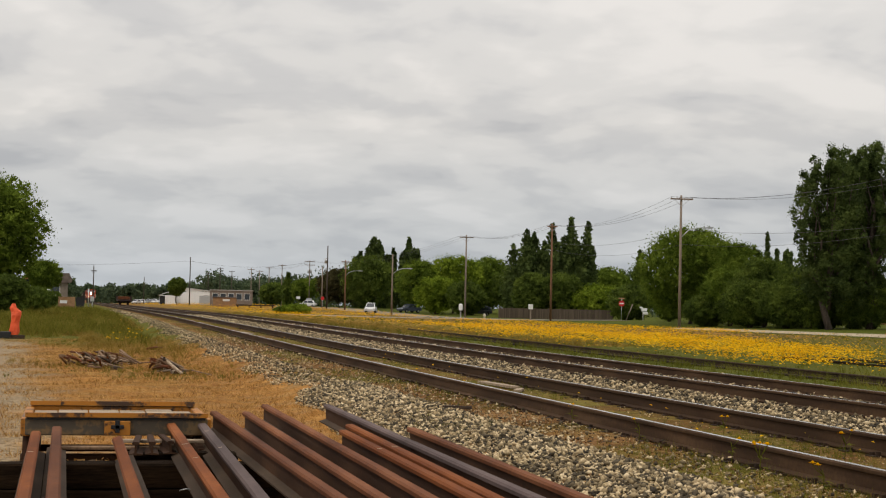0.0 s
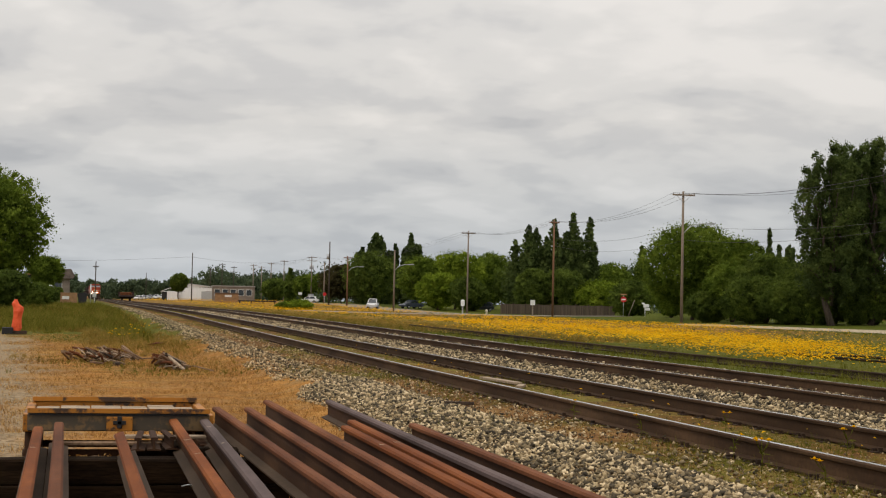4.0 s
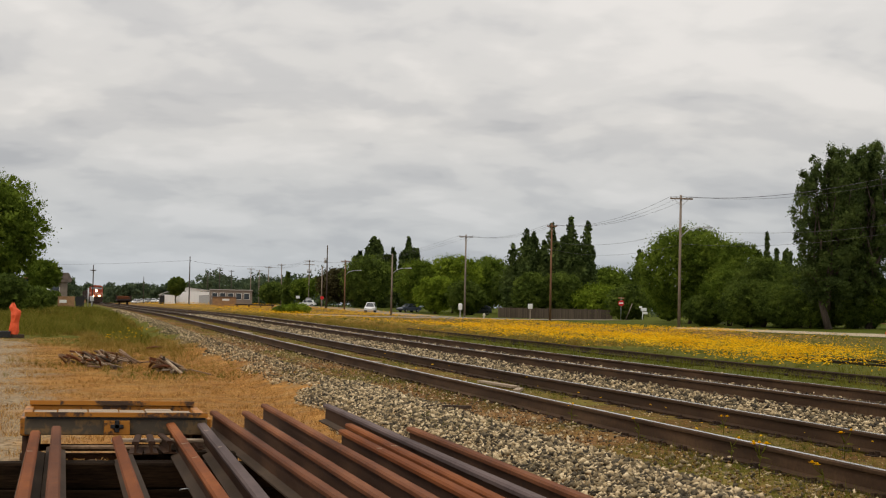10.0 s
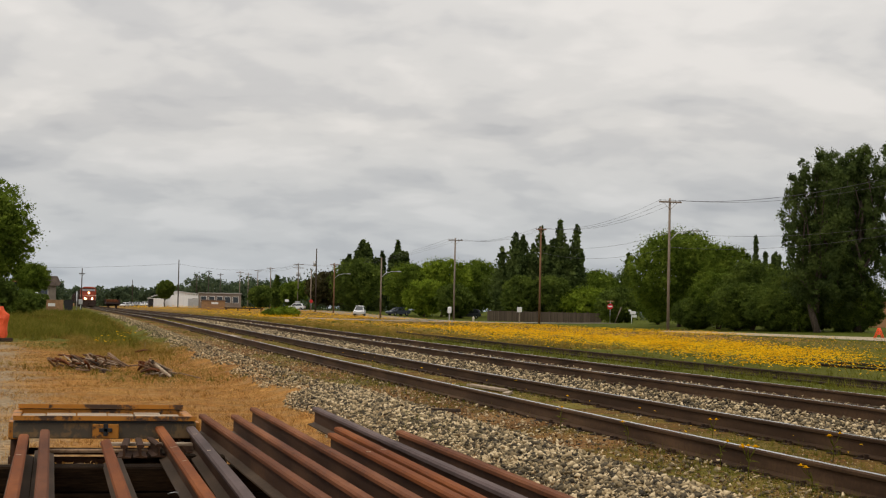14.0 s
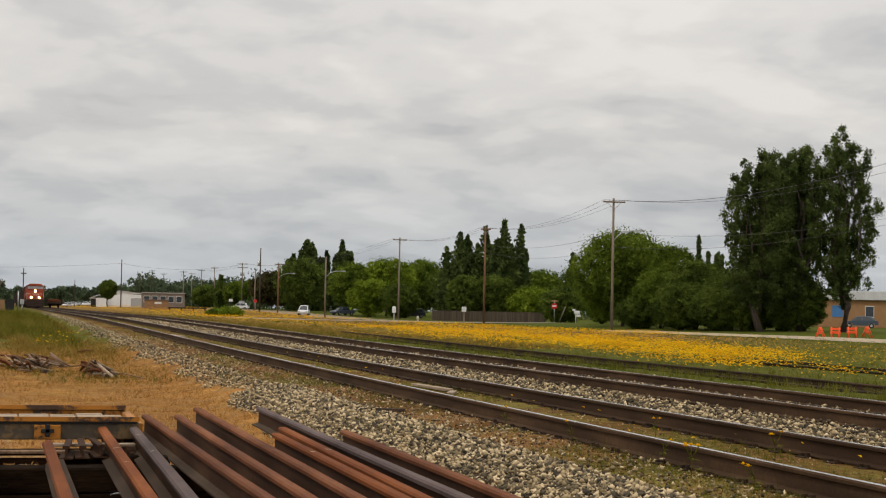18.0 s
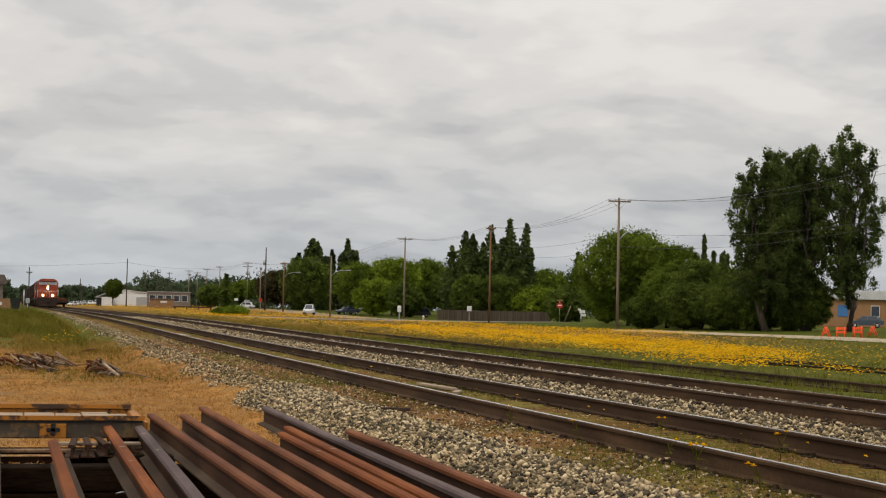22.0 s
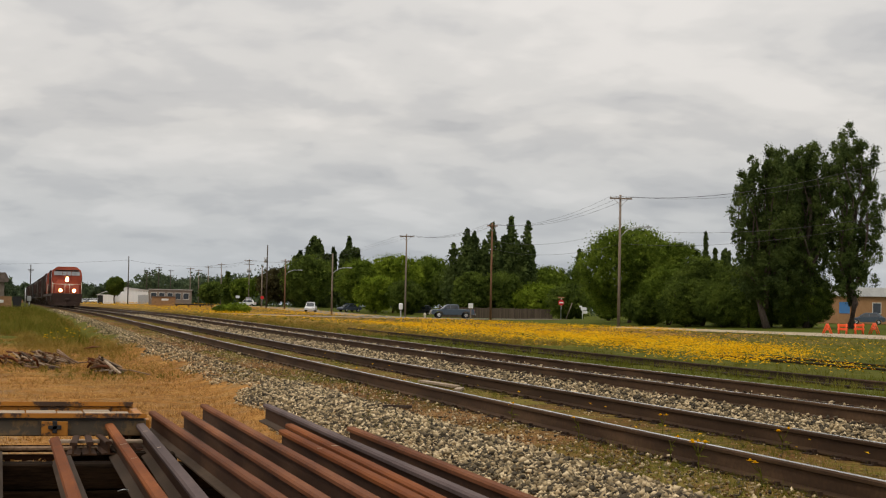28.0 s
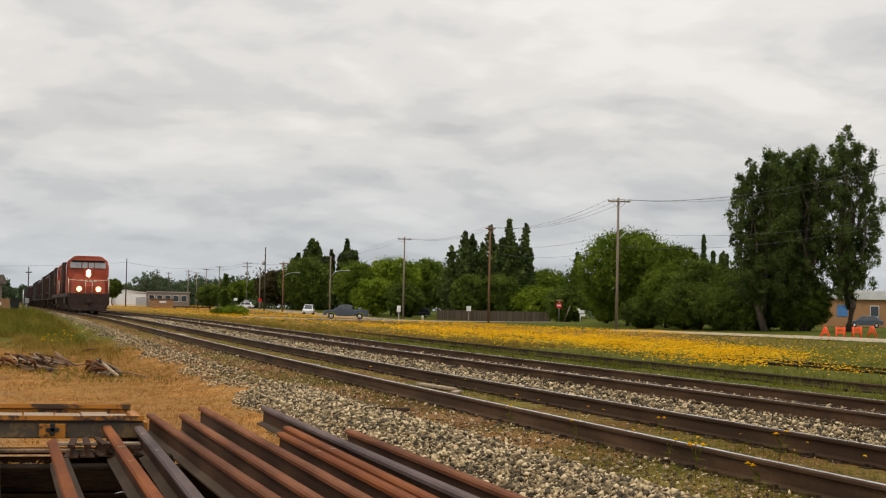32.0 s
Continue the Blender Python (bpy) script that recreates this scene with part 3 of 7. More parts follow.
build_track("railway_track", 6.115, 1.57, 0.47, -30, 1100, 7.0, M_STEEL_TOP, M_RAIL_SIDE, "main railway track with polished steel rails")
build_track("railway_track", 10.03, 1.57, 0.47, -30, 1100, 12.0, M_STEEL_TOP, M_RAIL_SIDE, "second railway track with dark webs on grey ballast", 90)
build_track("siding_track", 14.88, 1.55, 0.29, -30, 78, 18.0, M_RAIL_OLD, M_RAIL_OLD, "overgrown rusty siding track in the grass", 74)
build_track("siding_track", 22.6, 1.55, 0.13, -30, 49, 0, M_RAIL_OLD, M_RAIL_OLD, "disused siding half hidden among yellow flowers")


# ---- loose stuff: ballast, grass, flowers ----
def scatter_mesh(name, base_v, base_f, pos, yaw, scale, tilt, material, label, category, stretch=None):
    """Many small pieces as one mesh: the shapes base_v (k variants), one chosen a piece, turned, scaled and set at pos."""
    rs = np.random.RandomState(len(name))
    n, k = len(pos), len(base_v)
    pick = rs.randint(0, k, n)
    v = np.asarray(base_v)[pick] * np.asarray(scale)[:, None, None]
    if stretch is not None:
        v = v * stretch[:, None, :]
    ca, sa = np.cos(tilt)[:, None], np.sin(tilt)[:, None]
    y, z = v[..., 1] * ca - v[..., 2] * sa, v[..., 1] * sa + v[..., 2] * ca
    v = np.stack([v[..., 0], y, z], -1)
    c, s = np.cos(yaw)[:, None], np.sin(yaw)[:, None]
    v = np.stack([v[..., 0] * c - v[..., 1] * s, v[..., 0] * s + v[..., 1] * c, v[..., 2]], -1) + np.asarray(pos)[:, None, :]
    m = v.shape[1]
    f = (np.asarray(base_f)[None] + (np.arange(n) * m)[:, None, None]).reshape(-1, np.asarray(base_f).shape[1])
    return tagged(new(name, quick_mesh(name, v.reshape(-1, 3), f, material)), label, category, kind="stuff")


def stone_shapes():
    """Broken stones of six corners and eight facets."""
    co = np.array(((0.62, 0, 0), (0, 0.62, 0), (-0.62, 0, 0), (0, -0.62, 0), (0, 0, 0.55), (0, 0, -0.55)))
    f = [(0, 1, 4), (1, 2, 4), (2, 3, 4), (3, 0, 4), (1, 0, 5), (2, 1, 5), (3, 2, 5), (0, 3, 5)]
    rs = np.random.RandomState(3)
    return [co * (0.8 + 0.5 * rs.rand(6, 1)) * (0.8 + 0.5 * rs.rand(1, 3)) + 0.42 * (rs.rand(6, 3) - 0.5) for _ in range(16)], f


def lay_z(xs, ys):
    return np.array([ground_z(a, b) for a, b in zip(xs, ys)])


def build_ballast():
    shapes, f = stone_shapes()
    rs = np.random.RandomState(11)

    def bed(name, x0, x1, y0, y1, near_density, label, ragged=0.0, grain=1.0, material=M_STONE):
        # denser close by, thinner with distance
        n = int((x1 - x0) * near_density * 22)
        u = rs.rand(n)
        y = y0 * (y1 / y0) ** u if y0 > 0 else y0 + (y1 - y0) * u
        x = x0 + (x1 - x0) * rs.rand(n)
        edge = x0 + ragged * (0.5 + 0.5 * np.sin(y * 0.9) * np.sin(y * 0.37 + 1))
        keep = x > edge + ragged * 0.6 * rs.rand(n) ** 2
        x, y = x[keep], y[keep]
        size = 0.017 + 0.027 * rs.rand(len(x)) ** 1.8 + 0.00018 * y
        size *= grain
        z = lay_z(x, y) + size * (-0.5 + 1.5 * rs.rand(len(x))) + (0.025 if x0 > 7 else 0)
        scatter_mesh(name, shapes, f, np.stack([x, y, z], 1), rs.rand(len(x)) * 6.28, size, 0.9 * rs.normal(size=len(x)), material, label, "ballast", np.stack([0.9 + 0.7 * rs.rand(len(x)), 0.7 + 0.5 * rs.rand(len(x)), 0.5 + 0.5 * rs.rand(len(x))], 1))

    bed("ballast", 2.95, 4.45, 7, 26, 1850, "grey and tan crushed stone shoulder beside the track", 0.5, 0.88)
    bed("ballast", 3.2, 4.25, 22, 170, 950, "grey and tan crushed stone shoulder along the track", 0.5, 0.85)
    bed("ballast", 7.5, 8.95, 10, 120, 800, "grey crushed stone between the two tracks")
    bed("ballast", 8.95, 11.1, 12, 120, 380, "grey crushed stone between the rails")
    bed("ballast", 11.1, 12.2, 16, 120, 120, "thin grey stones along the outer rail")
    bed("ballast", 4.3, 5.3, 8, 60, 130, "stray stones spilt towards the rail", 0, 0.75)
    bed("ballast", 4.4, 7.5, 8, 70, 80, "small gravel between the rails", 0, 0.45)
    bed("soil_clods", 4.1, 5.4, 8, 50, 220, "brown soil crumbs and chips beside the rail", 0.3, 0.42, M_CLOD)


def blade_shapes(seed, n_blades, spread, lean):
    """Tufts of n narrow blades, one metre high."""
    rs = np.random.RandomState(seed)
    out = []
    for _ in range(8):
        vs = []
        for k in range(n_blades):
            a = rs.rand() * 6.28
            o = spread * (rs.rand(2) - 0.5)
            h = 0.55 + 0.45 * rs.rand()
            w = 0.014 + 0.012 * rs.rand()
            d = lean * (rs.rand(2) - 0.5)
            px, py = math.cos(a) * w, math.sin(a) * w
            vs += [(o[0] - px, o[1] - py, 0), (o[0] + px, o[1] + py, 0), (o[0] + d[0], o[1] + d[1], h)]
        out.append(vs)
    return out, [(3 * k, 3 * k + 1, 3 * k + 2) for k in range(n_blades)]


def blob_shapes(seed):
    """Small flower heads: a flattened four-sided dome."""
    rs = np.random.RandomState(seed)
    out = []
    for _ in range(6):
        ring = [(math.cos(k * 2.0944) * (0.8 + 0.5 * rs.rand()), math.sin(k * 2.0944) * (0.8 + 0.5 * rs.rand()), 0.25 * rs.rand()) for k in range(3)]
        out.append(ring + [(0, 0, 0.55)])
    return out, [(k, (k + 1) % 3, 3) for k in range(3)]


def build_grass():
    rs = np.random.RandomState(21)

    def sow(name, n, x0, x1, y0, y1, h0, h1, material, label, keep=None, tuft=(7, 0.16, 0.7), fat=1.0, log=False, cat="grass"):
        shapes, f = blade_shapes(len(name) + n, *tuft)
        u = rs.rand(n)
        x, y = x0 + (x1 - x0) * rs.rand(n), (y0 * (y1 / y0) ** u if log else y0 + (y1 - y0) * u)
        if keep is not None:
            k = keep(x, y)
            x, y = x[k], y[k]
        h = h0 + (h1 - h0) * rs.rand(len(x)) ** 1.6
        pos = np.stack([x, y, lay_z(x, y) - 0.02], 1)
        far = fat * (1 + y / 60.0)
        st = np.stack([far * 0.45 / np.maximum(h, 0.05) ** 0.3, far * 0.45 / np.maximum(h, 0.05) ** 0.3, np.ones(len(x))], 1)
        scatter_mesh(name, shapes, f, pos, rs.rand(len(x)) * 6.28, h, 0.25 * (rs.rand(len(x)) - 0.5), material, label, cat, st)

    def patchy(a, b, cut):
        return lambda x, y: np.sin(x * a + 1.3 * np.sin(y * b)) + np.sin(y * b * 0.7 + x * 0.4) + 0.8 * (rs.rand(len(x)) - 0.5) > cut

    off_lane = lambda x, y: (x > -0.9 + 0.022 * (y - 14) * -1 + 0.5 * np.sin(y * 0.8)) | (rs.rand(len(x)) < 0.12)
    sow("dry_grass", 62000, -4, 3.3, 12.6, 66, 0.02, 0.10, M_STRAW, "dry straw-coloured grass on bare ground", off_lane, (5, 0.22, 0.8), 1.5, log=True)
    sow("tall_straw", 260, -1.6, -0.95, 11.5, 15.5, 0.10, 0.30, M_STRAW, "tall dry stalks beside the trolley", None, (5, 0.2, 0.6), 0.9)
    sow("weeds", 160, -0.9, 1.4, 9.9, 11.7, 0.06, 0.22, M_GRASS_DEEP, "green weeds growing under the stacked rails", None, (6, 0.2, 0.8), 0.9)
    sow("weeds", 3800, -2.5, 3.6, 32, 68, 0.04, 0.2, M_GRASS, "green weeds among the dry grass", patchy(1.1, 0.35, 0.6), log=True)
    sow("green_grass_bank", 13000, -14, 2.7, 56, 140, 0.18, 0.60, M_GRASS_DEEP, "tall green grass on a low bank", lambda x, y: ((y > 72 + 5 * np.sin(x * 0.9)) | (x > 1.2)) & (y > 60 + 4 * np.sin(x * 2.1)), (8, 0.3, 0.8), 1.3)
    sow("mixed_grass_bank", 8000, -6, 3.1, 42, 120, 0.10, 0.36, M_GRASS_DRY, "olive grass at the edge of the bank", lambda x, y: ((x > 0.2) | (y > 70)) & (np.sin(x * 0.8 + 1.3 * np.sin(y * 0.2)) + np.sin(y * 0.14 + x * 0.4) > 0), (8, 0.3, 0.8), 1.3)
    sow("track_weeds", 22000, 4.5, 7.6, 9, 120, 0.02, 0.12, M_GRASS, "short weeds between the rails", patchy(1.4, 0.7, 0.2), log=True)
    sow("track_weeds", 9000, 3.7, 5.3, 9, 110, 0.02, 0.12, M_GRASS, "short weeds at the edge of the ballast", patchy(0.9, 0.6, 0.6), log=True)
    sow("track_straw", 7000, 3.7, 5.3, 9, 90, 0.015, 0.07, M_STRAW, "dry stalks at the edge of the ballast", patchy(1.3, 0.6, -0.2), log=True)
    sow("dry_grass", 5000, 2.2, 3.5, 14, 66, 0.02, 0.10, M_STRAW, "dry grass creeping into the ballast", None, log=True)
    sow("weeds", 5200, -1.6, 3.5, 31, 72, 0.03, 0.18, M_GRASS_DRY, "olive weeds round the scrap heap", patchy(0.7, 0.5, 0.3), log=True)
    sow("track_straw", 17000, 4.3, 7.6, 9, 110, 0.015, 0.06, M_STRAW, "dry stalks between the rails", patchy(1.9, 0.5, -0.3), log=True)
    sow("siding_grass", 9000, 11.7, 18, 16, 150, 0.06, 0.26, M_GRASS, "short green grass round the siding", None, (8, 0.25, 0.7), 1.2, True)
    sow("dry_grass", 9000, 12.2, 22.5, 62, 260, 0.08, 0.30, M_GRASS_DRY, "olive dry grass between the line and the flowers", None, (8, 0.3, 0.8), 1.4, True)
    sow("field_grass", 12000, 16, 58, 22, 300, 0.08, 0.26, M_GRASS, "green grass of the flower field", None, (8, 0.35, 0.7), 1.6, True)
    # flowers
    shapes, f = blob_shapes(5)

    def bloom(n, x0, x1, y0, y1, label, keep=None, size=0.030, h0=0.16, h1=0.36):
        u = rs.rand(n)
        x, y = x0 + (x1 - x0) * rs.rand(n), y0 * (y1 / y0) ** u
        if keep is not None:
            k = keep(x, y)
            x, y = x[k], y[k]
        z = lay_z(x, y) + h0 + (h1 - h0) * rs.rand(len(x))
        s = size * (0.6 + 0.8 * rs.rand(len(x))) * (1 + y / 140.0)
        scatter_mesh("yellow_flowers", shapes, f, np.stack([x, y, z], 1), rs.rand(len(x)) * 6.28, s, 0.9 * (rs.rand(len(x)) - 0.5), M_PETAL, label, "flowers")

    def drift(x, y):
        v = np.sin(x * 0.28 + 0.9 * np.sin(y * 0.045)) + np.sin(y * 0.06 - x * 0.17) + 0.6 * np.sin(x * 0.9 + y * 0.21)
        far_edge = np.minimum(53, 27.5 + (y - 56) * 0.36) + 1.5 * np.sin(y * 0.11)
        first = 18.6 + 1.0 * np.sin(y * 0.13) + 5.0 * np.clip((y - 50) / 75.0, 0, 1)
        edge = np.minimum((x - first) / 2.4, (far_edge + 2 - x) / 4.0) * ((x < 30) | (y < 204) | (y > 242))
        sparse = np.where((x > 17.5) & (x < far_edge + 8) & (y < 200), 0.016, 0)
        cell = np.sin(np.floor(x / 1.1 + 0.5 * np.sin(y * 0.6)) * 12.9898 + np.floor(y / 2.8 + 0.4 * np.sin(x * 1.7)) * 78.233) * 43758.5453
        clump = 0.12 + 0.88 * ((cell - np.floor(cell)) > 0.42)
        thin = np.clip((32 - x) / 8.0, 0, 1) * 0.85 * np.clip((y - 66) / 45.0, 0, 1)
        return rs.rand(len(x)) < np.maximum(sparse, np.clip(0.60 + 0.34 * v, 0.08, 1) * clump * np.clip(edge, 0, 1)) * (1 - thin) * np.clip(1.3 - y / 140.0, 0.15, 1)

    bloom(520000, 17, 55, 24, 330, "dense yellow wild flowers covering the field", drift, 0.028, 0.06, 0.24)
    bloom(150, 2.3, 3.3, 60, 100, "yellow flowers at the edge of the ballast", patchy(1.5, 0.5, 0.3), 0.03, 0.10, 0.30)
    bloom(40, 1.0, 2.2, 56, 64, "yellow flowers beside the debris", patchy(1.2, 0.9, 0.2), 0.035, 0.15, 0.4)
    bloom(2600, 20, 45, 200, 560, "yellow flowers along the far verge", None, 0.03, 0.2, 0.45)
    bloom(40, 5.0, 7.2, 11, 60, "single yellow flowers between the rails", None, 0.016, 0.1, 0.2)


# ---- trees ----
def limb(bm, a, b, r0, r1, rnd, bends=3):
    pts, rs = [], []
    a, b = Vector(a), Vector(b)
    span = (b - a).length
    for k in range(bends + 1):
        t = k / bends
        j = Vector((rnd.uniform(-1, 1), rnd.uniform(-1, 1), rnd.uniform(-0.5, 0.5))) * span * 0.06 * (0 if k in (0, bends) else 1)
        pts.append(a.lerp(b, t) + j)
        rs.append(r0 + (r1 - r0) * t)
    bent(bm, pts, rs, 6)


def leaf_blades(rs, c, r, leaf, near, far, loose):
    """Small pointed leaves in lobes c (n, 3) of radii r (n, 3), between two shares of the radius."""
    n = len(c)
    d = rs.normal(size=(n, 3))
    d[:, 2] += 0.2
    d /= np.linalg.norm(d, axis=1)[:, None]
    p = c + d * r * (near + (far - near) * rs.rand(n) ** 0.7)[:, None] + np.clip(rs.normal(size=(n, 3)), -1.6, 1.6) * r * loose
    s = leaf * (0.6 + 0.8 * rs.rand(n))
    u = rs.normal(size=(n, 3)) + 0.3 * d
    u /= np.linalg.norm(u, axis=1)[:, None]
    w = np.cross(u, d + 0.6 * rs.normal(size=(n, 3)))
    w /= np.linalg.norm(w, axis=1)[:, None] + 1e-9
    u, w = u * s[:, None], w * (s * 0.75)[:, None]
    return np.stack([p - 0.6 * u - w, p - 0.6 * u + w, p + u], 1).reshape(-1, 3)


def leaf_cloud(centres, radii, leaf, seed, cover=1.0, cap=40000, fill=0.8, loose=0.26):
    """A crown: small leaves in soft lobes, and larger overlapping sprays that close their inside."""
    rs = np.random.RandomState(seed)
    c, r = np.asarray(centres, float), np.asarray(radii, float)
    if r.ndim == 1:
        r = np.repeat(r[:, None], 3, 1)
    area = (r[:, 0] * r[:, 2] + 0.5 * r[:, 0] ** 2) * 9.0
    out = []
    for size, share, near, far, most in ((leaf, cover, 0.35, 1.12, cap), (leaf * 2.5, fill, 0.0, 0.4, cap * 0.3)):
        if share <= 0:
            continue
        want = share * area / size ** 2
        want = np.maximum(2, want * min(1.0, most / want.sum())).astype(int)
        out.append(leaf_blades(rs, np.repeat(c, want, 0), np.repeat(r, want, 0), size, near, far, loose))
    v = np.concatenate(out)
    return v, np.arange(len(v)).reshape(-1, 3)


def shell(rnd, n):
    """n directions spread evenly over a sphere."""
    off = rnd.uniform(0, 6.283)
    for k in range(n):
        z = 1 - 2 * (k + 0.5) / n
        a = off + k * 2.39996
        q = math.sqrt(max(0, 1 - z * z))
        yield math.cos(a) * q, math.sin(a) * q, z


def crown_oak(h, r, rnd, base=0.10, n=120):
    """A broad dome of many small lobes with an uneven skin."""
    cs, rr = [], []
    mid, tall = h * (0.5 + base * 0.5), h * (0.5 - base * 0.5)
    bumps = [(Vector((rnd.gauss(0, 1), rnd.gauss(0, 1), rnd.gauss(0, 0.7))).normalized(), rnd.uniform(-0.26, 0.14)) for _ in range(12)]
    for x, y, z in shell(rnd, n):
        d = Vector((x, y, z))
        k = 0.82 + sum(b * max(0.0, d.dot(q)) ** 4 for q, b in bumps) + rnd.uniform(-0.07, 0.07)
        wide = 1.0 if z > 0 else 1 - 0.25 * z * z
        q = r * rnd.uniform(0.17, 0.30)
        cs.append((x * r * k * wide, y * r * k * wide, max(h * base * 0.6, mid + z * tall * k)))
        rr.append((q, q, q * rnd.uniform(0.6, 0.85)))
    for x, y, z in shell(rnd, n // 2):
        k = rnd.uniform(0.84, 0.97)
        q = r * rnd.uniform(0.09, 0.15)
        cs.append((x * r * k, y * r * k, max(h * base * 0.6, mid + z * tall * k)))
        rr.append((q, q, q * 0.7))
    for _ in range(n // 3):
        a, q, z = rnd.uniform(0, 6.283), r * rnd.uniform(0, 0.6), rnd.uniform(-0.7, 0.6)
        cs.append((math.cos(a) * q, math.sin(a) * q, mid + z * tall))
        rr.append((r * 0.3,) * 3)
    return cs, rr


def crown_poplar(h, r, rnd, spires=7, slim=False):
    """Ragged upright plumes side by side: upswept sprays round dense stems, blunt and uneven at the top."""
    cs, rr = [], []
    for s in range(spires):
        a = 6.283 * s / max(1, spires - 1) + rnd.uniform(-0.4, 0.4)
        out = 0 if s == 0 else r * rnd.uniform(0.35, 0.8)
        ox, oy = math.cos(a) * out, math.sin(a) * out
        top = h * (1.0 if s == 0 else rnd.uniform(0.60, 0.97))
        wide = r * (1.0 if slim else 0.62)
        lean = rnd.uniform(-0.05, 0.05)
        n = int(16 + top * (2.0 if slim else 3.4))
        for i in range(n):
            t = 0.02 + 0.96 * (i + rnd.random()) / n
            w = wide * (min(1, t / 0.10) * min(1.0, 1.3 * (1 - t) ** 0.85) + 0.03)
            cx = ox + lean * top * t
            for j in range(2):
                # a spray that starts at the stem and sweeps out and up
                b, far = i * 2.4 + 2.9 * j + rnd.uniform(-0.6, 0.6), w * rnd.uniform(0.55, 1.25)
                for g in (0.45, 0.75, 1.0):
                    q, k = far * g, max(0.10, w * 0.30 * (1.25 - 0.75 * g))
                    cs.append((cx + math.cos(b) * q, oy + math.sin(b) * q, min(top * 1.02, top * t + far * g * 0.8)))
                    rr.append((k, k, k * rnd.uniform(1.3, 2.0)))
            cs.append((cx, oy, top * t * 0.96))
            rr.append((w * 0.42, w * 0.42, w * 0.5))
    return cs, rr


def crown_cotton(h, r, rnd, airy=False):
    """A tall crown of upswept boughs hung with leaf clusters, ragged at the edge, open inside and bare low down."""
    cs, rr, stems = [], [], []
    n = 12 if airy else 14
    for k in range(n):
        a = 6.283 * k / n * 2.4 + rnd.uniform(-0.3, 0.3)
        out = r * (0.05 + 0.74 * (k / (n - 1)) ** 0.7)
        top = h * (1.0 - 0.20 * (out / r) ** 1.6) * rnd.uniform(0.92, 1.0)
        base = h * rnd.uniform(0.10, 0.24)
        stems.append(((0, 0, base), (math.cos(a) * out, math.sin(a) * out, top * 0.9)))
        m = 21 if airy else 25
        for i in range(m):
            t = (i + rnd.random()) / m
            bow = min(1.0, 0.45 + 1.0 * t) - 0.30 * max(0, t - 0.6)
            w = r * (0.40 if airy else 0.42) * (1.1 - 0.78 * t)
            p = Vector((math.cos(a) * out * bow, math.sin(a) * out * bow, base + (top - base) * t))
            # a side branch that bends outwards and up, with clusters along it
            d = Vector((rnd.gauss(0, 1), rnd.gauss(0, 1), 0)).normalized()
            far = w * rnd.uniform(0.4, 1.35)
            for g in (0.3, 0.6, 0.85, 1.0):
                if rnd.random() < (0.36 if airy else 0.26):
                    continue
                q = r * rnd.uniform(0.05, 0.10) * (1.25 - 0.4 * g)
                e = p + d * far * g + Vector((rnd.gauss(0, 0.12), rnd.gauss(0, 0.12), far * g * 0.55 + rnd.gauss(0, 0.15)))
                cs.append((e.x, e.y, min(e.z, h * 1.02)))
                rr.append((q, q, q * rnd.uniform(0.9, 1.7)))
    return cs, rr, stems


TREE_NAMES = {"oak": "broadleaf_tree", "oak_high": "broadleaf_tree", "bush": "bush", "poplar": "poplar_tree", "cotton": "cottonwood_tree", "spruce": "spruce_tree"}


def build_tree(kind, bearing, dist, h, r, seed, material, label, leaf=None, group=""):
    rnd = random.Random(seed)
    x, y = spot(bearing, dist)
    t = thing(TREE_NAMES[kind], pose(x, y, ground_z(x, y) - 0.05, 0, 0, rnd.uniform(0, 360)), label, "bush" if kind == "bush" else "tree", group)
    h += taller(x, y)
    bm = bmesh.new()
    stems = []
    if kind == "cotton":
        cs, rr, stems = crown_cotton(h, r, rnd, "open" in label or "sky" in label)
    elif kind == "poplar":
        cs, rr = crown_poplar(h, r, rnd, 7 if r > 1.4 else 3, r < 1.0)
    elif kind == "spruce":
        cs, rr = crown_poplar(h, r, rnd, 1, True)
    elif kind == "bush":
        cs, rr = crown_oak(h, r, rnd, 0.02, 80)
    elif kind == "oak_high":
        cs, rr = crown_oak(h, r, rnd, 0.30, 70)
    else:
        cs, rr = crown_oak(h, r, rnd)
    tr = max(0.08, 0.018 * h)
    if kind == "bush":
        for k in range(6):
            a = k * 1.05
            limb(bm, (0.15 * math.cos(a), 0.15 * math.sin(a), 0), (r * 0.5 * math.cos(a), r * 0.5 * math.sin(a), h * 0.7), 0.07, 0.02, rnd)
    else:
        limb(bm, (0, 0, 0), (rnd.uniform(-0.2, 0.2), rnd.uniform(-0.2, 0.2), h * 0.72), tr * 1.2, tr * 0.35, rnd, 5)
        for k in range(8):
            p = Vector(cs[rnd.randrange(len(cs))])
            limb(bm, (0, 0, min(p.z * 0.6, h * 0.5)), p, tr * 0.45, tr * 0.08, rnd)
        for a, b in stems:
            limb(bm, a, b, tr * 0.5, tr * 0.1, rnd, 4)
    part("trunk", bm, M_BARK, t, "grey-brown trunk and limbs")
    leaf = leaf or (0.066 if kind == "cotton" else max(0.075, dist * 0.00048, r * 0.016))
    v, f = leaf_cloud(cs, rr, leaf, seed, 1.2, (50000 if kind == "cotton" or dist < 131 else 32000 if kind == "oak" else 20000) if dist < 200 else 26000 if kind == "poplar" else 13000, 0.3 if kind == "cotton" else 0.8, 0.5 if kind == "cotton" else 0.75 if kind in ("poplar", "spruce") else 0.24)
    v[:, 2] = np.maximum(v[:, 2], 0.02)
    piece("crown", quick_mesh("crown", v, f, material), t)
    return t


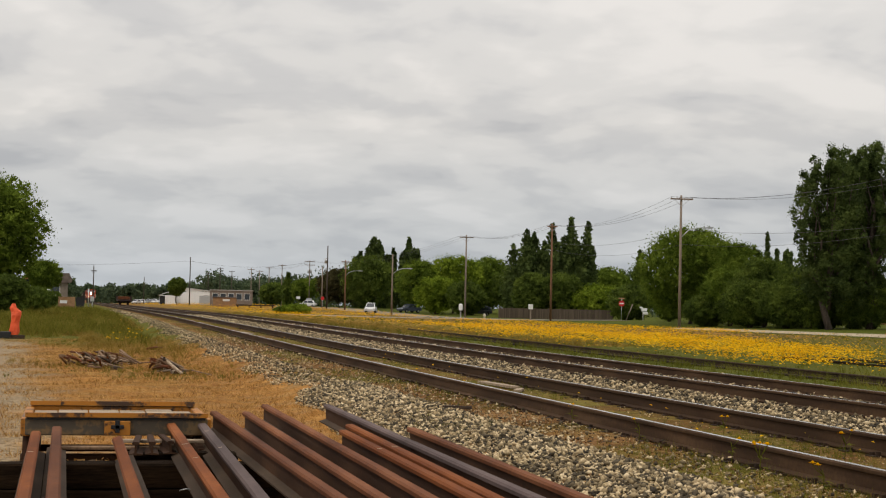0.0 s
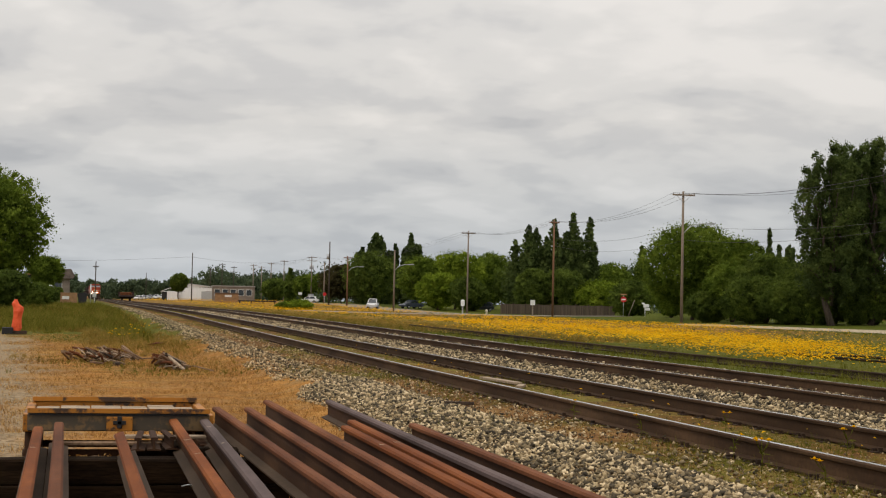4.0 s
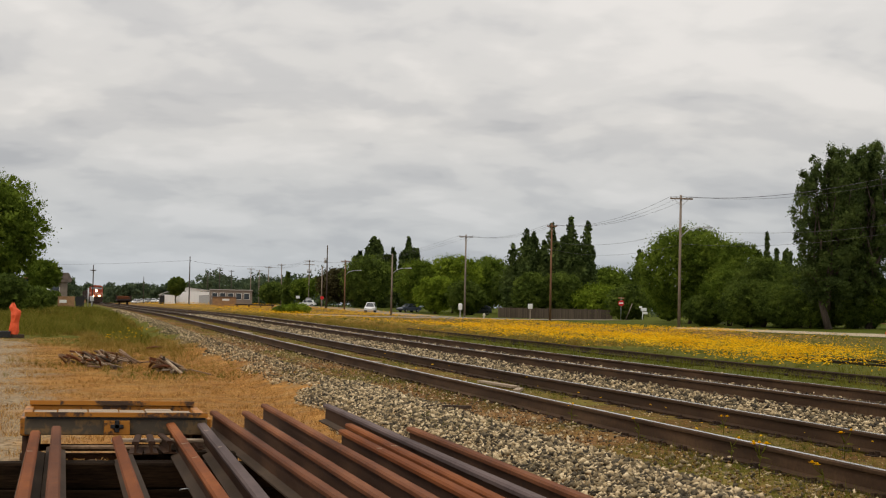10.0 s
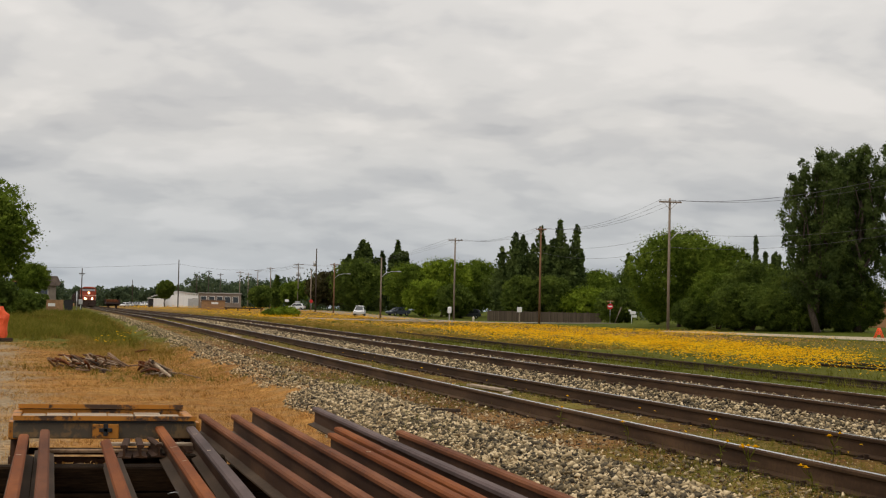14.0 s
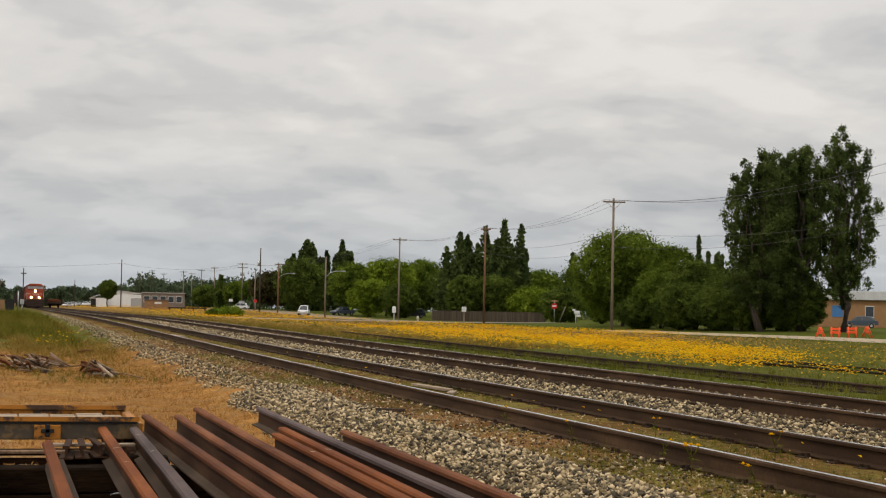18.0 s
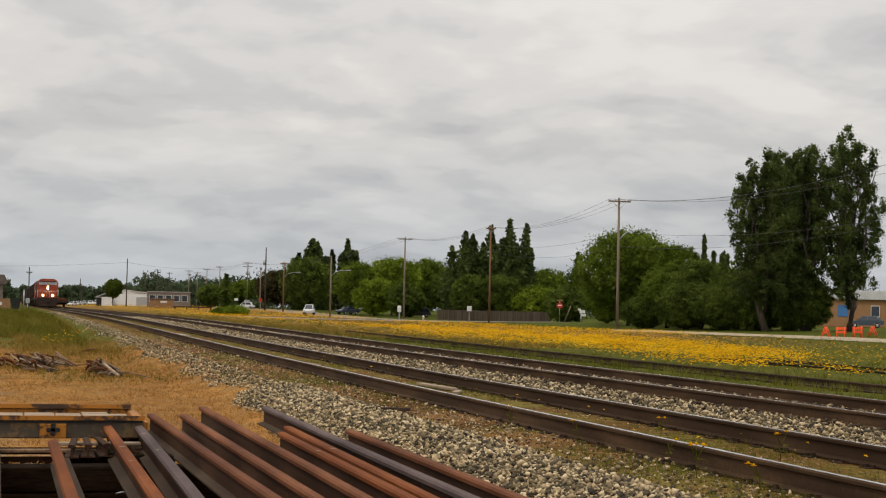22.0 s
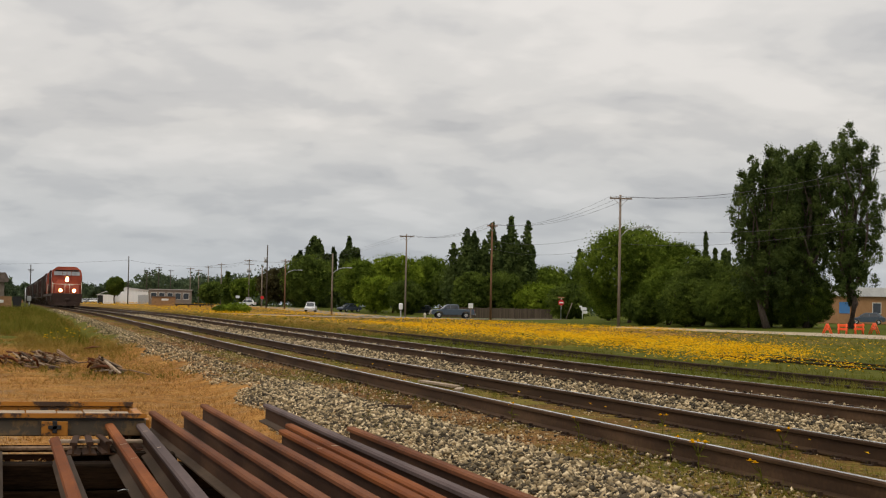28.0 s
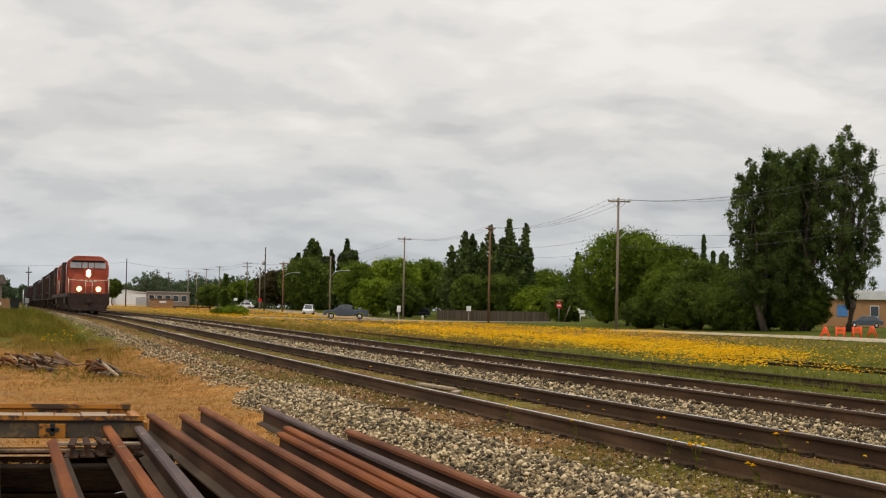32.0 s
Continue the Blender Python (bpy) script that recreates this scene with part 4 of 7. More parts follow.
O, L, D, P, B, W = M_LEAF_OAK, M_LEAF_LIGHT, M_LEAF_DARK, M_LEAF_POPLAR, M_LEAF_BROWN, M_LEAF_HAZED
TREES = (
    ("oak", -3.2, 130, 11.2, 5.2, O, "large green broadleaf tree with a ragged crown"),
    ("oak_high", -1.12, 196, 5.0, 2.2, O, "small round green tree beside a house"),
    ("bush", -2.35, 105, 2.5, 1.5, D, "dark green bush on the grassy bank"), ("bush", -1.5, 112, 1.55, 1.3, D, "dark green bush on the grassy bank"),
    ("bush", -0.80, 205, 1.6, 1.0, D, "dark green bush before a house"), ("bush", -1.3, 140, 1.75, 1.5, D, "low dark bush on the bank"),
    ("oak_high", 3.30, 455, 7.6, 2.35, D, "dark round tree beside a white shed"),
    ("oak", 8.93, 340, 8.1, 4.9, B, "reddish dull-leaved tree behind the road"), ("oak", 9.91, 330, 10.8, 6.2, D, "dark green broadleaf tree behind the road"),
    ("poplar", 10.10, 380, 16.6, 3.6, P, "tall dark poplar above the tree line"), ("poplar", 9.56, 380, 13.1, 1.6, P, "slim dark poplar above the tree line"),
    ("poplar", 10.69, 380, 14.0, 1.5, P, "slim dark poplar above the tree line"), ("poplar", 11.32, 380, 16.6, 3.0, P, "tall dark poplar above the tree line"),
    ("oak", 11.67, 300, 9.5, 4.8, O, "green broadleaf tree behind the road"), ("oak", 12.84, 300, 10.3, 5.8, L, "light green broadleaf tree behind the road"),
    ("oak", 14.06, 310, 10.4, 4.8, O, "green broadleaf tree behind the fence"), ("bush", 12.26, 287, 6.3, 4.2, L, "light green spreading bush"),
    ("bush", 13.3, 283, 5.6, 3.6, D, "dark green bush beside the street"), ("oak", 14.80, 300, 8.0, 3.6, D, "dark green tree behind the fence"),
    ("poplar", 15.29, 270, 14.0, 3.3, P, "tall dark poplar of a dense clump"), ("poplar", 15.74, 275, 13.8, 3.0, P, "tall dark poplar of a dense clump"),
    ("poplar", 16.26, 272, 15.2, 3.5, P, "tall dark poplar of a dense clump"), ("poplar", 16.83, 268, 16.2, 3.4, P, "tall dark poplar of a dense clump"),
    ("poplar", 17.42, 270, 12.2, 1.8, P, "tall dark poplar at the end of a clump"),
    ("bush", 15.6, 262, 7.0, 3.6, D, "dark bush under the poplars"), ("bush", 16.6, 262, 7.0, 3.8, D, "dark bush under the poplars"),
    ("oak", 18.21, 330, 9.5, 5.4, O, "green broadleaf tree in the distance"), ("bush", 17.82, 262, 4.8, 4.6, L, "bright green shrub behind the fence"),
    ("spruce", 19.27, 330, 12.9, 1.9, D, "dark green pointed spruce tree"), ("oak", 21.0, 185, 10.6, 6.1, O, "big dome-shaped green tree beside the lane"),
    ("oak", 22.63, 180, 9.2, 3.2, O, "green tree beside the big dome-shaped one"), ("bush", 18.9, 250, 5.0, 3.6, D, "dark bush behind the mailbox"), ("bush", 20.3, 200, 4.5, 2.4, O, "green bush at the foot of a tree"),
    ("bush", 22.34, 172, 6.3, 3.0, O, "tall green bush along the lane"), ("bush", 23.48, 168, 7.0, 3.2, D, "tall dark green bush along the lane"),
    ("bush", 24.70, 165, 7.0, 3.4, D, "tall dark green bush along the lane"), ("bush", 25.6, 160, 4.2, 2.6, D, "dark bush under the cottonwoods"),
    ("bush", 21.6, 172, 3.0, 2.2, D, "dark bush beside the lane"),
    ("poplar", 23.57, 230, 12.2, 1.0, P, "slim poplar tip behind the bushes"), ("poplar", 23.89, 230, 10.0, 0.9, P, "slim poplar tip behind the bushes"),
    ("poplar", 24.27, 230, 10.0, 1.2, P, "slim poplar tip behind the bushes"),
    ("cotton", 25.65, 155, 16.9, 3.7, P, "tall cottonwood with a dense leafy crown"), ("cotton", 26.95, 157, 17.9, 3.0, P, "tall cottonwood with a dense leafy crown"),
    ("cotton", 26.4, 161, 17.4, 3.2, P, "tall cottonwood with a dense leafy crown"),
    ("cotton", 28.4, 158, 18.7, 4.1, P, "tallest cottonwood with sky showing through its crown"), ("cotton", 31.9, 160, 16.5, 3.6, P, "tall cottonwood with an open leafy crown"),
    ("bush", 27.1, 158, 5.0, 2.4, D, "tall dark bush under the cottonwoods"), ("bush", 26.5, 158, 3.6, 2.0, D, "dark bush under the cottonwoods"), ("bush", 23.0, 164, 4.4, 2.8, D, "low dark bush along the lane"),
    ("bush", 24.2, 160, 4.0, 2.6, D, "low dark bush along the lane"), ("bush", 25.1, 158, 4.2, 2.6, D, "low dark bush along the lane"),
    ("spruce", 7.12, 450, 9.0, 1.7, D, "dark green pointed spruce tree"), ("oak", 6.60, 470, 6.4, 4.2, D, "dark green tree along the road"),
    ("bush", 7.42, 262, 0.5, 2.4, L, "low green shrub beside the loading platform"), ("bush", 7.0, 266, 0.35, 1.6, O, "low green shrub beside the loading platform"), ("oak", 7.76, 440, 7.4, 4.2, O, "green tree along the road"), ("oak", 8.35, 430, 7.5, 4.6, O, "green tree along the road"),
)
for k, (kind, b, d, h, r, m, label) in enumerate(TREES):
    build_tree(kind, b, d, h, r, 100 + k, m, label)


def far_woods(name, b0, b1, dist, depth, h0, h1, n, seed, label, cap=22000):
    """A distant belt of trees: crowns with an uneven top, as one mesh."""
    rnd = random.Random(seed)
    cs, rr = [], []
    for _ in range(n):
        b, d = rnd.uniform(b0, b1), dist + rnd.uniform(0, depth)
        x, y = spot(b, d)
        h = rnd.uniform(h0, h1) * (0.9 + 0.15 * math.sin(b * 3.1) * math.sin(b * 1.3 + 1)) + taller(x, y)
        w = h * rnd.uniform(0.25, 0.4)
        for _ in range(10):
            z = h * rnd.uniform(0.05, 1.0)
            k = w * (1.1 - 0.7 * z / h)
            cs.append((x + rnd.gauss(0, k), y + rnd.gauss(0, k), ground_z(x, y) + z))
            rr.append(w * rnd.uniform(0.25, 0.5))
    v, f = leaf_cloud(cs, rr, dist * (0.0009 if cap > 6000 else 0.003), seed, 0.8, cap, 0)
    # the belt's leaf colour already holds its distance haze
    tagged(new(name, quick_mesh(name, v, f, M_LEAF_HAZED)), label, "trees", kind="stuff")


far_woods("far_woods", -1.6, -0.3, 330, 60, 3.5, 6.5, 34, 1, "distant green trees left of the line")
far_woods("far_woods", 0.9, 4.5, 760, 60, 5.5, 10, 190, 2, "distant green tree belt beyond the sheds")
far_woods("far_woods", 4.2, 8.6, 560, 60, 7, 11.5, 210, 3, "distant green tree belt behind the poles")
far_woods("far_woods", 8.4, 20, 390, 50, 7, 10.5, 200, 4, "green tree belt behind the street")
far_woods("far_woods", -0.6, 1.6, 1250, 40, 9, 12, 60, 5, "faint trees at the far end of the line")
far_woods("far_woods", 20, 36, 300, 40, 5, 8, 120, 6, "trees behind the lane")
far_woods("far_woods", -40, -4, 260, 60, 7, 11, 140, 7, "trees beyond the yard", 4000)
far_woods("far_woods", 90, 300, 260, 60, 7, 11, 260, 8, "trees all round the yard", 5000)


# ---- utility poles and wires ----
def build_pole(bearing, dist, h, arms=((0.0, 2.2),), material=M_POLE, lamp=0.0, label="weathered wooden utility pole with a crossarm", lean=0.0, arm_turn=0.0, boxes=0, sign=False, r=0.15):
    x, y = spot(bearing, dist)
    t = thing("utility_pole", pose(x, y, ground_z(x, y), 0, lean, 0), label, "utility pole", "poles along the road")
    h += taller(x, y)
    bm = bmesh.new()
    bent(bm, [(0, 0, -0.1), (0, 0, h * 0.5), (0, 0, h)], [r, r * 0.85, r * 0.68], 10)
    part("pole", bm, material, t)
    turn = Matrix.Rotation(radians(arm_turn), 4, "Z")
    for drop, w in arms:
        bm = bmesh.new()
        box(bm, -w / 2, w / 2, -0.06 - r, 0.06 - r, h - 0.42 - drop, h - 0.28 - drop, 0.01, turn)
        arm = part("crossarm", bm, material, t)
        bm = bmesh.new()
        for s in (-1, 1):
            tube(bm, turn @ Vector((s * w * 0.3, -r, h - 0.42 - drop)), turn @ Vector((0, -r, h - 1.05 - drop)), 0.025, seg=5)
        part("brace", bm, M_GALV, t)
        for s in (-0.46, -0.2, 0.24, 0.46):
            bm = bmesh.new()
            p = turn @ Vector((s * w, -r, h - 0.28 - drop))
            tube(bm, p, p + Vector((0, 0, 0.13)), 0.05, 0.035, 6)
            part("insulator", bm, M_CERAMIC, arm, "grey ceramic insulator")
    if lamp:
        bm = bmesh.new()
        hh = lamp
        bent(bm, [(0.1, 0, hh - 0.5), (0.7, 0, hh + 0.1), (1.6, 0, hh + 0.38), (2.5, 0, hh + 0.42)], 0.045, 6)
        part("lamp_arm", bm, M_GALV, t, "curved galvanised lamp arm")
        bm = bmesh.new()
        slab(bm, ((2.35, hh + 0.36), (3.1, hh + 0.34), (3.15, hh + 0.44), (2.9, hh + 0.52), (2.4, hh + 0.48)), -0.14, 0.14)
        part("lamp_head", bm, M_GALV, t, "pale grey street lamp head")
    for k in range(boxes):
        bm = bmesh.new()
        tube(bm, (0.35 * (1 if k else -1), -0.1, h - 3.4), (0.35 * (1 if k else -1), -0.1, h - 2.4), 0.22, seg=10)
        part("transformer", bm, M_GALV, t, "grey transformer can")
    return t


def top_of(bearing, dist, h, side):
    x, y = spot(bearing, dist)
    return Vector((x + side, y - 0.15, ground_z(x, y) + taller(x, y) + h - 0.15))


POLES = ((20.64, 155, 12.05), (16.23, 207, 11.75), (13.27, 251, 11.95), (11.3, 290, 11.6), (7.86, 428, 11.9), (6.89, 468, 11.7), (6.44, 500, 11.6), (6.11, 525, 11.0), (5.82, 480, 10.6))
build_pole(*POLES[0], lamp=9.0, label="tall weathered utility pole with crossarm and street lamp")
build_pole(*POLES[1], arms=((0.0, 1.3),), material=M_POLE_BROWN, label="brown wooden utility pole with a short crossarm")
build_pole(*POLES[2])
for q in POLES[4:6]:
    build_pole(*q, arms=((0.0, 2.6), (0.9, 2.6)) if q is POLES[4] else ((0.0, 2.2),), boxes=2 if q is POLES[4] else 0)
for q in POLES[6:]:
    build_pole(*q)
build_pole(10.73, 258, 9.0, arms=(), lamp=7.0, label="wooden street lamp pole with a straight arm")
build_pole(9.11, 310, 9.2, arms=((0.0, 1.6),), material=M_POLE_BROWN, lamp=7.0, label="brown wooden street lamp pole")
build_pole(8.48, 316, 12.0, arms=(), material=M_POLE_DARK, label="tall dark wooden pole", boxes=1)
build_pole(8.31, 330, 8.2, arms=(), label="short pale pole with a red sign")
build_pole(3.73, 390, 11.2, arms=(), material=M_POLE_DARK, label="lone dark wooden pole")
build_pole(0.50, 300, 7.2, arms=((0.6, 1.0),), material=M_POLE_DARK, label="dark wooden pole beside the line", r=0.12)
build_pole(2.19, 600, 9.5, arms=(), material=M_POLE_DARK, label="faint distant dark wooden pole")
for b, d, h in ((4.75, 520, 11.5), (4.35, 560, 10.5), (5.15, 540, 11), (4.55, 600, 11)):
    build_pole(b, d, h, arms=((0.0, 2.0),), material=M_POLE_DARK, label="distant dark wooden utility pole")


def wire(a, b, sag, r=0.011, n=14):
    bm = bmesh.new()
    pts = [a.lerp(b, k / n) - Vector((0, 0, 4 * sag * (k / n) * (1 - k / n))) for k in range(n + 1)]
    bent(bm, pts, r, 4)
    me = bpy.data.meshes.new("power_line")
    bm.to_mesh(me)
    bm.free()
    me.materials.append(M_WIRE)
    return tagged(new("power_line", me), "thin dark overhead wire sagging between poles", "cable", "overhead wires")


for side in (-1.0, 0.0, 1.0):
    near = Vector((57 + side, 92, 12.3 + (0.35 if side == 0 else 0)))
    wire(near, top_of(*POLES[0], side), 1.3)
    wire(top_of(*POLES[0], side), top_of(*POLES[1], side * 0.6), 1.1)
    wire(top_of(*POLES[1], side * 0.6), top_of(*POLES[2], side), 0.9)
    wire(top_of(*POLES[2], side), top_of(*POLES[4], side), 2.0)
    wire(top_of(*POLES[4], side), top_of(*POLES[6], side), 1.0)
for drop, side in ((3.0, 0.15), (4.4, 0.15)):
    a = top_of(*POLES[0], side) - Vector((0, 0, drop))
    wire(a, top_of(*POLES[1], side) - Vector((0, 0, drop * 0.7)), 0.9)
    wire(Vector((57, 92, 9.3 - drop * 0.2)), a, 1.0)
wire(Vector((-60, 330, 9.3)), Vector((spot(3.73, 390)[0], spot(3.73, 390)[1], 11.2)), 1.6, 0.018)
wire(Vector((spot(3.73, 390)[0], spot(3.73, 390)[1], 11.2)), top_of(7.86, 428, 11.6, 0), 1.4, 0.018)


# ---- the rail stack in the yard ----
RAIL_STACK = (  # x at its far end and near the camera, far end y, top z, roll, finish
    (-0.257, -0.191, 12.36, 0.55, 0, 0), (-0.114, -0.073, 12.81, 0.55, 0, 1), (0.305, 0.351, 11.97, 0.54, -20, 0), (0.756, 0.708, 13.35, 0.55, -8, 0),
    (1.009, 0.849, 14.1, 0.55, -8, 2), (1.214, 1.399, 14.7, 0.55, 0, 1), (1.492, 1.554, 14.66, 0.55, 0, 1), (1.779, 1.763, 15.75, 0.55, 0, 1),
    (2.387, 2.306, 15.83, 0.55, 0, 2), (2.178, 2.06, 13.2, 0.55, 0, 0), (2.041, 1.97, 12.66, 0.545, 0, 0), (2.617, 2.562, 12.87, 0.55, 0, 1),
)
FINISH = ((M_RUST, M_RUST_DARK_SHADE, "orange-brown rusty loose steel rail"), (M_RUST_DULL, M_RUST_DARK_SHADE, "dull brown loose steel rail"), (M_RUST_DARK_SHADE, M_RUST_DARK_SHADE, "dark grey-brown loose steel rail"))
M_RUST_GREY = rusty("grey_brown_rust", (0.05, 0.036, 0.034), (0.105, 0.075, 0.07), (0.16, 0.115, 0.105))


def build_rail_stack():
    for k, (xa, xb, y1, top, roll, fin) in enumerate(RAIL_STACK):
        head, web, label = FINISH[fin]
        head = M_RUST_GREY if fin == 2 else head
        y0 = 3.6 + 0.13 * (k % 3)
        n = 6
        ang = math.degrees(math.atan2(xa - xb, y1 - 4.0))
        x_start = xa + (xb - xa) * (y1 - y0) / (y1 - 4.0)
        ob = thing("steel_rail", pose(x_start - 0.172 * math.sin(radians(roll)), y0, top - 0.172 * math.cos(radians(roll)), 0, roll, -ang), label, "rail", "stacked rails")
        bow = 0.012 * math.sin(k * 2.1)
        # shade is coloured into the web, sky light into the foot
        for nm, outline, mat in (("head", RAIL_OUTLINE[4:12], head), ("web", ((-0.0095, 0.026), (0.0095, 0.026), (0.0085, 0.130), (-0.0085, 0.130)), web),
                                 ("foot", (RAIL_OUTLINE[13], *RAIL_OUTLINE[0:4], RAIL_OUTLINE[12]), M_RUST_FOOT_LIT)):
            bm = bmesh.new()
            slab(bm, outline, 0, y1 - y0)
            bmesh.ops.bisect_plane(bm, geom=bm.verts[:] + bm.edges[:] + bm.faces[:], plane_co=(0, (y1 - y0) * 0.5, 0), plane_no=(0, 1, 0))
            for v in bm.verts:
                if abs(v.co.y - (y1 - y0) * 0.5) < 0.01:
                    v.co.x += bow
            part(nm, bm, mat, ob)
        for j, (yy, w) in enumerate(((y1 - y0 - 1.7 - 0.4 * (k % 2), 0.02), (y1 - y0 - 3.1, 0.015))):
            if k in (0, 3, 4, 9, 10) and (j == 0 or k in (3, 4)):
                bm = bmesh.new()
                box(bm, -0.022 + 0.01 * j, 0.012 + 0.012 * (k % 2), yy, yy + w * 1.3, 0.1722, 0.1730, 0, Matrix.Rotation(radians(0.03), 4, "Z"))
                mk = part("chalk_mark", bm, M_PLANK, ob, "pale paint mark across the rail head")


build_rail_stack()


def beam(name, x0, x1, y0, y1, z0, z1, material, label, turn=0.0, category="timber"):
    bm = bmesh.new()
    cx, cy = (x0 + x1) / 2, (y0 + y1) / 2
    box(bm, x0 - cx, x1 - cx, y0 - cy, y1 - cy, 0, z1 - z0, 0.012)
    bmesh.ops.subdivide_edges(bm, edges=[e for e in bm.edges if e.calc_length() > 0.4], cuts=5, use_grid_fill=True)
    rnd = random.Random(name + str(cx))
    for v in bm.verts:
        v.co += Vector((rnd.uniform(-0.008, 0.008), rnd.uniform(-0.008, 0.008), rnd.uniform(-0.006, 0.004)))
    me = bpy.data.meshes.new(name)
    bm.to_mesh(me)
    bm.free()
    me.materials.append(material)
    ob = tagged(new(name, me), label, category)
    ob.matrix_basis = pose(cx, cy, z0, 0, 0, turn)
    return ob


# timbers whose near-black colour includes the shade below the rails
beam("timber_sleeper", -0.95, 1.55, 11.75, 11.98, 0.19, 0.37, M_TIMBER_SHADED, "creosoted timber under the rails, blackened for shade")
beam("timber_sleeper", -0.98, 1.50, 11.72, 11.97, 0.0, 0.19, M_TIMBER_SHADED, "creosoted timber on the ground, blackened for shade")
beam("timber_sleeper", 1.6, 2.9, 11.9, 12.15, 0.19, 0.37, M_TIMBER_SHADED, "creosoted timber under the rails, blackened for shade")
beam("timber_sleeper", 1.55, 2.9, 11.88, 12.13, 0.0, 0.19, M_TIMBER_SHADED, "creosoted timber on the ground, blackened for shade")
beam("timber_sleeper", -0.9, 2.8, 6.0, 6.25, 0.0, 0.37, M_TIMBER_SHADED, "creosoted timber under the rails, blackened for shade")
beam("timber_sleeper", -0.7, 1.4, 9.4, 9.9, 0.0, 0.22, M_TIMBER_SHADED, "creosoted timber on the ground, blackened for shade", 3)
beam("timber_sleeper", -0.9, 2.6, 8.3, 8.6, 0.0, 0.24, M_TIMBER_SHADED, "creosoted timber on the ground, blackened for shade", -4)
beam("wood_block", -1.35, -0.52, 11.95, 12.2, 0.30, 0.345, M_PLANK, "pale weathered board end", 0, "board")
beam("timber_sleeper", -1.4, -0.5, 11.9, 12.2, 0.0, 0.30, M_TIMBER_SHADED, "creosoted timber on the ground, blackened for shade")
beam("wood_block", 1.36, 1.44, 13.2, 13.3, 0.0, 0.36, M_PLANK, "short pale wooden prop under the rails", 12, "board")


def build_trolley():
    t = thing("rail_trolley", pose(0.342, 13.2, 0), "worn yellow flat rail trolley with a weathered plank deck", "trolley")
    w = 0.70
    for y, tall, m, lab in ((0.0, 0.15, M_YELLOW_DIRTY, "grimy yellow front beam"), (1.50, 0.12, M_YELLOW, "worn yellow rear beam")):
        bm = bmesh.new()
        box(bm, -w, w, y, y + 0.09, 0.60 - tall, 0.585, 0.008)
        part("end_beam", bm, m, t, lab)
    for y, z in ((-0.03, 0.592), (1.48, 0.592)):
        bm = bmesh.new()
        slab(bm, ((y, z), (y + 0.16, z), (y + 0.16, z + 0.012), (y + 0.012, z + 0.012), (y + 0.012, z + 0.036), (y, z + 0.036)), -w, w, "y")
        part("edge_angle", bm, M_YELLOW, t, "yellow steel angle rusted along its edge")
    for s in (-1, 1):
        bm = bmesh.new()
        box(bm, s * w - 0.035, s * w + 0.035, 0.06, 1.55, 0.44, 0.575, 0.006)
        part("side_beam", bm, M_YELLOW, t)
    rnd = random.Random(9)
    x = -w + 0.04
    while x < w - 0.1:
        pw = rnd.uniform(0.14, 0.27)
        bm = bmesh.new()
        box(bm, x, min(x + pw, w - 0.03) - 0.01, 0.14, 1.46 + rnd.uniform(-0.06, 0.02), 0.535, 0.560 + rnd.uniform(-0.012, 0.010), 0.004)
        part("plank", bm, M_PLANK, t)
        x += pw
    # a thin black strip takes the place of the edge angle's shadow
    bm = bmesh.new()
    box(bm, -w + 0.02, w - 0.02, -0.012, -0.002, 0.572, 0.586)
    part("shadow_gap_strip", bm, M_BLACK, t, "black strip standing in for the shadow under the edge")
    bm = bmesh.new()
    box(bm, -0.10, 0.10, -0.035, -0.012, 0.455, 0.565, 0.004)
    pl = part("coupler_plate", bm, M_YELLOW, t, "yellow coupling plate with a dark slot")
    bm = bmesh.new()
    box(bm, -0.05, 0.05, -0.05, -0.036, 0.505, 0.535, 0.003)
    box(bm, -0.018, 0.018, -0.05, -0.036, 0.475, 0.57, 0.003)
    part("coupler_slot", bm, M_BLACK, pl)
    for y in (0.35, 1.2):
        bm = bmesh.new()
        tube(bm, (-0.74, y, 0.25), (0.74, y, 0.25), 0.03)
        part("axle", bm, M_RUST_DARK_SHADE, t)
        for s in (-1, 1):
            bm = bmesh.new()
            tube(bm, (s * 0.62, y, 0.25), (s * 0.72, y, 0.25), 0.23, seg=18)
            tube(bm, (s * 0.60, y, 0.25), (s * 0.62, y, 0.25), 0.25, seg=18)
            part("wheel", bm, M_RUST_DARK_SHADE, t, "dark iron trolley wheel")
    for x0, x1, y0, z0, m, lab in ((-0.05, 0.64, -0.50, 0.435, M_PLANK, "pale splintered board"), (-0.42, 0.30, -0.64, 0.395, M_OLD_BOARD, "grey weathered board")):
        bm = bmesh.new()
        box(bm, x0, x1, y0, y0 + 0.12, z0, z0 + 0.022, 0.004)
        part("step_board", bm, m, t, lab)
    for x in (-0.62, 0.62):
        bm = bmesh.new()
        box(bm, x - 0.03, x + 0.03, -0.6, 0.05, 0.36, 0.40, 0.004)
        part("bracket", bm, M_RUST_DARK_SHADE, t)


build_trolley()
for x, y, turn in ((0.47, 12.42, -4), (0.57, 12.46, -1), (0.68, 12.52, 3)):
    bm = bmesh.new()
    slab(bm, tuple((a * 0.7, z * 0.55) for a, z in RAIL_OUTLINE), -0.36, 0.30)
    me = bpy.data.meshes.new("rail_offcut")
    bm.to_mesh(me)
    bm.free()
    me.materials.append(M_RUST_DARK_SHADE)
    ob = tagged(new("rail_offcut", me), "short dark rusty rail offcut", "rail", "rail offcuts")
    ob.matrix_basis = pose(x, y, 0.40, 0, 0, turn)
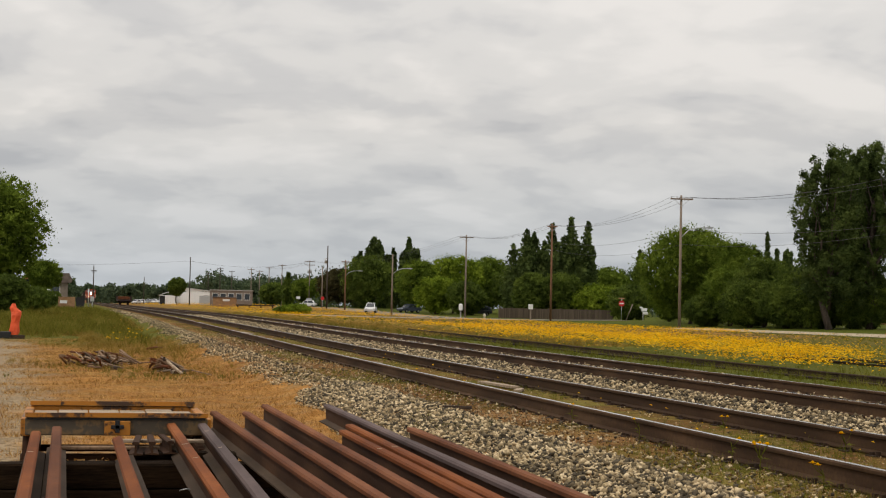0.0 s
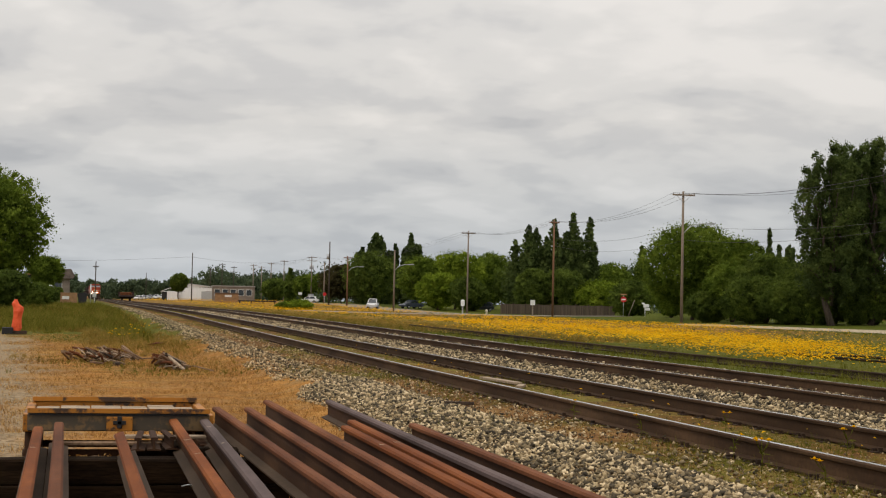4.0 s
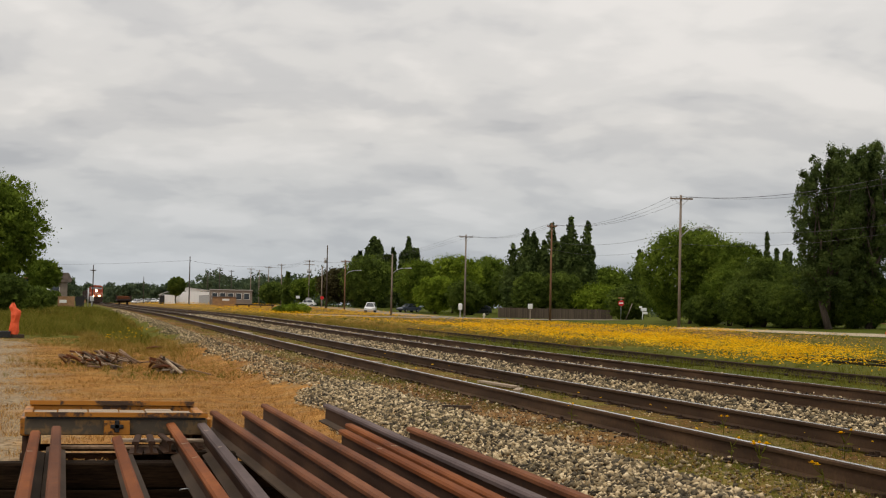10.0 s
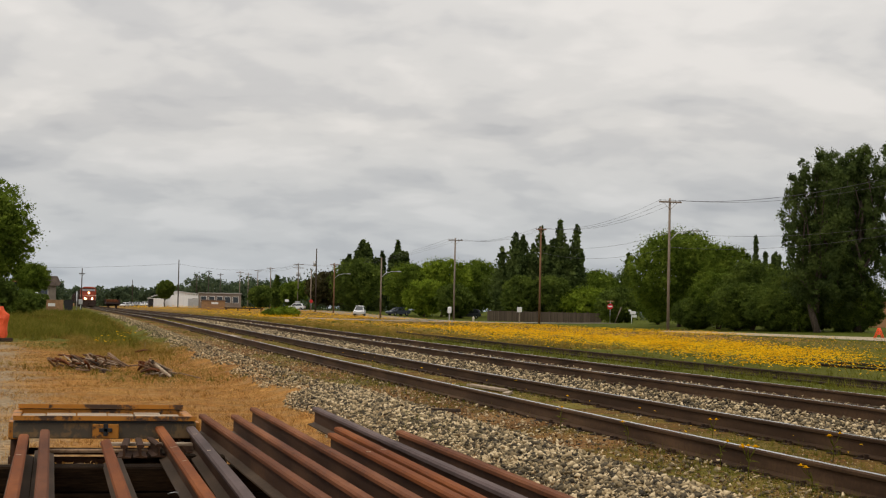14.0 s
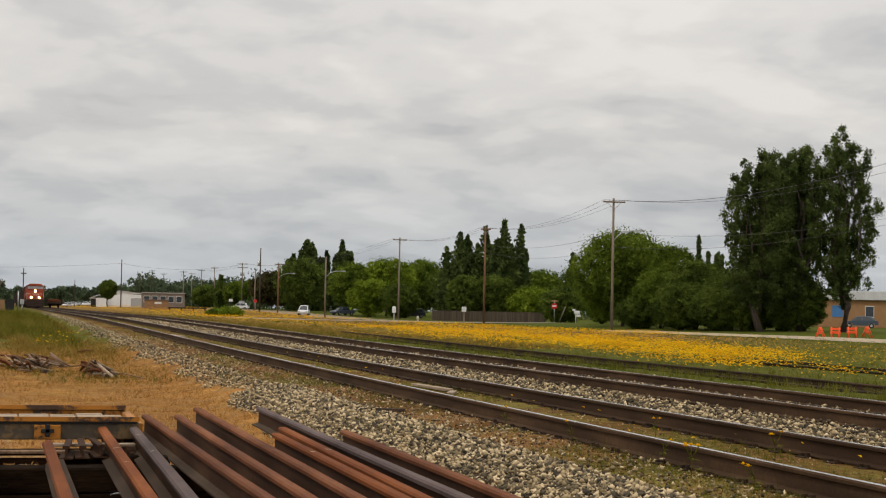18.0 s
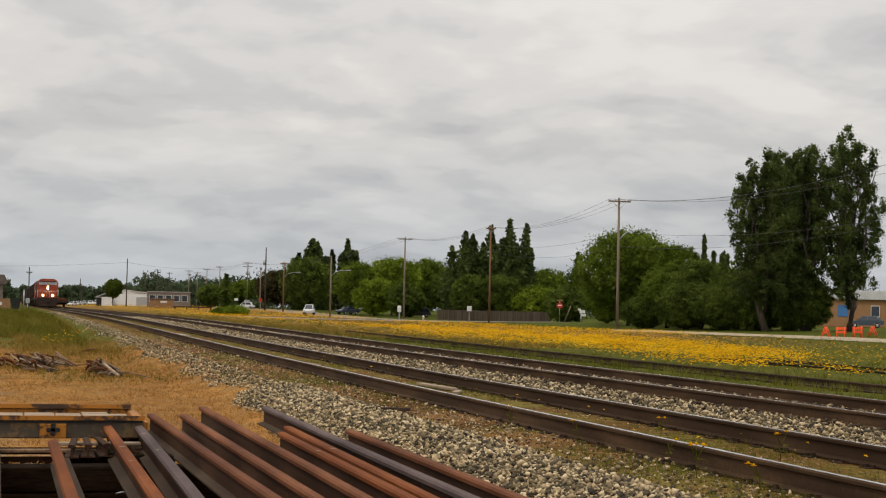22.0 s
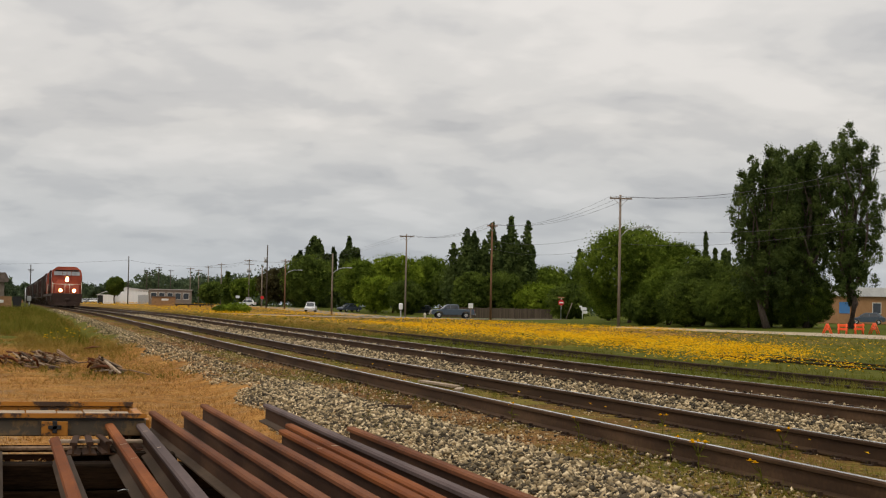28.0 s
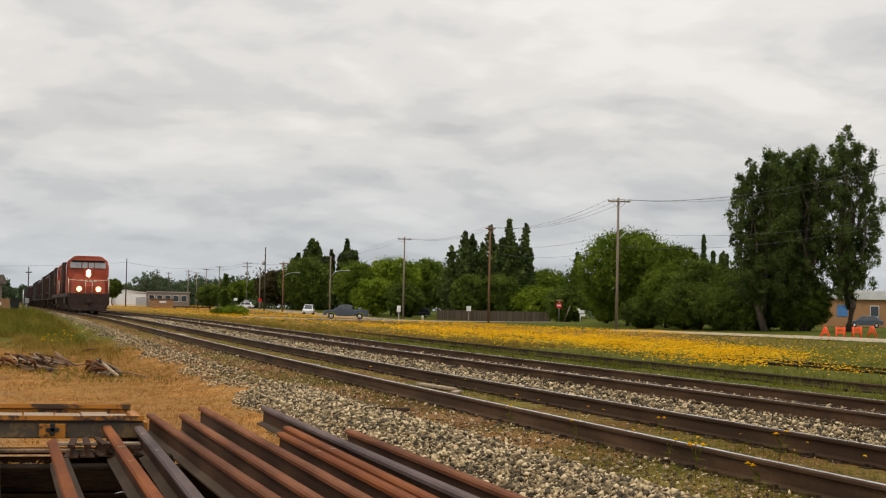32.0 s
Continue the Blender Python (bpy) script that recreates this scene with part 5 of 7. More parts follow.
beam("timber_sleeper", 0.35, 1.2, 12.25, 12.45, 0.19, 0.40, M_TIMBER_SHADED, "creosoted timber under rail offcuts, blackened for shade")


def build_debris():
    """Soil, dead leaves and chips banked up behind the black timbers."""
    rs = np.random.RandomState(5)
    t = thing("debris_mound", pose(0.35, 12.3, 0), "low mound of soil, dry leaves and chips behind timbers", "debris")
    nx, ny, verts = 34, 12, []
    for j in range(ny):
        for i in range(nx):
            u, v = i / (nx - 1) * 2 - 1, j / (ny - 1) * 2 - 1
            top = 0.33 * (1 - abs(u) ** 4) * (1 - abs(v) ** 3)
            verts.append((0.95 * u, 0.30 * v, max(-0.02, top + 0.035 * (rs.rand() - 0.5))))
    faces = [(j * nx + i, j * nx + i + 1, (j + 1) * nx + i + 1, (j + 1) * nx + i) for j in range(ny - 1) for i in range(nx - 1)]
    piece("soil", quick_mesh("soil", verts, faces, M_CLOD_SOIL, True), t)
    v = np.array(verts)[rs.randint(0, len(verts), 900)] + rs.normal(size=(900, 3)) * (0.02, 0.02, 0.008)
    a, k = rs.normal(size=(900, 3)) * (0.028, 0.028, 0.014), rs.normal(size=(900, 3)) * 0.012
    chips = np.stack([v - a, v + k, v + a], 1).reshape(-1, 3)
    ob = piece("dry_leaf", quick_mesh("dry_leaf", chips, np.arange(2700).reshape(-1, 3), M_STRAW), t)
    ob["label"] = "dry straw and leaf litter"
    tagged(ob, kind="stuff")


M_CLOD_SOIL = speckled("dark_soil", (0.045, 0.026, 0.013), (0.20, 0.125, 0.062), 9.0, 0.95, 0, 0.8, 0.02)
build_debris()


def build_clip(x, y, z, turn):
    bm = bmesh.new()
    bent(bm, [(0, 0, 0), (0.02, 0.05, 0.02), (0.07, 0.07, 0.03), (0.11, 0.04, 0.02), (0.12, -0.03, 0)], 0.008, 6)
    bmesh.ops.scale(bm, vec=(0.45, 0.45, 0.45), verts=bm.verts)
    me = bpy.data.meshes.new("wire_clip")
    bm.to_mesh(me)
    bm.free()
    me.materials.append(M_GALV)
    tagged(new("wire_clip", me), "bent bright wire lying on a rail", "wire").matrix_basis = pose(x, y, z, 0, 0, turn)


build_clip(0.66, 9.55, 0.43, 200)


# ---- scrap heap, switch marker ----
def build_scrap():
    rnd = random.Random(31)
    heap = ((0.35, 40.5, 1.02, 36.6, 0.10), (0.15, 43.5, 0.9, 41.5, 0.12), (-0.1, 44.5, 0.55, 43.2, 0.15), (0.6, 40.2, 1.35, 39.9, 0.2), (0.9, 43, 1.5, 40, 0.10),
            (1.85, 40.0, 2.15, 36.0, 0.10), (1.75, 39.6, 2.15, 36.2, 0.16), (2.0, 38.9, 2.35, 35.5, 0.08), (2.62, 55, 2.95, 62, 0.12), (2.1, 50, 2.7, 53, 0.1),
            (2.45, 36.0, 2.7, 33.6, 0.05), (0.5, 42.4, 1.3, 43.9, 0.22))
    more = []
    for k in range(110):
        cx, cy = (rnd.gauss(0.6, 0.40), rnd.gauss(40.0, 1.5)) if k < 78 else (rnd.gauss(1.95, 0.16), rnd.gauss(36.8, 1.1))
        a, n = rnd.uniform(-0.9, 2.2), rnd.uniform(0.2, 0.75)
        more.append((cx - n * 0.4 * math.cos(a), cy - n * 1.4 * math.sin(a), cx + n * 0.4 * math.cos(a), cy + n * 1.4 * math.sin(a), rnd.uniform(0.06, 0.30)))
    for xa, ya, xb, yb, z in heap + tuple(more):
        a, b = Vector((xa, ya, ground_z(xa, ya) + z)), Vector((xb, yb, ground_z(xb, yb) + 0.05))
        bm = bmesh.new()
        if rnd.random() < 0.82:
            n = (b - a).length
            w = rnd.uniform(0.013, 0.034)
            box(bm, -w, w, -n / 2, n / 2, -w * 0.6, w * 0.6, 0.004)
            m = Matrix.Translation((a + b) / 2) @ (b - a).to_track_quat("Y", "Z").to_matrix().to_4x4()
            name, mat, label = "scrap_board", rnd.choice((M_TIE, M_OLD_BOARD, M_OLD_BOARD, M_OLD_BOARD, M_OLD_BOARD, M_PLANK)), "weathered broken board on a scrap heap"
        else:
            bent(bm, [a - a, (b - a) * 0.5 + Vector((0.02, 0.1, 0.03)), b - a], 0.028, 6)
            m = Matrix.Translation(a)
            name, mat, label = "scrap_bar", M_RUST_DULL, "rusty bar on a scrap heap"
        me = bpy.data.meshes.new(name)
        bm.to_mesh(me)
        bm.free()
        me.materials.append(mat)
        tagged(new(name, me), label, "scrap", "scrap heap").matrix_basis = m
    for k in range(60):
        x, y = (rnd.gauss(0.75, 0.35), rnd.gauss(41, 1.7)) if k < 40 else (rnd.gauss(2.1, 0.25), rnd.gauss(37, 1.6))
        bm = bmesh.new()
        s = rnd.uniform(0.035, 0.10)
        bmesh.ops.create_icosphere(bm, subdivisions=1, radius=s)
        for v in bm.verts:
            v.co = v.co * rnd.uniform(0.7, 1.2)
            v.co.z *= 0.7
        me = bpy.data.meshes.new("scrap_lump")
        bm.to_mesh(me)
        bm.free()
        me.materials.append(rnd.choice((M_RUST_DARK_SHADE, M_TIE, M_PLANK, M_OLD_BOARD)))
        tagged(new("scrap_lump", me), "lump of rubble on a scrap heap", "rubble", "scrap heap").matrix_basis = pose(x, y, ground_z(x, y) + s * 0.4, 0, 0, rnd.uniform(0, 360))


build_scrap()


def build_marker():
    x, y = spot(-2.15, 65)
    t = thing("switch_stand", pose(x, y, ground_z(x, y)), "railway switch stand wrapped in a crumpled orange plastic bag", "switch stand")
    rnd = random.Random(3)
    bm = bmesh.new()
    rings = []
    for k in range(9):
        z = 0.12 + 1.2 * k / 8
        w = (0.17, 0.19, 0.19, 0.18, 0.19, 0.21, 0.20, 0.14, 0.06)[k]
        cx = 0.10 + 0.10 * k / 8 - (0.13 if k >= 7 else 0)
        rings.append([bm.verts.new((cx + w * math.cos(a * 0.5236) * (0.8 + 0.3 * rnd.random()), 0.7 * w * math.sin(a * 0.5236) * (0.8 + 0.3 * rnd.random()), z + rnd.uniform(-0.03, 0.03))) for a in range(12)])
    for a, b in zip(rings, rings[1:]):
        for j in range(12):
            bm.faces.new((a[j], a[(j + 1) % 12], b[(j + 1) % 12], b[j]))
    bm.faces.new(rings[0][::-1])
    bm.faces.new(rings[-1])
    part("bag", bm, M_ORANGE, t)
    bm = bmesh.new()
    box(bm, -0.42, 0.0, -0.2, 0.2, 0, 0.26, 0.02)
    part("base_box", bm, M_BLACK, t, "black iron base")
    bm = bmesh.new()
    box(bm, -0.1, 0.5, -0.12, 0.12, 0, 0.14, 0.01)
    part("timber", bm, M_TIE, t)


build_marker()


def board_on_ground(x, y, n, w, turn, material, label, lift=0.03):
    bm = bmesh.new()
    box(bm, -w / 2, w / 2, -n / 2, n / 2, -0.02, 0.02, 0.004)
    me = bpy.data.meshes.new("loose_board")
    bm.to_mesh(me)
    bm.free()
    me.materials.append(material)
    tagged(new("loose_board", me), label, "board").matrix_basis = pose(x, y, ground_z(x, y) + lift, 0, 0, turn)


for x, y, n, w, turn in ((6.45, 25.0, 1.7, 0.13, 4), (6.35, 23.4, 0.6, 0.10, -20), (6.0, 61, 3.0, 0.3, 4), (5.8, 34, 1.1, 0.14, 40)):
    board_on_ground(x, y, n, w, turn, M_PLANK, "pale weathered board lying between the rails")
board_on_ground(4.5, 19.4, 0.36, 0.07, 65, M_TIE, "dark split board at the edge of the ballast")


def build_bottle():
    t = thing("plastic_jug", pose(11.3, 24.9, 0.31, 0, 0, 25), "small white plastic jug lying on the ballast", "jug")
    bm = bmesh.new()
    bent(bm, [(-0.14, 0, 0.05), (-0.12, 0, 0.05), (0.06, 0, 0.05), (0.12, 0, 0.05), (0.17, 0, 0.05)], [0.03, 0.06, 0.06, 0.025, 0.02], 10)
    part("bottle", bm, M_WHITE, t)
    bm = bmesh.new()
    tube(bm, (0.17, 0, 0.05), (0.20, 0, 0.05), 0.026)
    part("cap", bm, M_WHITE, t)


build_bottle()


def build_wildflower(x, y, h, heads, seed):
    rnd = random.Random(seed)
    t = thing("wildflower", pose(x, y, ground_z(x, y) - 0.01), "tall yellow wild flower growing beside the rail", "flower", "single wild flowers")
    bm = bmesh.new()
    tops = []
    bent(bm, [(0, 0, 0), (0.01, 0.01, h * 0.55), (0.0, 0.02, h * 0.8)], 0.004, 5)
    for k in range(heads):
        p = Vector((rnd.uniform(-0.09, 0.09), rnd.uniform(-0.05, 0.05), h * rnd.uniform(0.88, 1.05)))
        bent(bm, [(0.005, 0.01, h * 0.6), (p.x * 0.6, p.y * 0.6, h * 0.78), p], 0.003, 4)
        tops.append(p)
    for k in range(5):
        a = rnd.uniform(0, 6.28)
        z = h * rnd.uniform(0.1, 0.6)
        vs = [bm.verts.new(q) for q in ((0, 0, z), (0.03 * math.cos(a) - 0.01, 0.03 * math.sin(a), z + 0.02), (0.09 * math.cos(a), 0.09 * math.sin(a), z + 0.01), (0.03 * math.cos(a) + 0.01, 0.03 * math.sin(a) + 0.01, z + 0.025))]
        bm.faces.new(vs)
    part("stem", bm, M_GRASS, t)
    for p in tops:
        bm = bmesh.new()
        for j in range(8):
            a = j * 0.785
            c = [p, p + Vector((0.022 * math.cos(a - 0.3), 0.022 * math.sin(a - 0.3), 0.004)), p + Vector((0.030 * math.cos(a), 0.030 * math.sin(a), 0.008)), p + Vector((0.022 * math.cos(a + 0.3), 0.022 * math.sin(a + 0.3), 0.004))]
            bm.faces.new([bm.verts.new(q) for q in c])
        bmesh.ops.create_icosphere(bm, subdivisions=1, radius=0.012, matrix=Matrix.Translation(p + Vector((0, 0, 0.008))))
        part("flower_head", bm, M_PETAL, t, "yellow flower head")


for k, (x, y, h, n) in enumerate(((4.98, 11.5, 0.27, 5), (5.06, 10.6, 0.20, 2), (5.17, 12.5, 0.24, 1), (5.12, 14.6, 0.24, 1), (6.35, 12.9, 0.25, 3), (5.05, 16.5, 0.24, 1), (6.2, 15.2, 0.22, 2))):
    build_wildflower(x, y, h, n, k)


# ---- vehicles ----
WHEELS = {}


def wheel(parent, x, y, r, w, rim):
    s = 1 if x > 0 else -1
    bm = bmesh.new()
    tube(bm, (-s * w, 0, 0), (0, 0, 0), r, seg=18)
    ty = part("wheel", bm, M_RUBBER, parent, "black tyre")
    ty.matrix_basis = pose(x, y, r)
    bm = bmesh.new()
    tube(bm, (0, 0, 0), (s * 0.015, 0, 0), r * 0.62, r * 0.55, seg=14)
    for k in range(5):
        a = k * 1.2566
        tube(bm, (s * 0.016, 0, 0), (s * 0.016, r * 0.55 * math.cos(a), r * 0.55 * math.sin(a)), r * 0.07, seg=4)
    part("rim", bm, rim, ty, "bright wheel rim")
    WHEELS.setdefault(parent.name, []).append((ty, x, y, r))


def body_mesh(bm, outline, half, tuck, z_tuck):
    """A car body: a side outline (y, z), pushed across the width, drawn in above z_tuck."""
    rows = []
    for s in (-1, -0.86, 0.86, 1):
        rows.append([bm.verts.new((s * half * (1 - (tuck * (z - z_tuck) if z > z_tuck else 0)), y, z - (0.03 if abs(s) == 1 and z > 0.6 else 0))) for y, z in outline])
    n = len(outline)
    for a, b in zip(rows, rows[1:]):
        for k in range(n):
            bm.faces.new((a[k], a[(k + 1) % n], b[(k + 1) % n], b[k]))
    bm.faces.new(rows[0])
    bm.faces.new(rows[-1][::-1])
    bmesh.ops.recalc_face_normals(bm, faces=bm.faces)


def pane(bm, pts, off=0.012):
    a = [Vector(p) for p in pts]
    n = (a[1] - a[0]).cross(a[2] - a[0]).normalized() * off
    lo, hi = [bm.verts.new(p - n) for p in a], [bm.verts.new(p + n) for p in a]
    k = len(a)
    bm.faces.new(lo[::-1])
    bm.faces.new(hi)
    for j in range(k):
        bm.faces.new((lo[j], lo[(j + 1) % k], hi[(j + 1) % k], hi[j]))


def build_pickup(paint, label):
    """A crew-cab pickup, its nose towards +y, on the ground at z = 0."""
    t = thing("pickup_truck", None, label, "pickup truck")
    h = 0.98
    bm = bmesh.new()
    body_mesh(bm, ((2.85, 0.50), (2.90, 0.95), (2.72, 1.10), (1.55, 1.20), (1.45, 1.22), (-0.75, 1.22), (-2.85, 1.20), (-2.90, 0.55), (-2.35, 0.50), (-2.25, 0.80), (-1.95, 0.95),
                   (-1.55, 0.95), (-1.25, 0.80), (-1.15, 0.48), (1.30, 0.48), (1.40, 0.80), (1.70, 0.95), (2.10, 0.95), (2.40, 0.80), (2.50, 0.50)), h, 0.05, 1.0)
    part("body", bm, paint, t)
    bm = bmesh.new()
    body_mesh(bm, ((1.50, 1.19), (0.80, 1.80), (0.55, 1.86), (-0.55, 1.86), (-0.72, 1.80), (-0.85, 1.19)), h * 0.94, 0.22, 1.2)
    part("cab_roof", bm, paint, t)
    for s in (-1, 1):
        for q in (((1.22, 1.27), (0.74, 1.73), (0.42, 1.76), (0.42, 1.27)), ((0.34, 1.27), (0.34, 1.76), (-0.50, 1.76), (-0.66, 1.70), (-0.72, 1.27))):
            bm = bmesh.new()
            pane(bm, [(s * h * (0.945 - 0.205 * (z - 1.2)), y, z) for y, z in q])
            part("side_window", bm, M_GLASS, t, "dark side window")
        wheel(t, s * h, 1.90, 0.40, 0.26, M_CHROME)
        wheel(t, s * h, -1.75, 0.40, 0.26, M_CHROME)
        bm = bmesh.new()
        box(bm, s * 0.72 - 0.16, s * 0.72 + 0.16, 2.80, 2.90, 0.86, 1.02, 0.02)
        part("headlight", bm, M_GLASS_SKY, t, "clear headlight")
        bm = bmesh.new()
        box(bm, s * 0.88 - 0.06, s * 0.88 + 0.06, -2.90, -2.84, 0.80, 1.12, 0.01)
        part("tail_light", bm, M_SIGN_RED, t, "red tail light")
        bm = bmesh.new()
        box(bm, s * 1.05 - 0.09, s * 1.05 + 0.09, 1.02, 1.10, 1.24, 1.40, 0.02)
        part("mirror", bm, M_BLACK, t, "black door mirror")
        bm = bmesh.new()
        box(bm, s * 0.985 - 0.012, s * 0.985 + 0.012, -0.70, 1.1, 0.42, 0.50, 0.008)
        part("side_step", bm, M_BLACK, t, "dark side step")
    bm = bmesh.new()
    pane(bm, [(-0.74, 1.42, 1.27), (0.74, 1.42, 1.27), (0.62, 0.86, 1.76), (-0.62, 0.86, 1.76)])
    part("windscreen", bm, M_GLASS, t, "dark windscreen")
    bm = bmesh.new()
    box(bm, -0.5, 0.5, 2.86, 2.91, 0.72, 1.02, 0.02)
    part("grille", bm, M_CHROME, t, "bright grille")
    for y in (2.93, -2.95):
        bm = bmesh.new()
        box(bm, -0.95, 0.95, y - 0.08, y + 0.06, 0.48, 0.68, 0.03)
        part("bumper", bm, M_CHROME, t, "chrome bumper")
    bm = bmesh.new()
    box(bm, -0.80, 0.80, -2.75, -0.95, 1.17, 1.235, 0.01)
    part("bed_cover", bm, M_BLACK, t, "dark load bed")
    return t


def build_car(paint, label, wagon=0.0, m=None):
    """A parked car, its nose towards +y."""
    t = thing("parked_car", m, label, "car", "parked cars")
    h = 0.88
    bm = bmesh.new()
    body_mesh(bm, ((2.2, 0.35), (2.25, 0.62), (2.05, 0.80), (1.1, 0.92), (-1.6 - wagon * 0.4, 0.98), (-2.15, 0.92), (-2.2, 0.45), (-1.75, 0.35), (-1.65, 0.62), (-1.05, 0.62), (-0.95, 0.32),
                   (0.95, 0.32), (1.05, 0.62), (1.65, 0.62), (1.75, 0.35)), h, 0.05, 0.7)
    part("body", bm, paint, t)
    bm = bmesh.new()
    body_mesh(bm, ((1.15, 0.90), (0.45, 1.40 + 0.25 * wagon), (0.2, 1.45 + 0.25 * wagon), (-0.95 - 0.7 * wagon, 1.45 + 0.25 * wagon), (-1.25 - 0.7 * wagon, 1.36 + 0.2 * wagon), (-1.85 - 0.25 * wagon, 0.95)), h * 0.95, 0.3, 0.9)
    part("cabin", bm, paint, t)
    top = 1.36 + 0.25 * wagon
    for s in (-1, 1):
        for q in (((0.92, 0.97), (0.40, top), (-0.15, top), (-0.15, 0.97)), ((-0.24, 0.97), (-0.24, top), (-0.95 - 0.6 * wagon, top), (-1.45 - 0.3 * wagon, 0.99))):
            bm = bmesh.new()
            pane(bm, [(s * h * (0.955 - 0.285 * (z - 0.9)), y, z) for y, z in q])
            part("side_window", bm, M_GLASS, t, "dark side window")
        for y in (1.35, -1.35):
            wheel(t, s * h, y, 0.31, 0.2, M_CHROME)
        bm = bmesh.new()
        box(bm, s * 0.66 - 0.14, s * 0.66 + 0.14, 2.16, 2.24, 0.58, 0.72, 0.02)
        part("headlight", bm, M_GLASS_SKY, t)
        bm = bmesh.new()
        box(bm, s * 0.70 - 0.10, s * 0.70 + 0.10, -2.20, -2.14, 0.66, 0.84, 0.02)
        part("tail_light", bm, M_SIGN_RED, t)
    for y0, y1, z1 in ((1.1, 0.48, top), (-1.83 - 0.25 * wagon, -1.28 - 0.7 * wagon, top - 0.06)):
        bm = bmesh.new()
        pane(bm, [(-0.68, y0 + 0.02 * (1 if y0 > 0 else -1), 0.97), (0.68, y0 + 0.02 * (1 if y0 > 0 else -1), 0.97), (0.56, y1, z1), (-0.56, y1, z1)], 0.02)
        part("windscreen", bm, M_GLASS, t, "dark windscreen")
    return t


def paint(name, tone, rough=0.32):
    s = Shade(name)
    f = s.noise(3, 3)
    c = s.mix(s.math("MULTIPLY", f, 0.5), tone, tuple(0.6 * v + 0.01 for v in tone))
    return s.done(c, rough, 0.0, None, 0.6)


M_CAR_WHITE, M_CAR_SILVER = paint("white_car_paint", (0.72, 0.72, 0.72)), paint("silver_car_paint", (0.36, 0.37, 0.38))
M_CAR_BLUE, M_CAR_DARK = paint("blue_car_paint", (0.018, 0.030, 0.055)), paint("dark_car_paint", (0.025, 0.03, 0.04))
M_TRUCK = paint("slate_blue_truck_paint", (0.045, 0.070, 0.100), 0.42)
pickup = build_pickup(M_TRUCK, "slate-blue crew-cab pickup truck driving along the street")


def park(bearing, dist, turn, colour, label, wagon=0.0, lift=0.0):
    x, y = spot(bearing, dist)
    build_car(colour, label, wagon, pose(x, y, ground_z(x, y) + lift, 0, 0, turn))


park(10.01, 283, 165, M_CAR_WHITE, "white wagon parked at the roadside", 1.0, 0.08)
park(11.34, 297, 120, M_CAR_BLUE, "dark blue car parked under the trees", 0.4)
park(7.80, 398, 70, M_CAR_WHITE, "white car parked beside the road", 0.6)
park(-1.45, 185, 70, M_CAR_WHITE, "white car parked behind the bank", 0.5)


def build_loader():
    x, y = spot(-1.85, 178)
    t = thing("yellow_machine", pose(x, y, ground_z(x, y), 0, 0, 70), "yellow machine half hidden behind the bushes", "machine")
    bm = bmesh.new()
    box(bm, -0.9, 0.9, -1.6, 1.2, 0.7, 1.5, 0.08)
    part("body", bm, M_YELLOW, t)
    bm = bmesh.new()
    box(bm, -0.6, 0.6, -0.5, 0.6, 1.5, 2.5, 0.05)
    part("cab", bm, M_GLASS, t)
    bm = bmesh.new()
    box(bm, -0.65, 0.65, -0.55, 0.65, 2.5, 2.6, 0.02)
    part("cab_roof", bm, M_YELLOW, t)
    for sx in (-0.95, 0.95):
        for yy in (-1.0, 0.8):
            wheel(t, sx, yy, 0.55, 0.35, M_YELLOW)


build_loader()
park(28.97, 214, 61, M_TRUCK, "slate-grey car parked on the lawn before the low building", 0.2)
park(13.75, 284, 88, M_CAR_DARK, "dark car parked before the fence", 0.8)
for k, b in enumerate((1.95, 2.15, 2.35, 2.55, 2.75)):
    park(b, 600 + 9 * (k % 3), 150 + 20 * (k % 2), (M_CAR_WHITE, M_CAR_WHITE, M_CAR_SILVER)[k % 3], "pale car in a distant row of parked cars", 0.6)


# ---- the train ----
M_LOCO_RED = painted("locomotive_red", (0.36, 0.055, 0.018), (0.09, 0.03, 0.02), 0.64, 0.42, 0.6)
M_LOCO_DARK = painted("locomotive_underframe", (0.034, 0.018, 0.013), (0.06, 0.034, 0.022), 0.55, 0.85, 0.3)
# locomotive red with grime, darkened so the shaded side is in the paint
M_LOCO_SHADED = painted("shaded_grimy_locomotive_side", (0.052, 0.015, 0.010), (0.05, 0.025, 0.018), 0.56, 0.55, 0.7)
M_CAR_RUST = painted("freight_car_brown", (0.034, 0.015, 0.010), (0.05, 0.028, 0.02), 0.58, 0.65, 0.6)
M_CAR_BROWN = painted("freight_car_dull_red", (0.050, 0.017, 0.011), (0.06, 0.03, 0.02), 0.6, 0.65, 0.6)
M_CAR_BLACK = painted("freight_car_black", (0.025, 0.023, 0.022), (0.07, 0.04, 0.025), 0.6, 0.6, 0.4)
M_HEADLAMP = lamp_glass("lit_headlamp", (1.0, 0.86, 0.62), 45.0)
# weak amber emission that imitates the orange glow round the lit lamps
M_LAMP_HALO = lamp_glass("amber_lamp_halo", (1.0, 0.46, 0.12), 1.7)
M_DITCH = lamp_glass("lit_ditch_lamp", (1.0, 0.74, 0.40), 40.0)
M_CREAM = painted("cream_marking", (0.62, 0.56, 0.44), (0.3, 0.25, 0.2), 0.7, 0.5, 0.3)


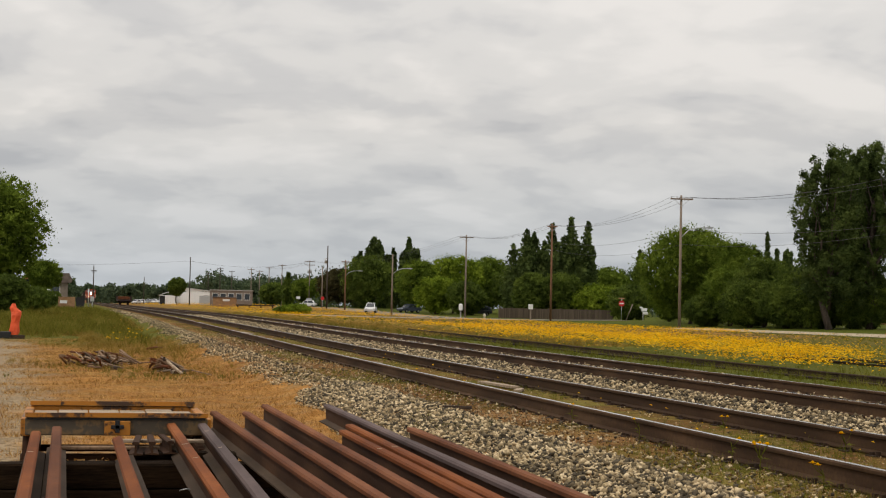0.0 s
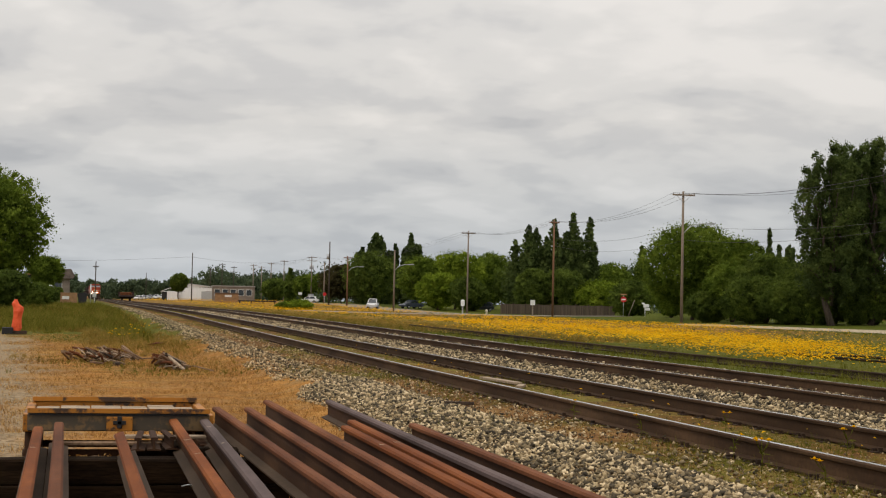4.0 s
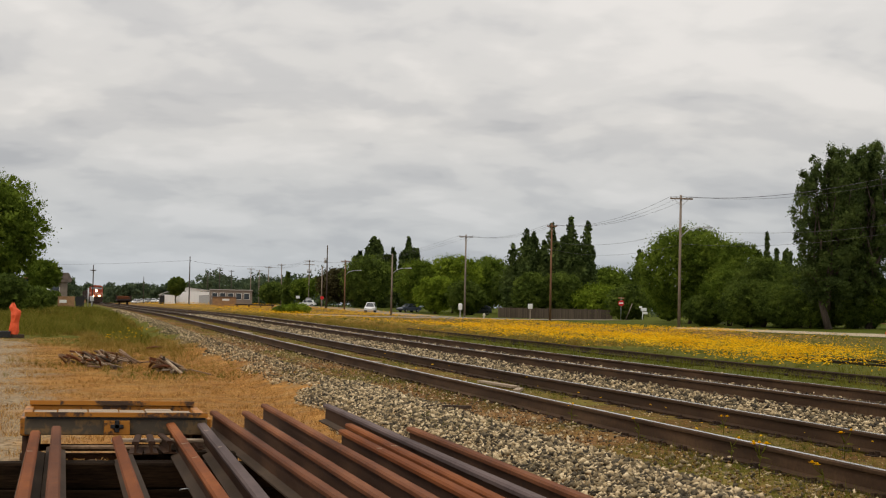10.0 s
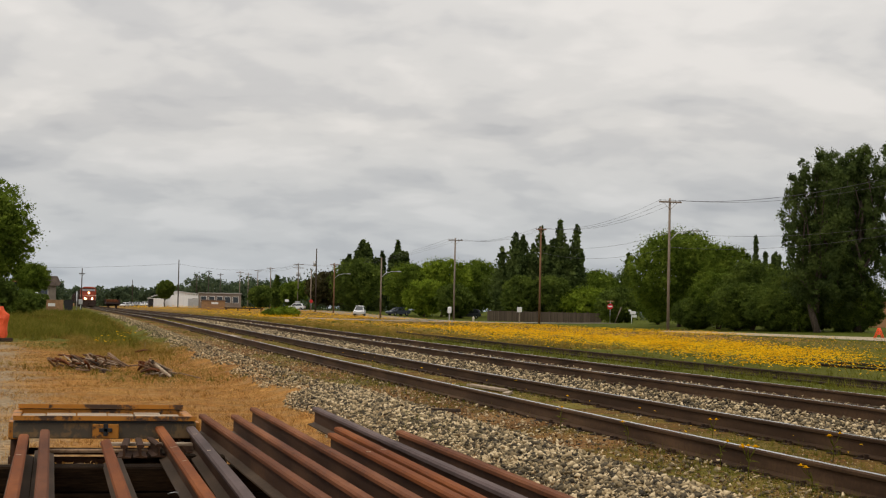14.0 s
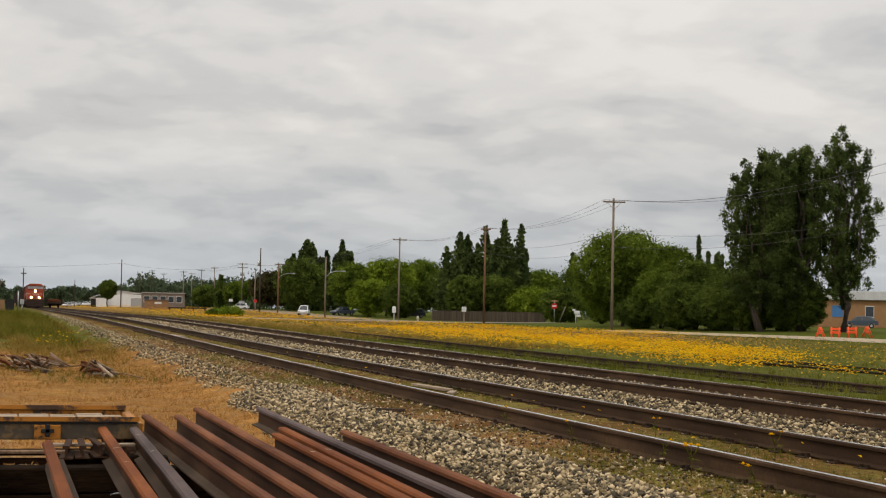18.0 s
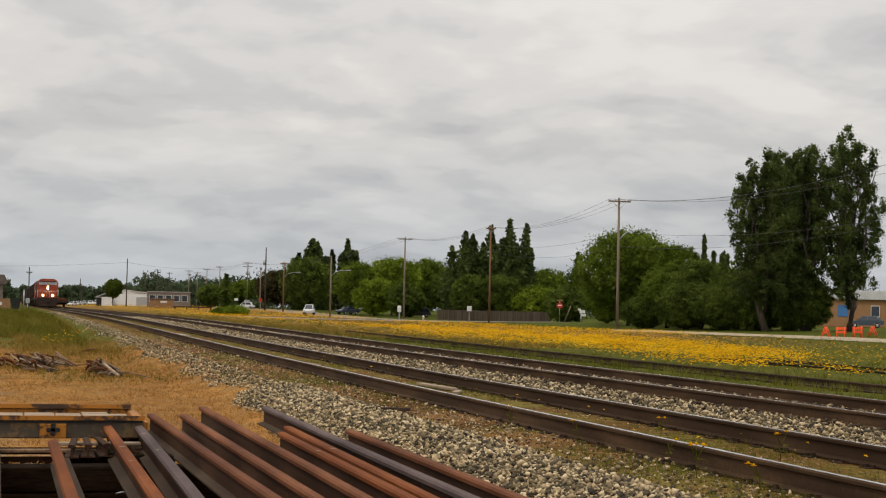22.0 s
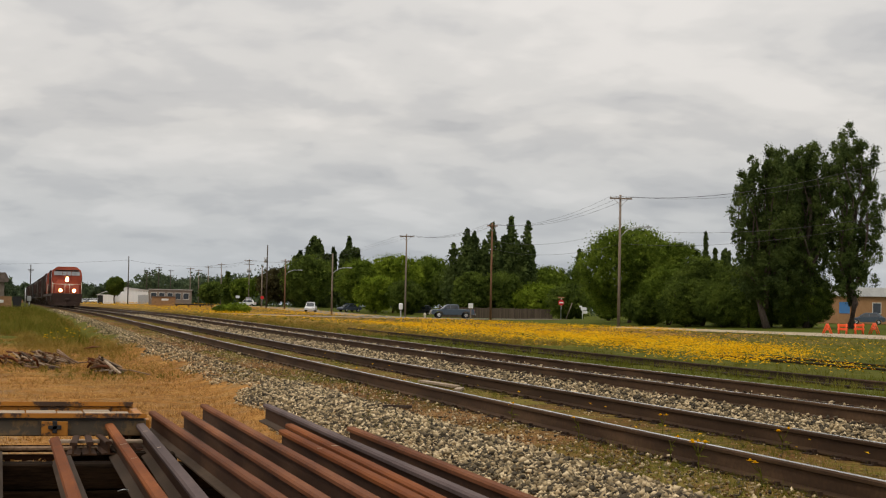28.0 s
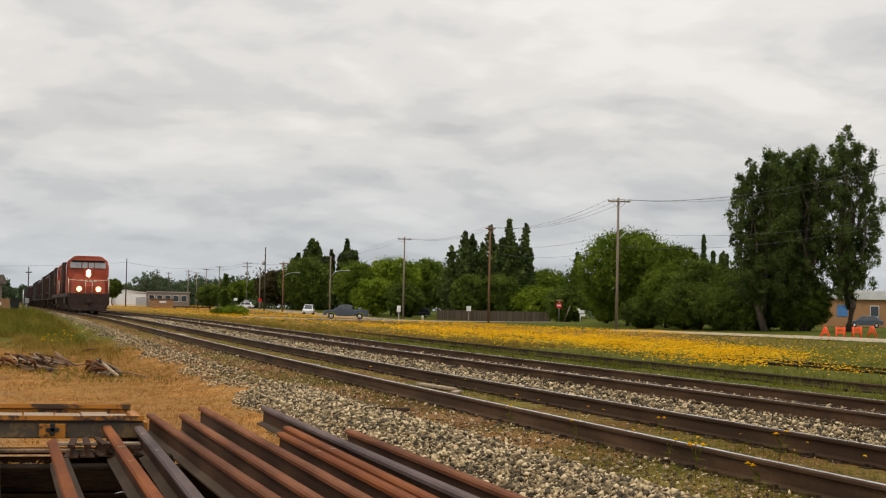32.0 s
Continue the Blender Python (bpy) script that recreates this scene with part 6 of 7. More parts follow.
def build_bogie(parent, y, wheels, gauge, span):
    bm = bmesh.new()
    for s in (-1, 1):
        slab(bm, ((y - span * 0.62, 0.72), (y - span * 0.5, 0.95), (y + span * 0.5, 0.95), (y + span * 0.62, 0.72), (y + span * 0.45, 0.45), (y - span * 0.45, 0.45)), s * 1.02 - 0.08, s * 1.02 + 0.08, "y")
    box(bm, -1.0, 1.0, y - 0.25, y + 0.25, 0.6, 0.95)
    bg = part("bogie", bm, M_LOCO_DARK, parent, "dark cast bogie frame")
    for k in range(wheels):
        yy = y + span * (k / (wheels - 1) - 0.5)
        bm = bmesh.new()
        for s in (-1, 1):
            tube(bm, (s * gauge / 2 - 0.06, yy, 0.50), (s * gauge / 2 + 0.06, yy, 0.50), 0.5, seg=20)
            tube(bm, (s * (gauge / 2 - 0.10), yy, 0.50), (s * (gauge / 2 - 0.06), yy, 0.50), 0.53, seg=20)
        tube(bm, (-gauge / 2, yy, 0.5), (gauge / 2, yy, 0.5), 0.08)
        part("wheelset", bm, M_LOCO_DARK, bg, "dark steel wheelset")


def build_locomotive(label, lit=True, flip=False):
    """A six-axle diesel locomotive: its front at y = 0 facing -y, the rest behind; rail top at z = 0."""
    t = thing("locomotive", None, label, "locomotive")
    red, dark = M_LOCO_RED, M_LOCO_DARK
    bm = bmesh.new()
    box(bm, -1.58, 1.58, 0.55, 22.2, 1.22, 1.52, 0.03)
    part("platform", bm, dark, t, "black running board and sill")
    bm = bmesh.new()
    slab(bm, ((-1.55, 1.45), (1.55, 1.45), (1.55, 0.75), (1.25, 0.22), (-1.25, 0.22), (-1.55, 0.75)), 0.30, 0.62)
    part("pilot", bm, dark, t, "black pilot plate")
    bm = bmesh.new()
    lo = [(-1.35, 0.30, 0.22), (0, -0.12, 0.20), (1.35, 0.30, 0.22)]
    hi = [(-1.35, 0.30, 0.62), (0, -0.02, 0.70), (1.35, 0.30, 0.62)]
    a, b = [bm.verts.new(p) for p in lo], [bm.verts.new(p) for p in hi]
    c, d = [bm.verts.new((p[0], 0.40, p[2])) for p in lo], [bm.verts.new((p[0], 0.40, p[2])) for p in hi]
    for k in range(2):
        bm.faces.new((a[k], a[k + 1], b[k + 1], b[k]))
        bm.faces.new((c[k], c[k + 1], d[k + 1], d[k]))
        bm.faces.new((a[k], a[k + 1], c[k + 1], c[k]))
        bm.faces.new((b[k], b[k + 1], d[k + 1], d[k]))
    bm.faces.new((a[0], b[0], d[0], c[0]))
    bm.faces.new((a[2], b[2], d[2], c[2]))
    bmesh.ops.recalc_face_normals(bm, faces=bm.faces)
    part("snow_plough", bm, dark, t, "black snow plough")
    bm = bmesh.new()
    box(bm, -0.20, 0.20, -0.25, 0.35, 0.72, 1.02, 0.05)
    part("coupler", bm, dark, t, "dark knuckle coupler")
    # nose, cab and hood
    bm = bmesh.new()
    slab(bm, ((-1.25, 1.50), (1.25, 1.50), (1.25, 2.60), (0.95, 3.02), (-0.95, 3.02), (-1.25, 2.60)), 1.35, 2.9)
    nose = part("nose", bm, red, t, "red sloping nose")
    for v in nose.data.vertices:
        if v.co.y < 1.5 and v.co.z > 2.0:
            v.co.y += 0.35
    bm = bmesh.new()
    slab(bm, ((-1.56, 1.50), (1.56, 1.50), (1.60, 3.50), (1.50, 4.06), (1.05, 4.40), (-1.05, 4.40), (-1.50, 4.06), (-1.60, 3.50)), 2.75, 5.3)
    cab = part("cab", bm, red, t, "red wide cab")
    for v in cab.data.vertices:
        if v.co.y < 3 and v.co.z > 3.9:
            v.co.y += 0.22
    bm = bmesh.new()
    box(bm, -1.28, 1.28, 2.62, 2.95, 4.02, 4.09, 0.02)
    part("cab_visor", bm, M_LOCO_DARK, cab, "dark visor over the windscreen")
    # the panes' sky reflection is a pale base colour
    for x0, x1 in ((-1.36, -0.50), (-0.44, -0.04), (0.04, 0.44), (0.50, 1.36)):
        bm = bmesh.new()
        box(bm, x0, x1, 2.70, 2.86, 3.48, 3.92, 0.01)
        part("windscreen", bm, M_GLASS_SKY, cab, "windscreen coloured pale for the sky's reflection")
    for s in (-1, 1):
        bm = bmesh.new()
        box(bm, s * 1.59 - 0.025, s * 1.59 + 0.025, 3.2, 4.1, 3.05, 3.78, 0.01)
        part("cab_window", bm, M_GLASS, cab, "dark cab side window")
        bm = bmesh.new()
        box(bm, s * 1.59 - 0.02, s * 1.59 + 0.02, 4.3, 5.0, 1.6, 3.6, 0.01)
        part("cab_door", bm, red, cab)
        bm = bmesh.new()
        box(bm, s * 0.98 - 0.24, s * 0.98 + 0.24, 2.66, 2.76, 3.95, 4.10, 0.01)
        part("number_board", bm, M_BLACK, cab, "dark number board")
    bm = bmesh.new()
    # the hood's shade comes from its darkened red
    slab(bm, ((-1.02, 1.50), (1.02, 1.50), (1.02, 3.70), (0.80, 4.10), (-0.80, 4.10), (-1.02, 3.70)), 5.3, 18.2)
    hood = part("long_hood", bm, M_LOCO_SHADED, t, "grimy red engine hood with doors, darkened for shade")
    for k in range(11):
        for s in (-1, 1):
            bm = bmesh.new()
            box(bm, s * 1.03 - 0.02, s * 1.03 + 0.02, 5.6 + 1.13 * k, 6.55 + 1.13 * k, 1.75, 3.5, 0.008)
            part("hood_door", bm, M_LOCO_SHADED, hood)
    bm = bmesh.new()
    box(bm, -1.45, 1.45, 18.2, 21.6, 1.55, 4.28, 0.08)
    rad = part("radiator_hood", bm, M_LOCO_SHADED, t, "grimy red flared radiator hood, darkened for shade")
    for s in (-1, 1):
        bm = bmesh.new()
        for k in range(9):
            box(bm, s * 1.46 - 0.02, s * 1.46 + 0.02, 18.4, 21.4, 2.75 + 0.15 * k, 2.84 + 0.15 * k)
        part("radiator_grille", bm, M_LOCO_DARK, rad, "dark radiator louvres")
    bm = bmesh.new()
    box(bm, -0.5, 0.5, 9.2, 10.6, 4.08, 4.32, 0.05)
    part("exhaust_stack", bm, M_LOCO_DARK, t, "dark exhaust stack")
    for y in (13.0, 15.2):
        bm = bmesh.new()
        tube(bm, (0, y, 4.08), (0, y, 4.26), 0.55, seg=18)
        part("roof_fan", bm, M_LOCO_DARK, t, "dark round roof fan")
    bm = bmesh.new()
    slab(bm, ((-1.45, 1.22), (1.45, 1.22), (1.45, 0.7), (1.1, 0.42), (-1.1, 0.42), (-1.45, 0.7)), 8.6, 13.6)
    part("fuel_tank", bm, dark, t, "black fuel tank")
    bm = bmesh.new()
    for k in range(3):
        box(bm, -0.9, 0.9, 3.15 + 0.5 * k, 3.25 + 0.5 * k, 4.38, 4.44)
    part("cab_roof_rib", bm, red, t)
    # lamps
    for z in (2.94, 3.18):
        bm = bmesh.new()
        tube(bm, (0, 1.60, z), (0, 1.85, z), 0.12, seg=16)
        hl = part("headlight", bm, M_HEADLAMP if lit else M_GLASS_SKY, t, "lit twin headlight")
        # ring added behind the lamp to draw its halo
        bm = bmesh.new()
        tube(bm, (0, 1.63, z), (0, 1.85, z), 0.16, seg=16)
        part("lens_ring", bm, M_LAMP_HALO if lit else M_GLASS_SKY, hl)
    bm = bmesh.new()
    box(bm, -0.34, 0.34, 1.66, 2.8, 2.70, 3.40, 0.05)
    part("headlight_housing", bm, red, t)
    for s in (-1, 1):
        bm = bmesh.new()
        tube(bm, (s * 0.72, 0.50, 1.84), (s * 0.72, 0.62, 1.84), 0.14, seg=16)
        dl = part("ditch_light", bm, M_DITCH if lit else M_GLASS_SKY, t, "lit amber-white ditch light")
        # wider ring added for the ditch light's halo
        bm = bmesh.new()
        tube(bm, (s * 0.72, 0.53, 1.84), (s * 0.72, 0.62, 1.84), 0.21, seg=16)
        part("lens_ring", bm, M_LAMP_HALO if lit else M_GLASS_SKY, dl)
        bm = bmesh.new()
        box(bm, s * 0.72 - 0.24, s * 0.72 + 0.24, 0.60, 0.82, 1.50, 2.08, 0.02)
        part("ditch_light_box", bm, red, t)
        bm = bmesh.new()
        for y in (0.62, 1.3):
            tube(bm, (s * 1.52, y, 1.5), (s * 1.52, y, 2.55), 0.022, seg=6)
        bent(bm, [(s * 0.25, 0.62, 2.45), (s * 1.1, 0.62, 2.52), (s * 1.52, 0.62, 2.55), (s * 1.52, 1.3, 2.55), (s * 1.52, 2.6, 2.75)], 0.025, 6)
        tube(bm, (s * 0.25, 0.62, 1.5), (s * 0.25, 0.62, 2.45), 0.022, seg=6)
        part("handrail", bm, M_CREAM, t, "pale safety handrail")
        bm = bmesh.new()
        for k in range(9):
            y = 5.6 + 2.0 * k
            tube(bm, (s * 1.54, y, 1.5), (s * 1.54, y, 2.5), 0.02, seg=5)
        tube(bm, (s * 1.54, 5.4, 2.5), (s * 1.54, 21.8, 2.5), 0.022, seg=6)
        part("side_handrail", bm, M_LOCO_DARK, t, "dark safety handrail")
        for k in range(4):
            bm = bmesh.new()
            box(bm, s * 1.38 - 0.2, s * 1.38 + 0.2, 0.45, 0.95, 0.35 + 0.28 * k, 0.40 + 0.28 * k)
            part("step", bm, M_LOCO_DARK, t)
    for k in range(4):
        bm = bmesh.new()
        box(bm, -0.62 + 0.34 * k, -0.40 + 0.34 * k, 1.60, 1.68, 2.40, 2.56)
        part("nose_marking", bm, M_CREAM, nose, "pale lettering bar on the nose")
    bm = bmesh.new()
    box(bm, -0.42, 0.42, 1.32, 1.345, 1.62, 2.12, 0.01)
    part("nose_door", bm, red, nose, "red nose door")
    bm = bmesh.new()
    box(bm, -1.5, 1.5, 0.535, 0.552, 1.26, 1.34)
    part("sill_stripe", bm, M_CREAM, t, "pale stripe along the front sill")
    for y in (4.4, 17.8):
        build_bogie(t, y, 3, 1.57, 4.0)
    return t


def build_freight_car(name, length, paint_, label, style):
    """A freight car, its leading end at y = 0; rail top at z = 0."""
    t = thing(name, None, label, "freight car", "cars of the train")
    bm = bmesh.new()
    box(bm, -0.35, 0.35, 0.1, length - 0.1, 0.85, 1.15)
    box(bm, -1.4, 1.4, 0.6, length - 0.6, 1.05, 1.20, 0.02)
    part("underframe", bm, M_LOCO_DARK, t, "dark underframe")
    bm = bmesh.new()
    if style == "box":
        slab(bm, ((-1.52, 1.15), (1.52, 1.15), (1.52, 4.05), (1.2, 4.25), (0, 4.32), (-1.2, 4.25), (-1.52, 4.05)), 0.7, length - 0.7)
    else:
        slab(bm, ((-1.50, 1.85), (1.50, 1.85), (1.54, 3.6), (1.1, 4.15), (0, 4.28), (-1.1, 4.15), (-1.54, 3.6)), 0.7, length - 0.7)
    body = part("body", bm, paint_, t)
    top = {"box": 4.0, "hopper": 3.55}[style]
    low = 1.9 if style == "hopper" else 1.2
    n = 11
    for k in range(n):
        y = 1.0 + (length - 2.0) * k / (n - 1)
        for s in (-1, 1):
            bm = bmesh.new()
            box(bm, s * 1.545 - 0.05, s * 1.545 + 0.05, y - 0.06, y + 0.06, low, top)
            part("rib", bm, paint_, body)
    if style == "hopper":
        for y in (length * 0.28, length * 0.5, length * 0.72):
            bm = bmesh.new()
            slab(bm, ((y - 1.5, 1.86), (y + 1.5, 1.86), (y + 0.4, 0.75), (y - 0.4, 0.75)), -1.2, 1.2, "y")
            part("hopper_bay", bm, paint_, body)
    if style == "box":
        for s in (-1, 1):
            bm = bmesh.new()
            box(bm, s * 1.60 - 0.03, s * 1.60 + 0.03, length / 2 - 1.5, length / 2 + 1.5, 1.2, 3.85, 0.02)
            part("sliding_door", bm, paint_, body)
    bm = bmesh.new()
    for k in range(8):
        box(bm, 1.0, 1.45, 0.60, 0.66, 1.3 + 0.36 * k, 1.34 + 0.36 * k)
        box(bm, -1.45, -1.0, 0.60, 0.66, 1.3 + 0.36 * k, 1.34 + 0.36 * k)
    part("ladder", bm, paint_, t)
    for y in (2.2, length - 2.2):
        build_bogie(t, y, 2, 1.57, 1.8)
    return t


TRACK_X, RAIL_TOP = 6.115, 0.47
train = [(0.0, build_locomotive("red diesel locomotive with lit headlight and ditch lights"))]
second = build_locomotive("second red diesel locomotive with unlit lamps", False)
train.append((23.0, second))
at_y, rnd_train = 46.0, random.Random(8)
STYLES = (("box", 17.0, M_CAR_RUST, "brown steel boxcar with ribbed sides"), ("hopper", 18.0, M_CAR_BROWN, "dull red covered hopper car"),
          ("hopper", 18.0, M_CAR_RUST, "brown covered hopper car"), ("box", 17.0, M_CAR_BLACK, "black steel boxcar with ribs"))
made_cars = {}
for k in range(15):
    style, length, colour, label = STYLES[(0, 1, 0, 2, 1, 3, 0, 2, 1, 1, 0, 2, 3, 0, 1)[k]]
    if label in made_cars:
        ob = copy_thing(made_cars[label], Matrix.Identity(4))
    else:
        ob = made_cars[label] = build_freight_car("boxcar" if style == "box" else "hopper_car", length, colour, label, style)
    train.append((at_y, ob))
    at_y += length + 0.6


def build_work_car():
    t = thing("work_wagon", pose(10.03 + bend(326), 326, RAIL_TOP + climb(326)), "dark brown flat work wagon with loads standing on the second track", "rail wagon")
    bm = bmesh.new()
    box(bm, -1.35, 1.35, 0, 11, 0.75, 1.05, 0.03)
    part("deck", bm, M_CAR_RUST, t)
    for s in (-1, 1):
        for k in range(6):
            bm = bmesh.new()
            box(bm, s * 1.35 - 0.05, s * 1.35 + 0.05, 0.3 + 2 * k, 0.42 + 2 * k, 1.0, 1.75)
            part("stake", bm, M_CAR_RUST, t)
    bm = bmesh.new()
    box(bm, -1.2, 0.9, 0.8, 4.5, 1.05, 1.65, 0.1)
    box(bm, -0.6, 1.2, 5.0, 9.5, 1.05, 1.5, 0.1)
    part("load", bm, M_RUST_DULL, t, "rusty load")
    for y in (2.0, 9.0):
        build_bogie(t, y, 2, 1.57, 1.8)


build_work_car()


# ---- buildings ----
def wall_box(t, name, w, d, z0, z1, material, label=""):
    bm = bmesh.new()
    box(bm, -w / 2, w / 2, -d / 2, d / 2, z0, z1, 0.02)
    return part(name, bm, material, t, label)


def opening(t, name, x0, x1, y, z0, z1, fill, frame_mat, label=""):
    """A framed window or door standing proud of a wall whose face is at y, towards -y."""
    bm = bmesh.new()
    g = 0.07
    for a, b, c, d in ((x0 - g, x0, z0 - g, z1 + g), (x1, x1 + g, z0 - g, z1 + g), (x0, x1, z0 - g, z0), (x0, x1, z1, z1 + g)):
        box(bm, a, b, y - 0.06, y + 0.02, c, d)
    fr = part(name, bm, frame_mat, t, label)
    bm = bmesh.new()
    box(bm, x0, x1, y - 0.02, y + 0.01, z0, z1)
    part("pane" if name == "window" else "door_leaf", bm, fill, fr)
    return fr


def facing(bearing, dist, turn=None):
    x, y = spot(bearing, dist)
    return pose(x, y, ground_z(x, y), 0, 0, -bearing if turn is None else turn)


M_SIDING = speckled("white_metal_siding", (0.68, 0.69, 0.70), (0.84, 0.84, 0.83), 1.2, 0.5, 0, 0.2, 0.02, 5, (9, 9, 0.3))
M_ROOF_WHITE = speckled("pale_metal_roof", (0.5, 0.5, 0.5), (0.68, 0.68, 0.67), 1.0, 0.5, 0.1, 0.1, 0.01)
M_BRICK = speckled("tan_brick_wall", (0.20, 0.11, 0.055), (0.36, 0.21, 0.11), 2.0, 0.9, 0, 0.3, 0.01, 7)
M_TAN = speckled("tan_stucco", (0.29, 0.155, 0.072), (0.39, 0.22, 0.108), 1.0, 0.9, 0, 0.2, 0.01)
M_GREYWALL = speckled("grey_stucco", (0.15, 0.12, 0.10), (0.26, 0.215, 0.18), 1.0, 0.9, 0, 0.2, 0.01)
M_SHINGLE = speckled("brown_shingles", (0.09, 0.07, 0.06), (0.19, 0.15, 0.13), 1.5, 0.9, 0, 0.4, 0.02)
M_BLUE_DOOR = painted("blue_paint", (0.06, 0.20, 0.45), (0.2, 0.25, 0.3), 0.7, 0.45, 0.2)


def build_shed():
    t = thing("storage_shed", facing(3.85, 490), "long white metal storage shed with a low gable roof", "shed")
    wall_box(t, "wall", 9.5, 16, 0, 3.6, M_SIDING)
    bm = bmesh.new()
    slab(bm, ((-5.5, 3.55), (-1.5, 4.7), (5.5, 3.9), (5.5, 3.75), (-1.5, 4.5), (-5.5, 3.4)), -8.3, 8.3)
    part("roof", bm, M_ROOF_WHITE, t, "pale metal roof")
    bm = bmesh.new()
    slab(bm, ((-5.2, 3.4), (-1.5, 4.5), (5.2, 3.75)), -8.0, -7.9)
    part("gable", bm, M_SIDING, t)
    opening(t, "door", 3.0, 4.6, -8.0, 0.1, 2.6, M_GREYWALL, M_WHITE)
    t = thing("storage_shed", facing(3.0, 478), "small white gabled shed with a dark open front", "shed")
    wall_box(t, "wall", 4.6, 7, 0, 2.6, M_SIDING)
    bm = bmesh.new()
    slab(bm, ((-2.6, 2.55), (0, 3.6), (2.6, 2.55), (2.6, 2.4), (0, 3.4), (-2.6, 2.4)), -3.7, 3.7)
    part("roof", bm, M_ROOF_WHITE, t)
    bm = bmesh.new()
    box(bm, -2.25, -0.8, -3.56, -3.48, 0, 2.4)
    part("door_opening", bm, M_BLACK, t, "dark doorway")
    t = thing("storage_tank", facing(4.28, 430), "grey metal container beside a shed", "container")
    wall_box(t, "shell", 3.2, 4.5, 0, 2.3, M_GALV)


def build_station():
    t = thing("brick_building", facing(4.93, 330), "low tan brick building with a white sign", "building")
    wall_box(t, "wall", 4.6, 6, 0, 1.75, M_BRICK)
    wall_box(t, "roof", 4.9, 6.3, 1.75, 1.90, M_SHINGLE)
    bm = bmesh.new()
    box(bm, -0.4, 0.95, -3.06, -2.99, 1.05, 1.45)
    part("sign", bm, M_WHITE, t, "blank-looking white sign board")
    t = thing("office_building", facing(5.15, 352), "flat-roofed grey building with a row of windows", "building")
    wall_box(t, "wall", 8.8, 8, 0, 3.1, M_GREYWALL)
    wall_box(t, "roof", 9.1, 8.3, 3.1, 3.3, M_CONCRETE)
    for k in range(5):
        opening(t, "window", -3.9 + 1.65 * k, -2.8 + 1.65 * k, -4.0, 1.3, 2.5, M_GLASS, M_WHITE)
    t = thing("loading_platform", facing(5.98, 315), "low dark timber loading platform", "platform")
    bm = bmesh.new()
    box(bm, -3.6, 3.6, -1.5, 1.5, 0.35, 0.6, 0.02)
    part("deck", bm, M_TIE, t)
    for x in (-3.3, -1.1, 1.1, 3.3):
        bm = bmesh.new()
        box(bm, x - 0.12, x + 0.12, -1.3, 1.3, 0, 0.35)
        part("support", bm, M_TIE, t)


def build_lane_house():
    m = facing(28.9, 226, -21) @ Matrix.Diagonal((1, 1, 1.3, 1))
    t = thing("low_building", m, "low tan building with a pale flat roof and a blue door", "building")
    wall_box(t, "wall", 26, 9, 0, 2.75, M_TAN)
    wall_box(t, "roof", 26.8, 9.8, 2.75, 3.65, M_ROOF_WHITE, "pale deep roof fascia")
    opening(t, "door", -9.6, -8.5, -4.5, 0.1, 2.2, M_BLUE_DOOR, M_BLUE_DOOR, "bright blue door")
    opening(t, "window", -3.9, -2.7, -4.5, 1.1, 2.1, M_BLUE_DOOR, M_BLUE_DOOR, "window with a blue shutter")
    for x in (0.3, 5.0):
        opening(t, "window", x, x + 1.0, -4.5, 1.1, 2.1, M_GLASS, M_WHITE)
    bm = bmesh.new()
    tube(bm, (-5.2, -4.2, 3.65), (-5.2, -4.2, 5.0), 0.06)
    part("vent_pipe", bm, M_GALV, t)


def build_left_house():
    t = thing("wooden_house", facing(-0.80, 250, 10), "brown shingled house roof showing above the trees", "house")
    wall_box(t, "wall", 3.2, 5, 0.0, 3.1, M_GREYWALL)
    bm = bmesh.new()
    slab(bm, ((-2.2, 2.9), (-0.9, 4.3), (1.7, 4.3), (2.2, 3.3), (2.0, 2.9)), -2.9, 2.9)
    part("roof", bm, M_SHINGLE, t, "brown shingled roof")
    opening(t, "window", -0.8, 0.4, -2.5, 1.2, 2.3, M_GLASS, M_WHITE)
    t = thing("equipment_hut", facing(-0.37, 196), "low brown hut with a white sign", "hut")
    wall_box(t, "wall", 1.9, 2, 0, 1.25, M_BRICK)
    bm = bmesh.new()
    box(bm, -0.75, 0.05, -1.05, -0.99, 0.5, 0.85)
    part("sign", bm, M_WHITE, t, "white sign board")
    t = thing("waste_bin", facing(0.08, 190), "dark upright waste bin beside the line", "bin")
    bm = bmesh.new()
    slab(bm, ((-0.42, 0), (0.42, 0), (0.52, 1.05), (0.4, 1.25), (-0.4, 1.25), (-0.52, 1.05)), -0.45, 0.45)
    part("shell", bm, M_BLACK, t)
    t = thing("signal_box", facing(0.48, 240), "pale trackside signal cabinet on a post", "cabinet")
    bm = bmesh.new()
    box(bm, -0.30, 0.26, -0.25, 0.25, 0.95, 1.65, 0.03)
    part("cabinet", bm, M_GALV, t)
    bm = bmesh.new()
    tube(bm, (0, 0, 0), (0, 0, 0.9), 0.07)
    part("post", bm, M_GALV, t)
    t = thing("crossing_gate", facing(0.30, 235), "pale trackside crossing mast", "mast")
    bm = bmesh.new()
    box(bm, -0.85, -0.1, -0.12, 0.12, 0.55, 0.95, 0.02)
    part("counterweight", bm, M_TAN, t)
    bm = bmesh.new()
    tube(bm, (0.2, 0, 0), (0.2, 0, 2.6), 0.08)
    part("post", bm, M_GALV, t)


build_shed()
build_station()
build_lane_house()
build_left_house()


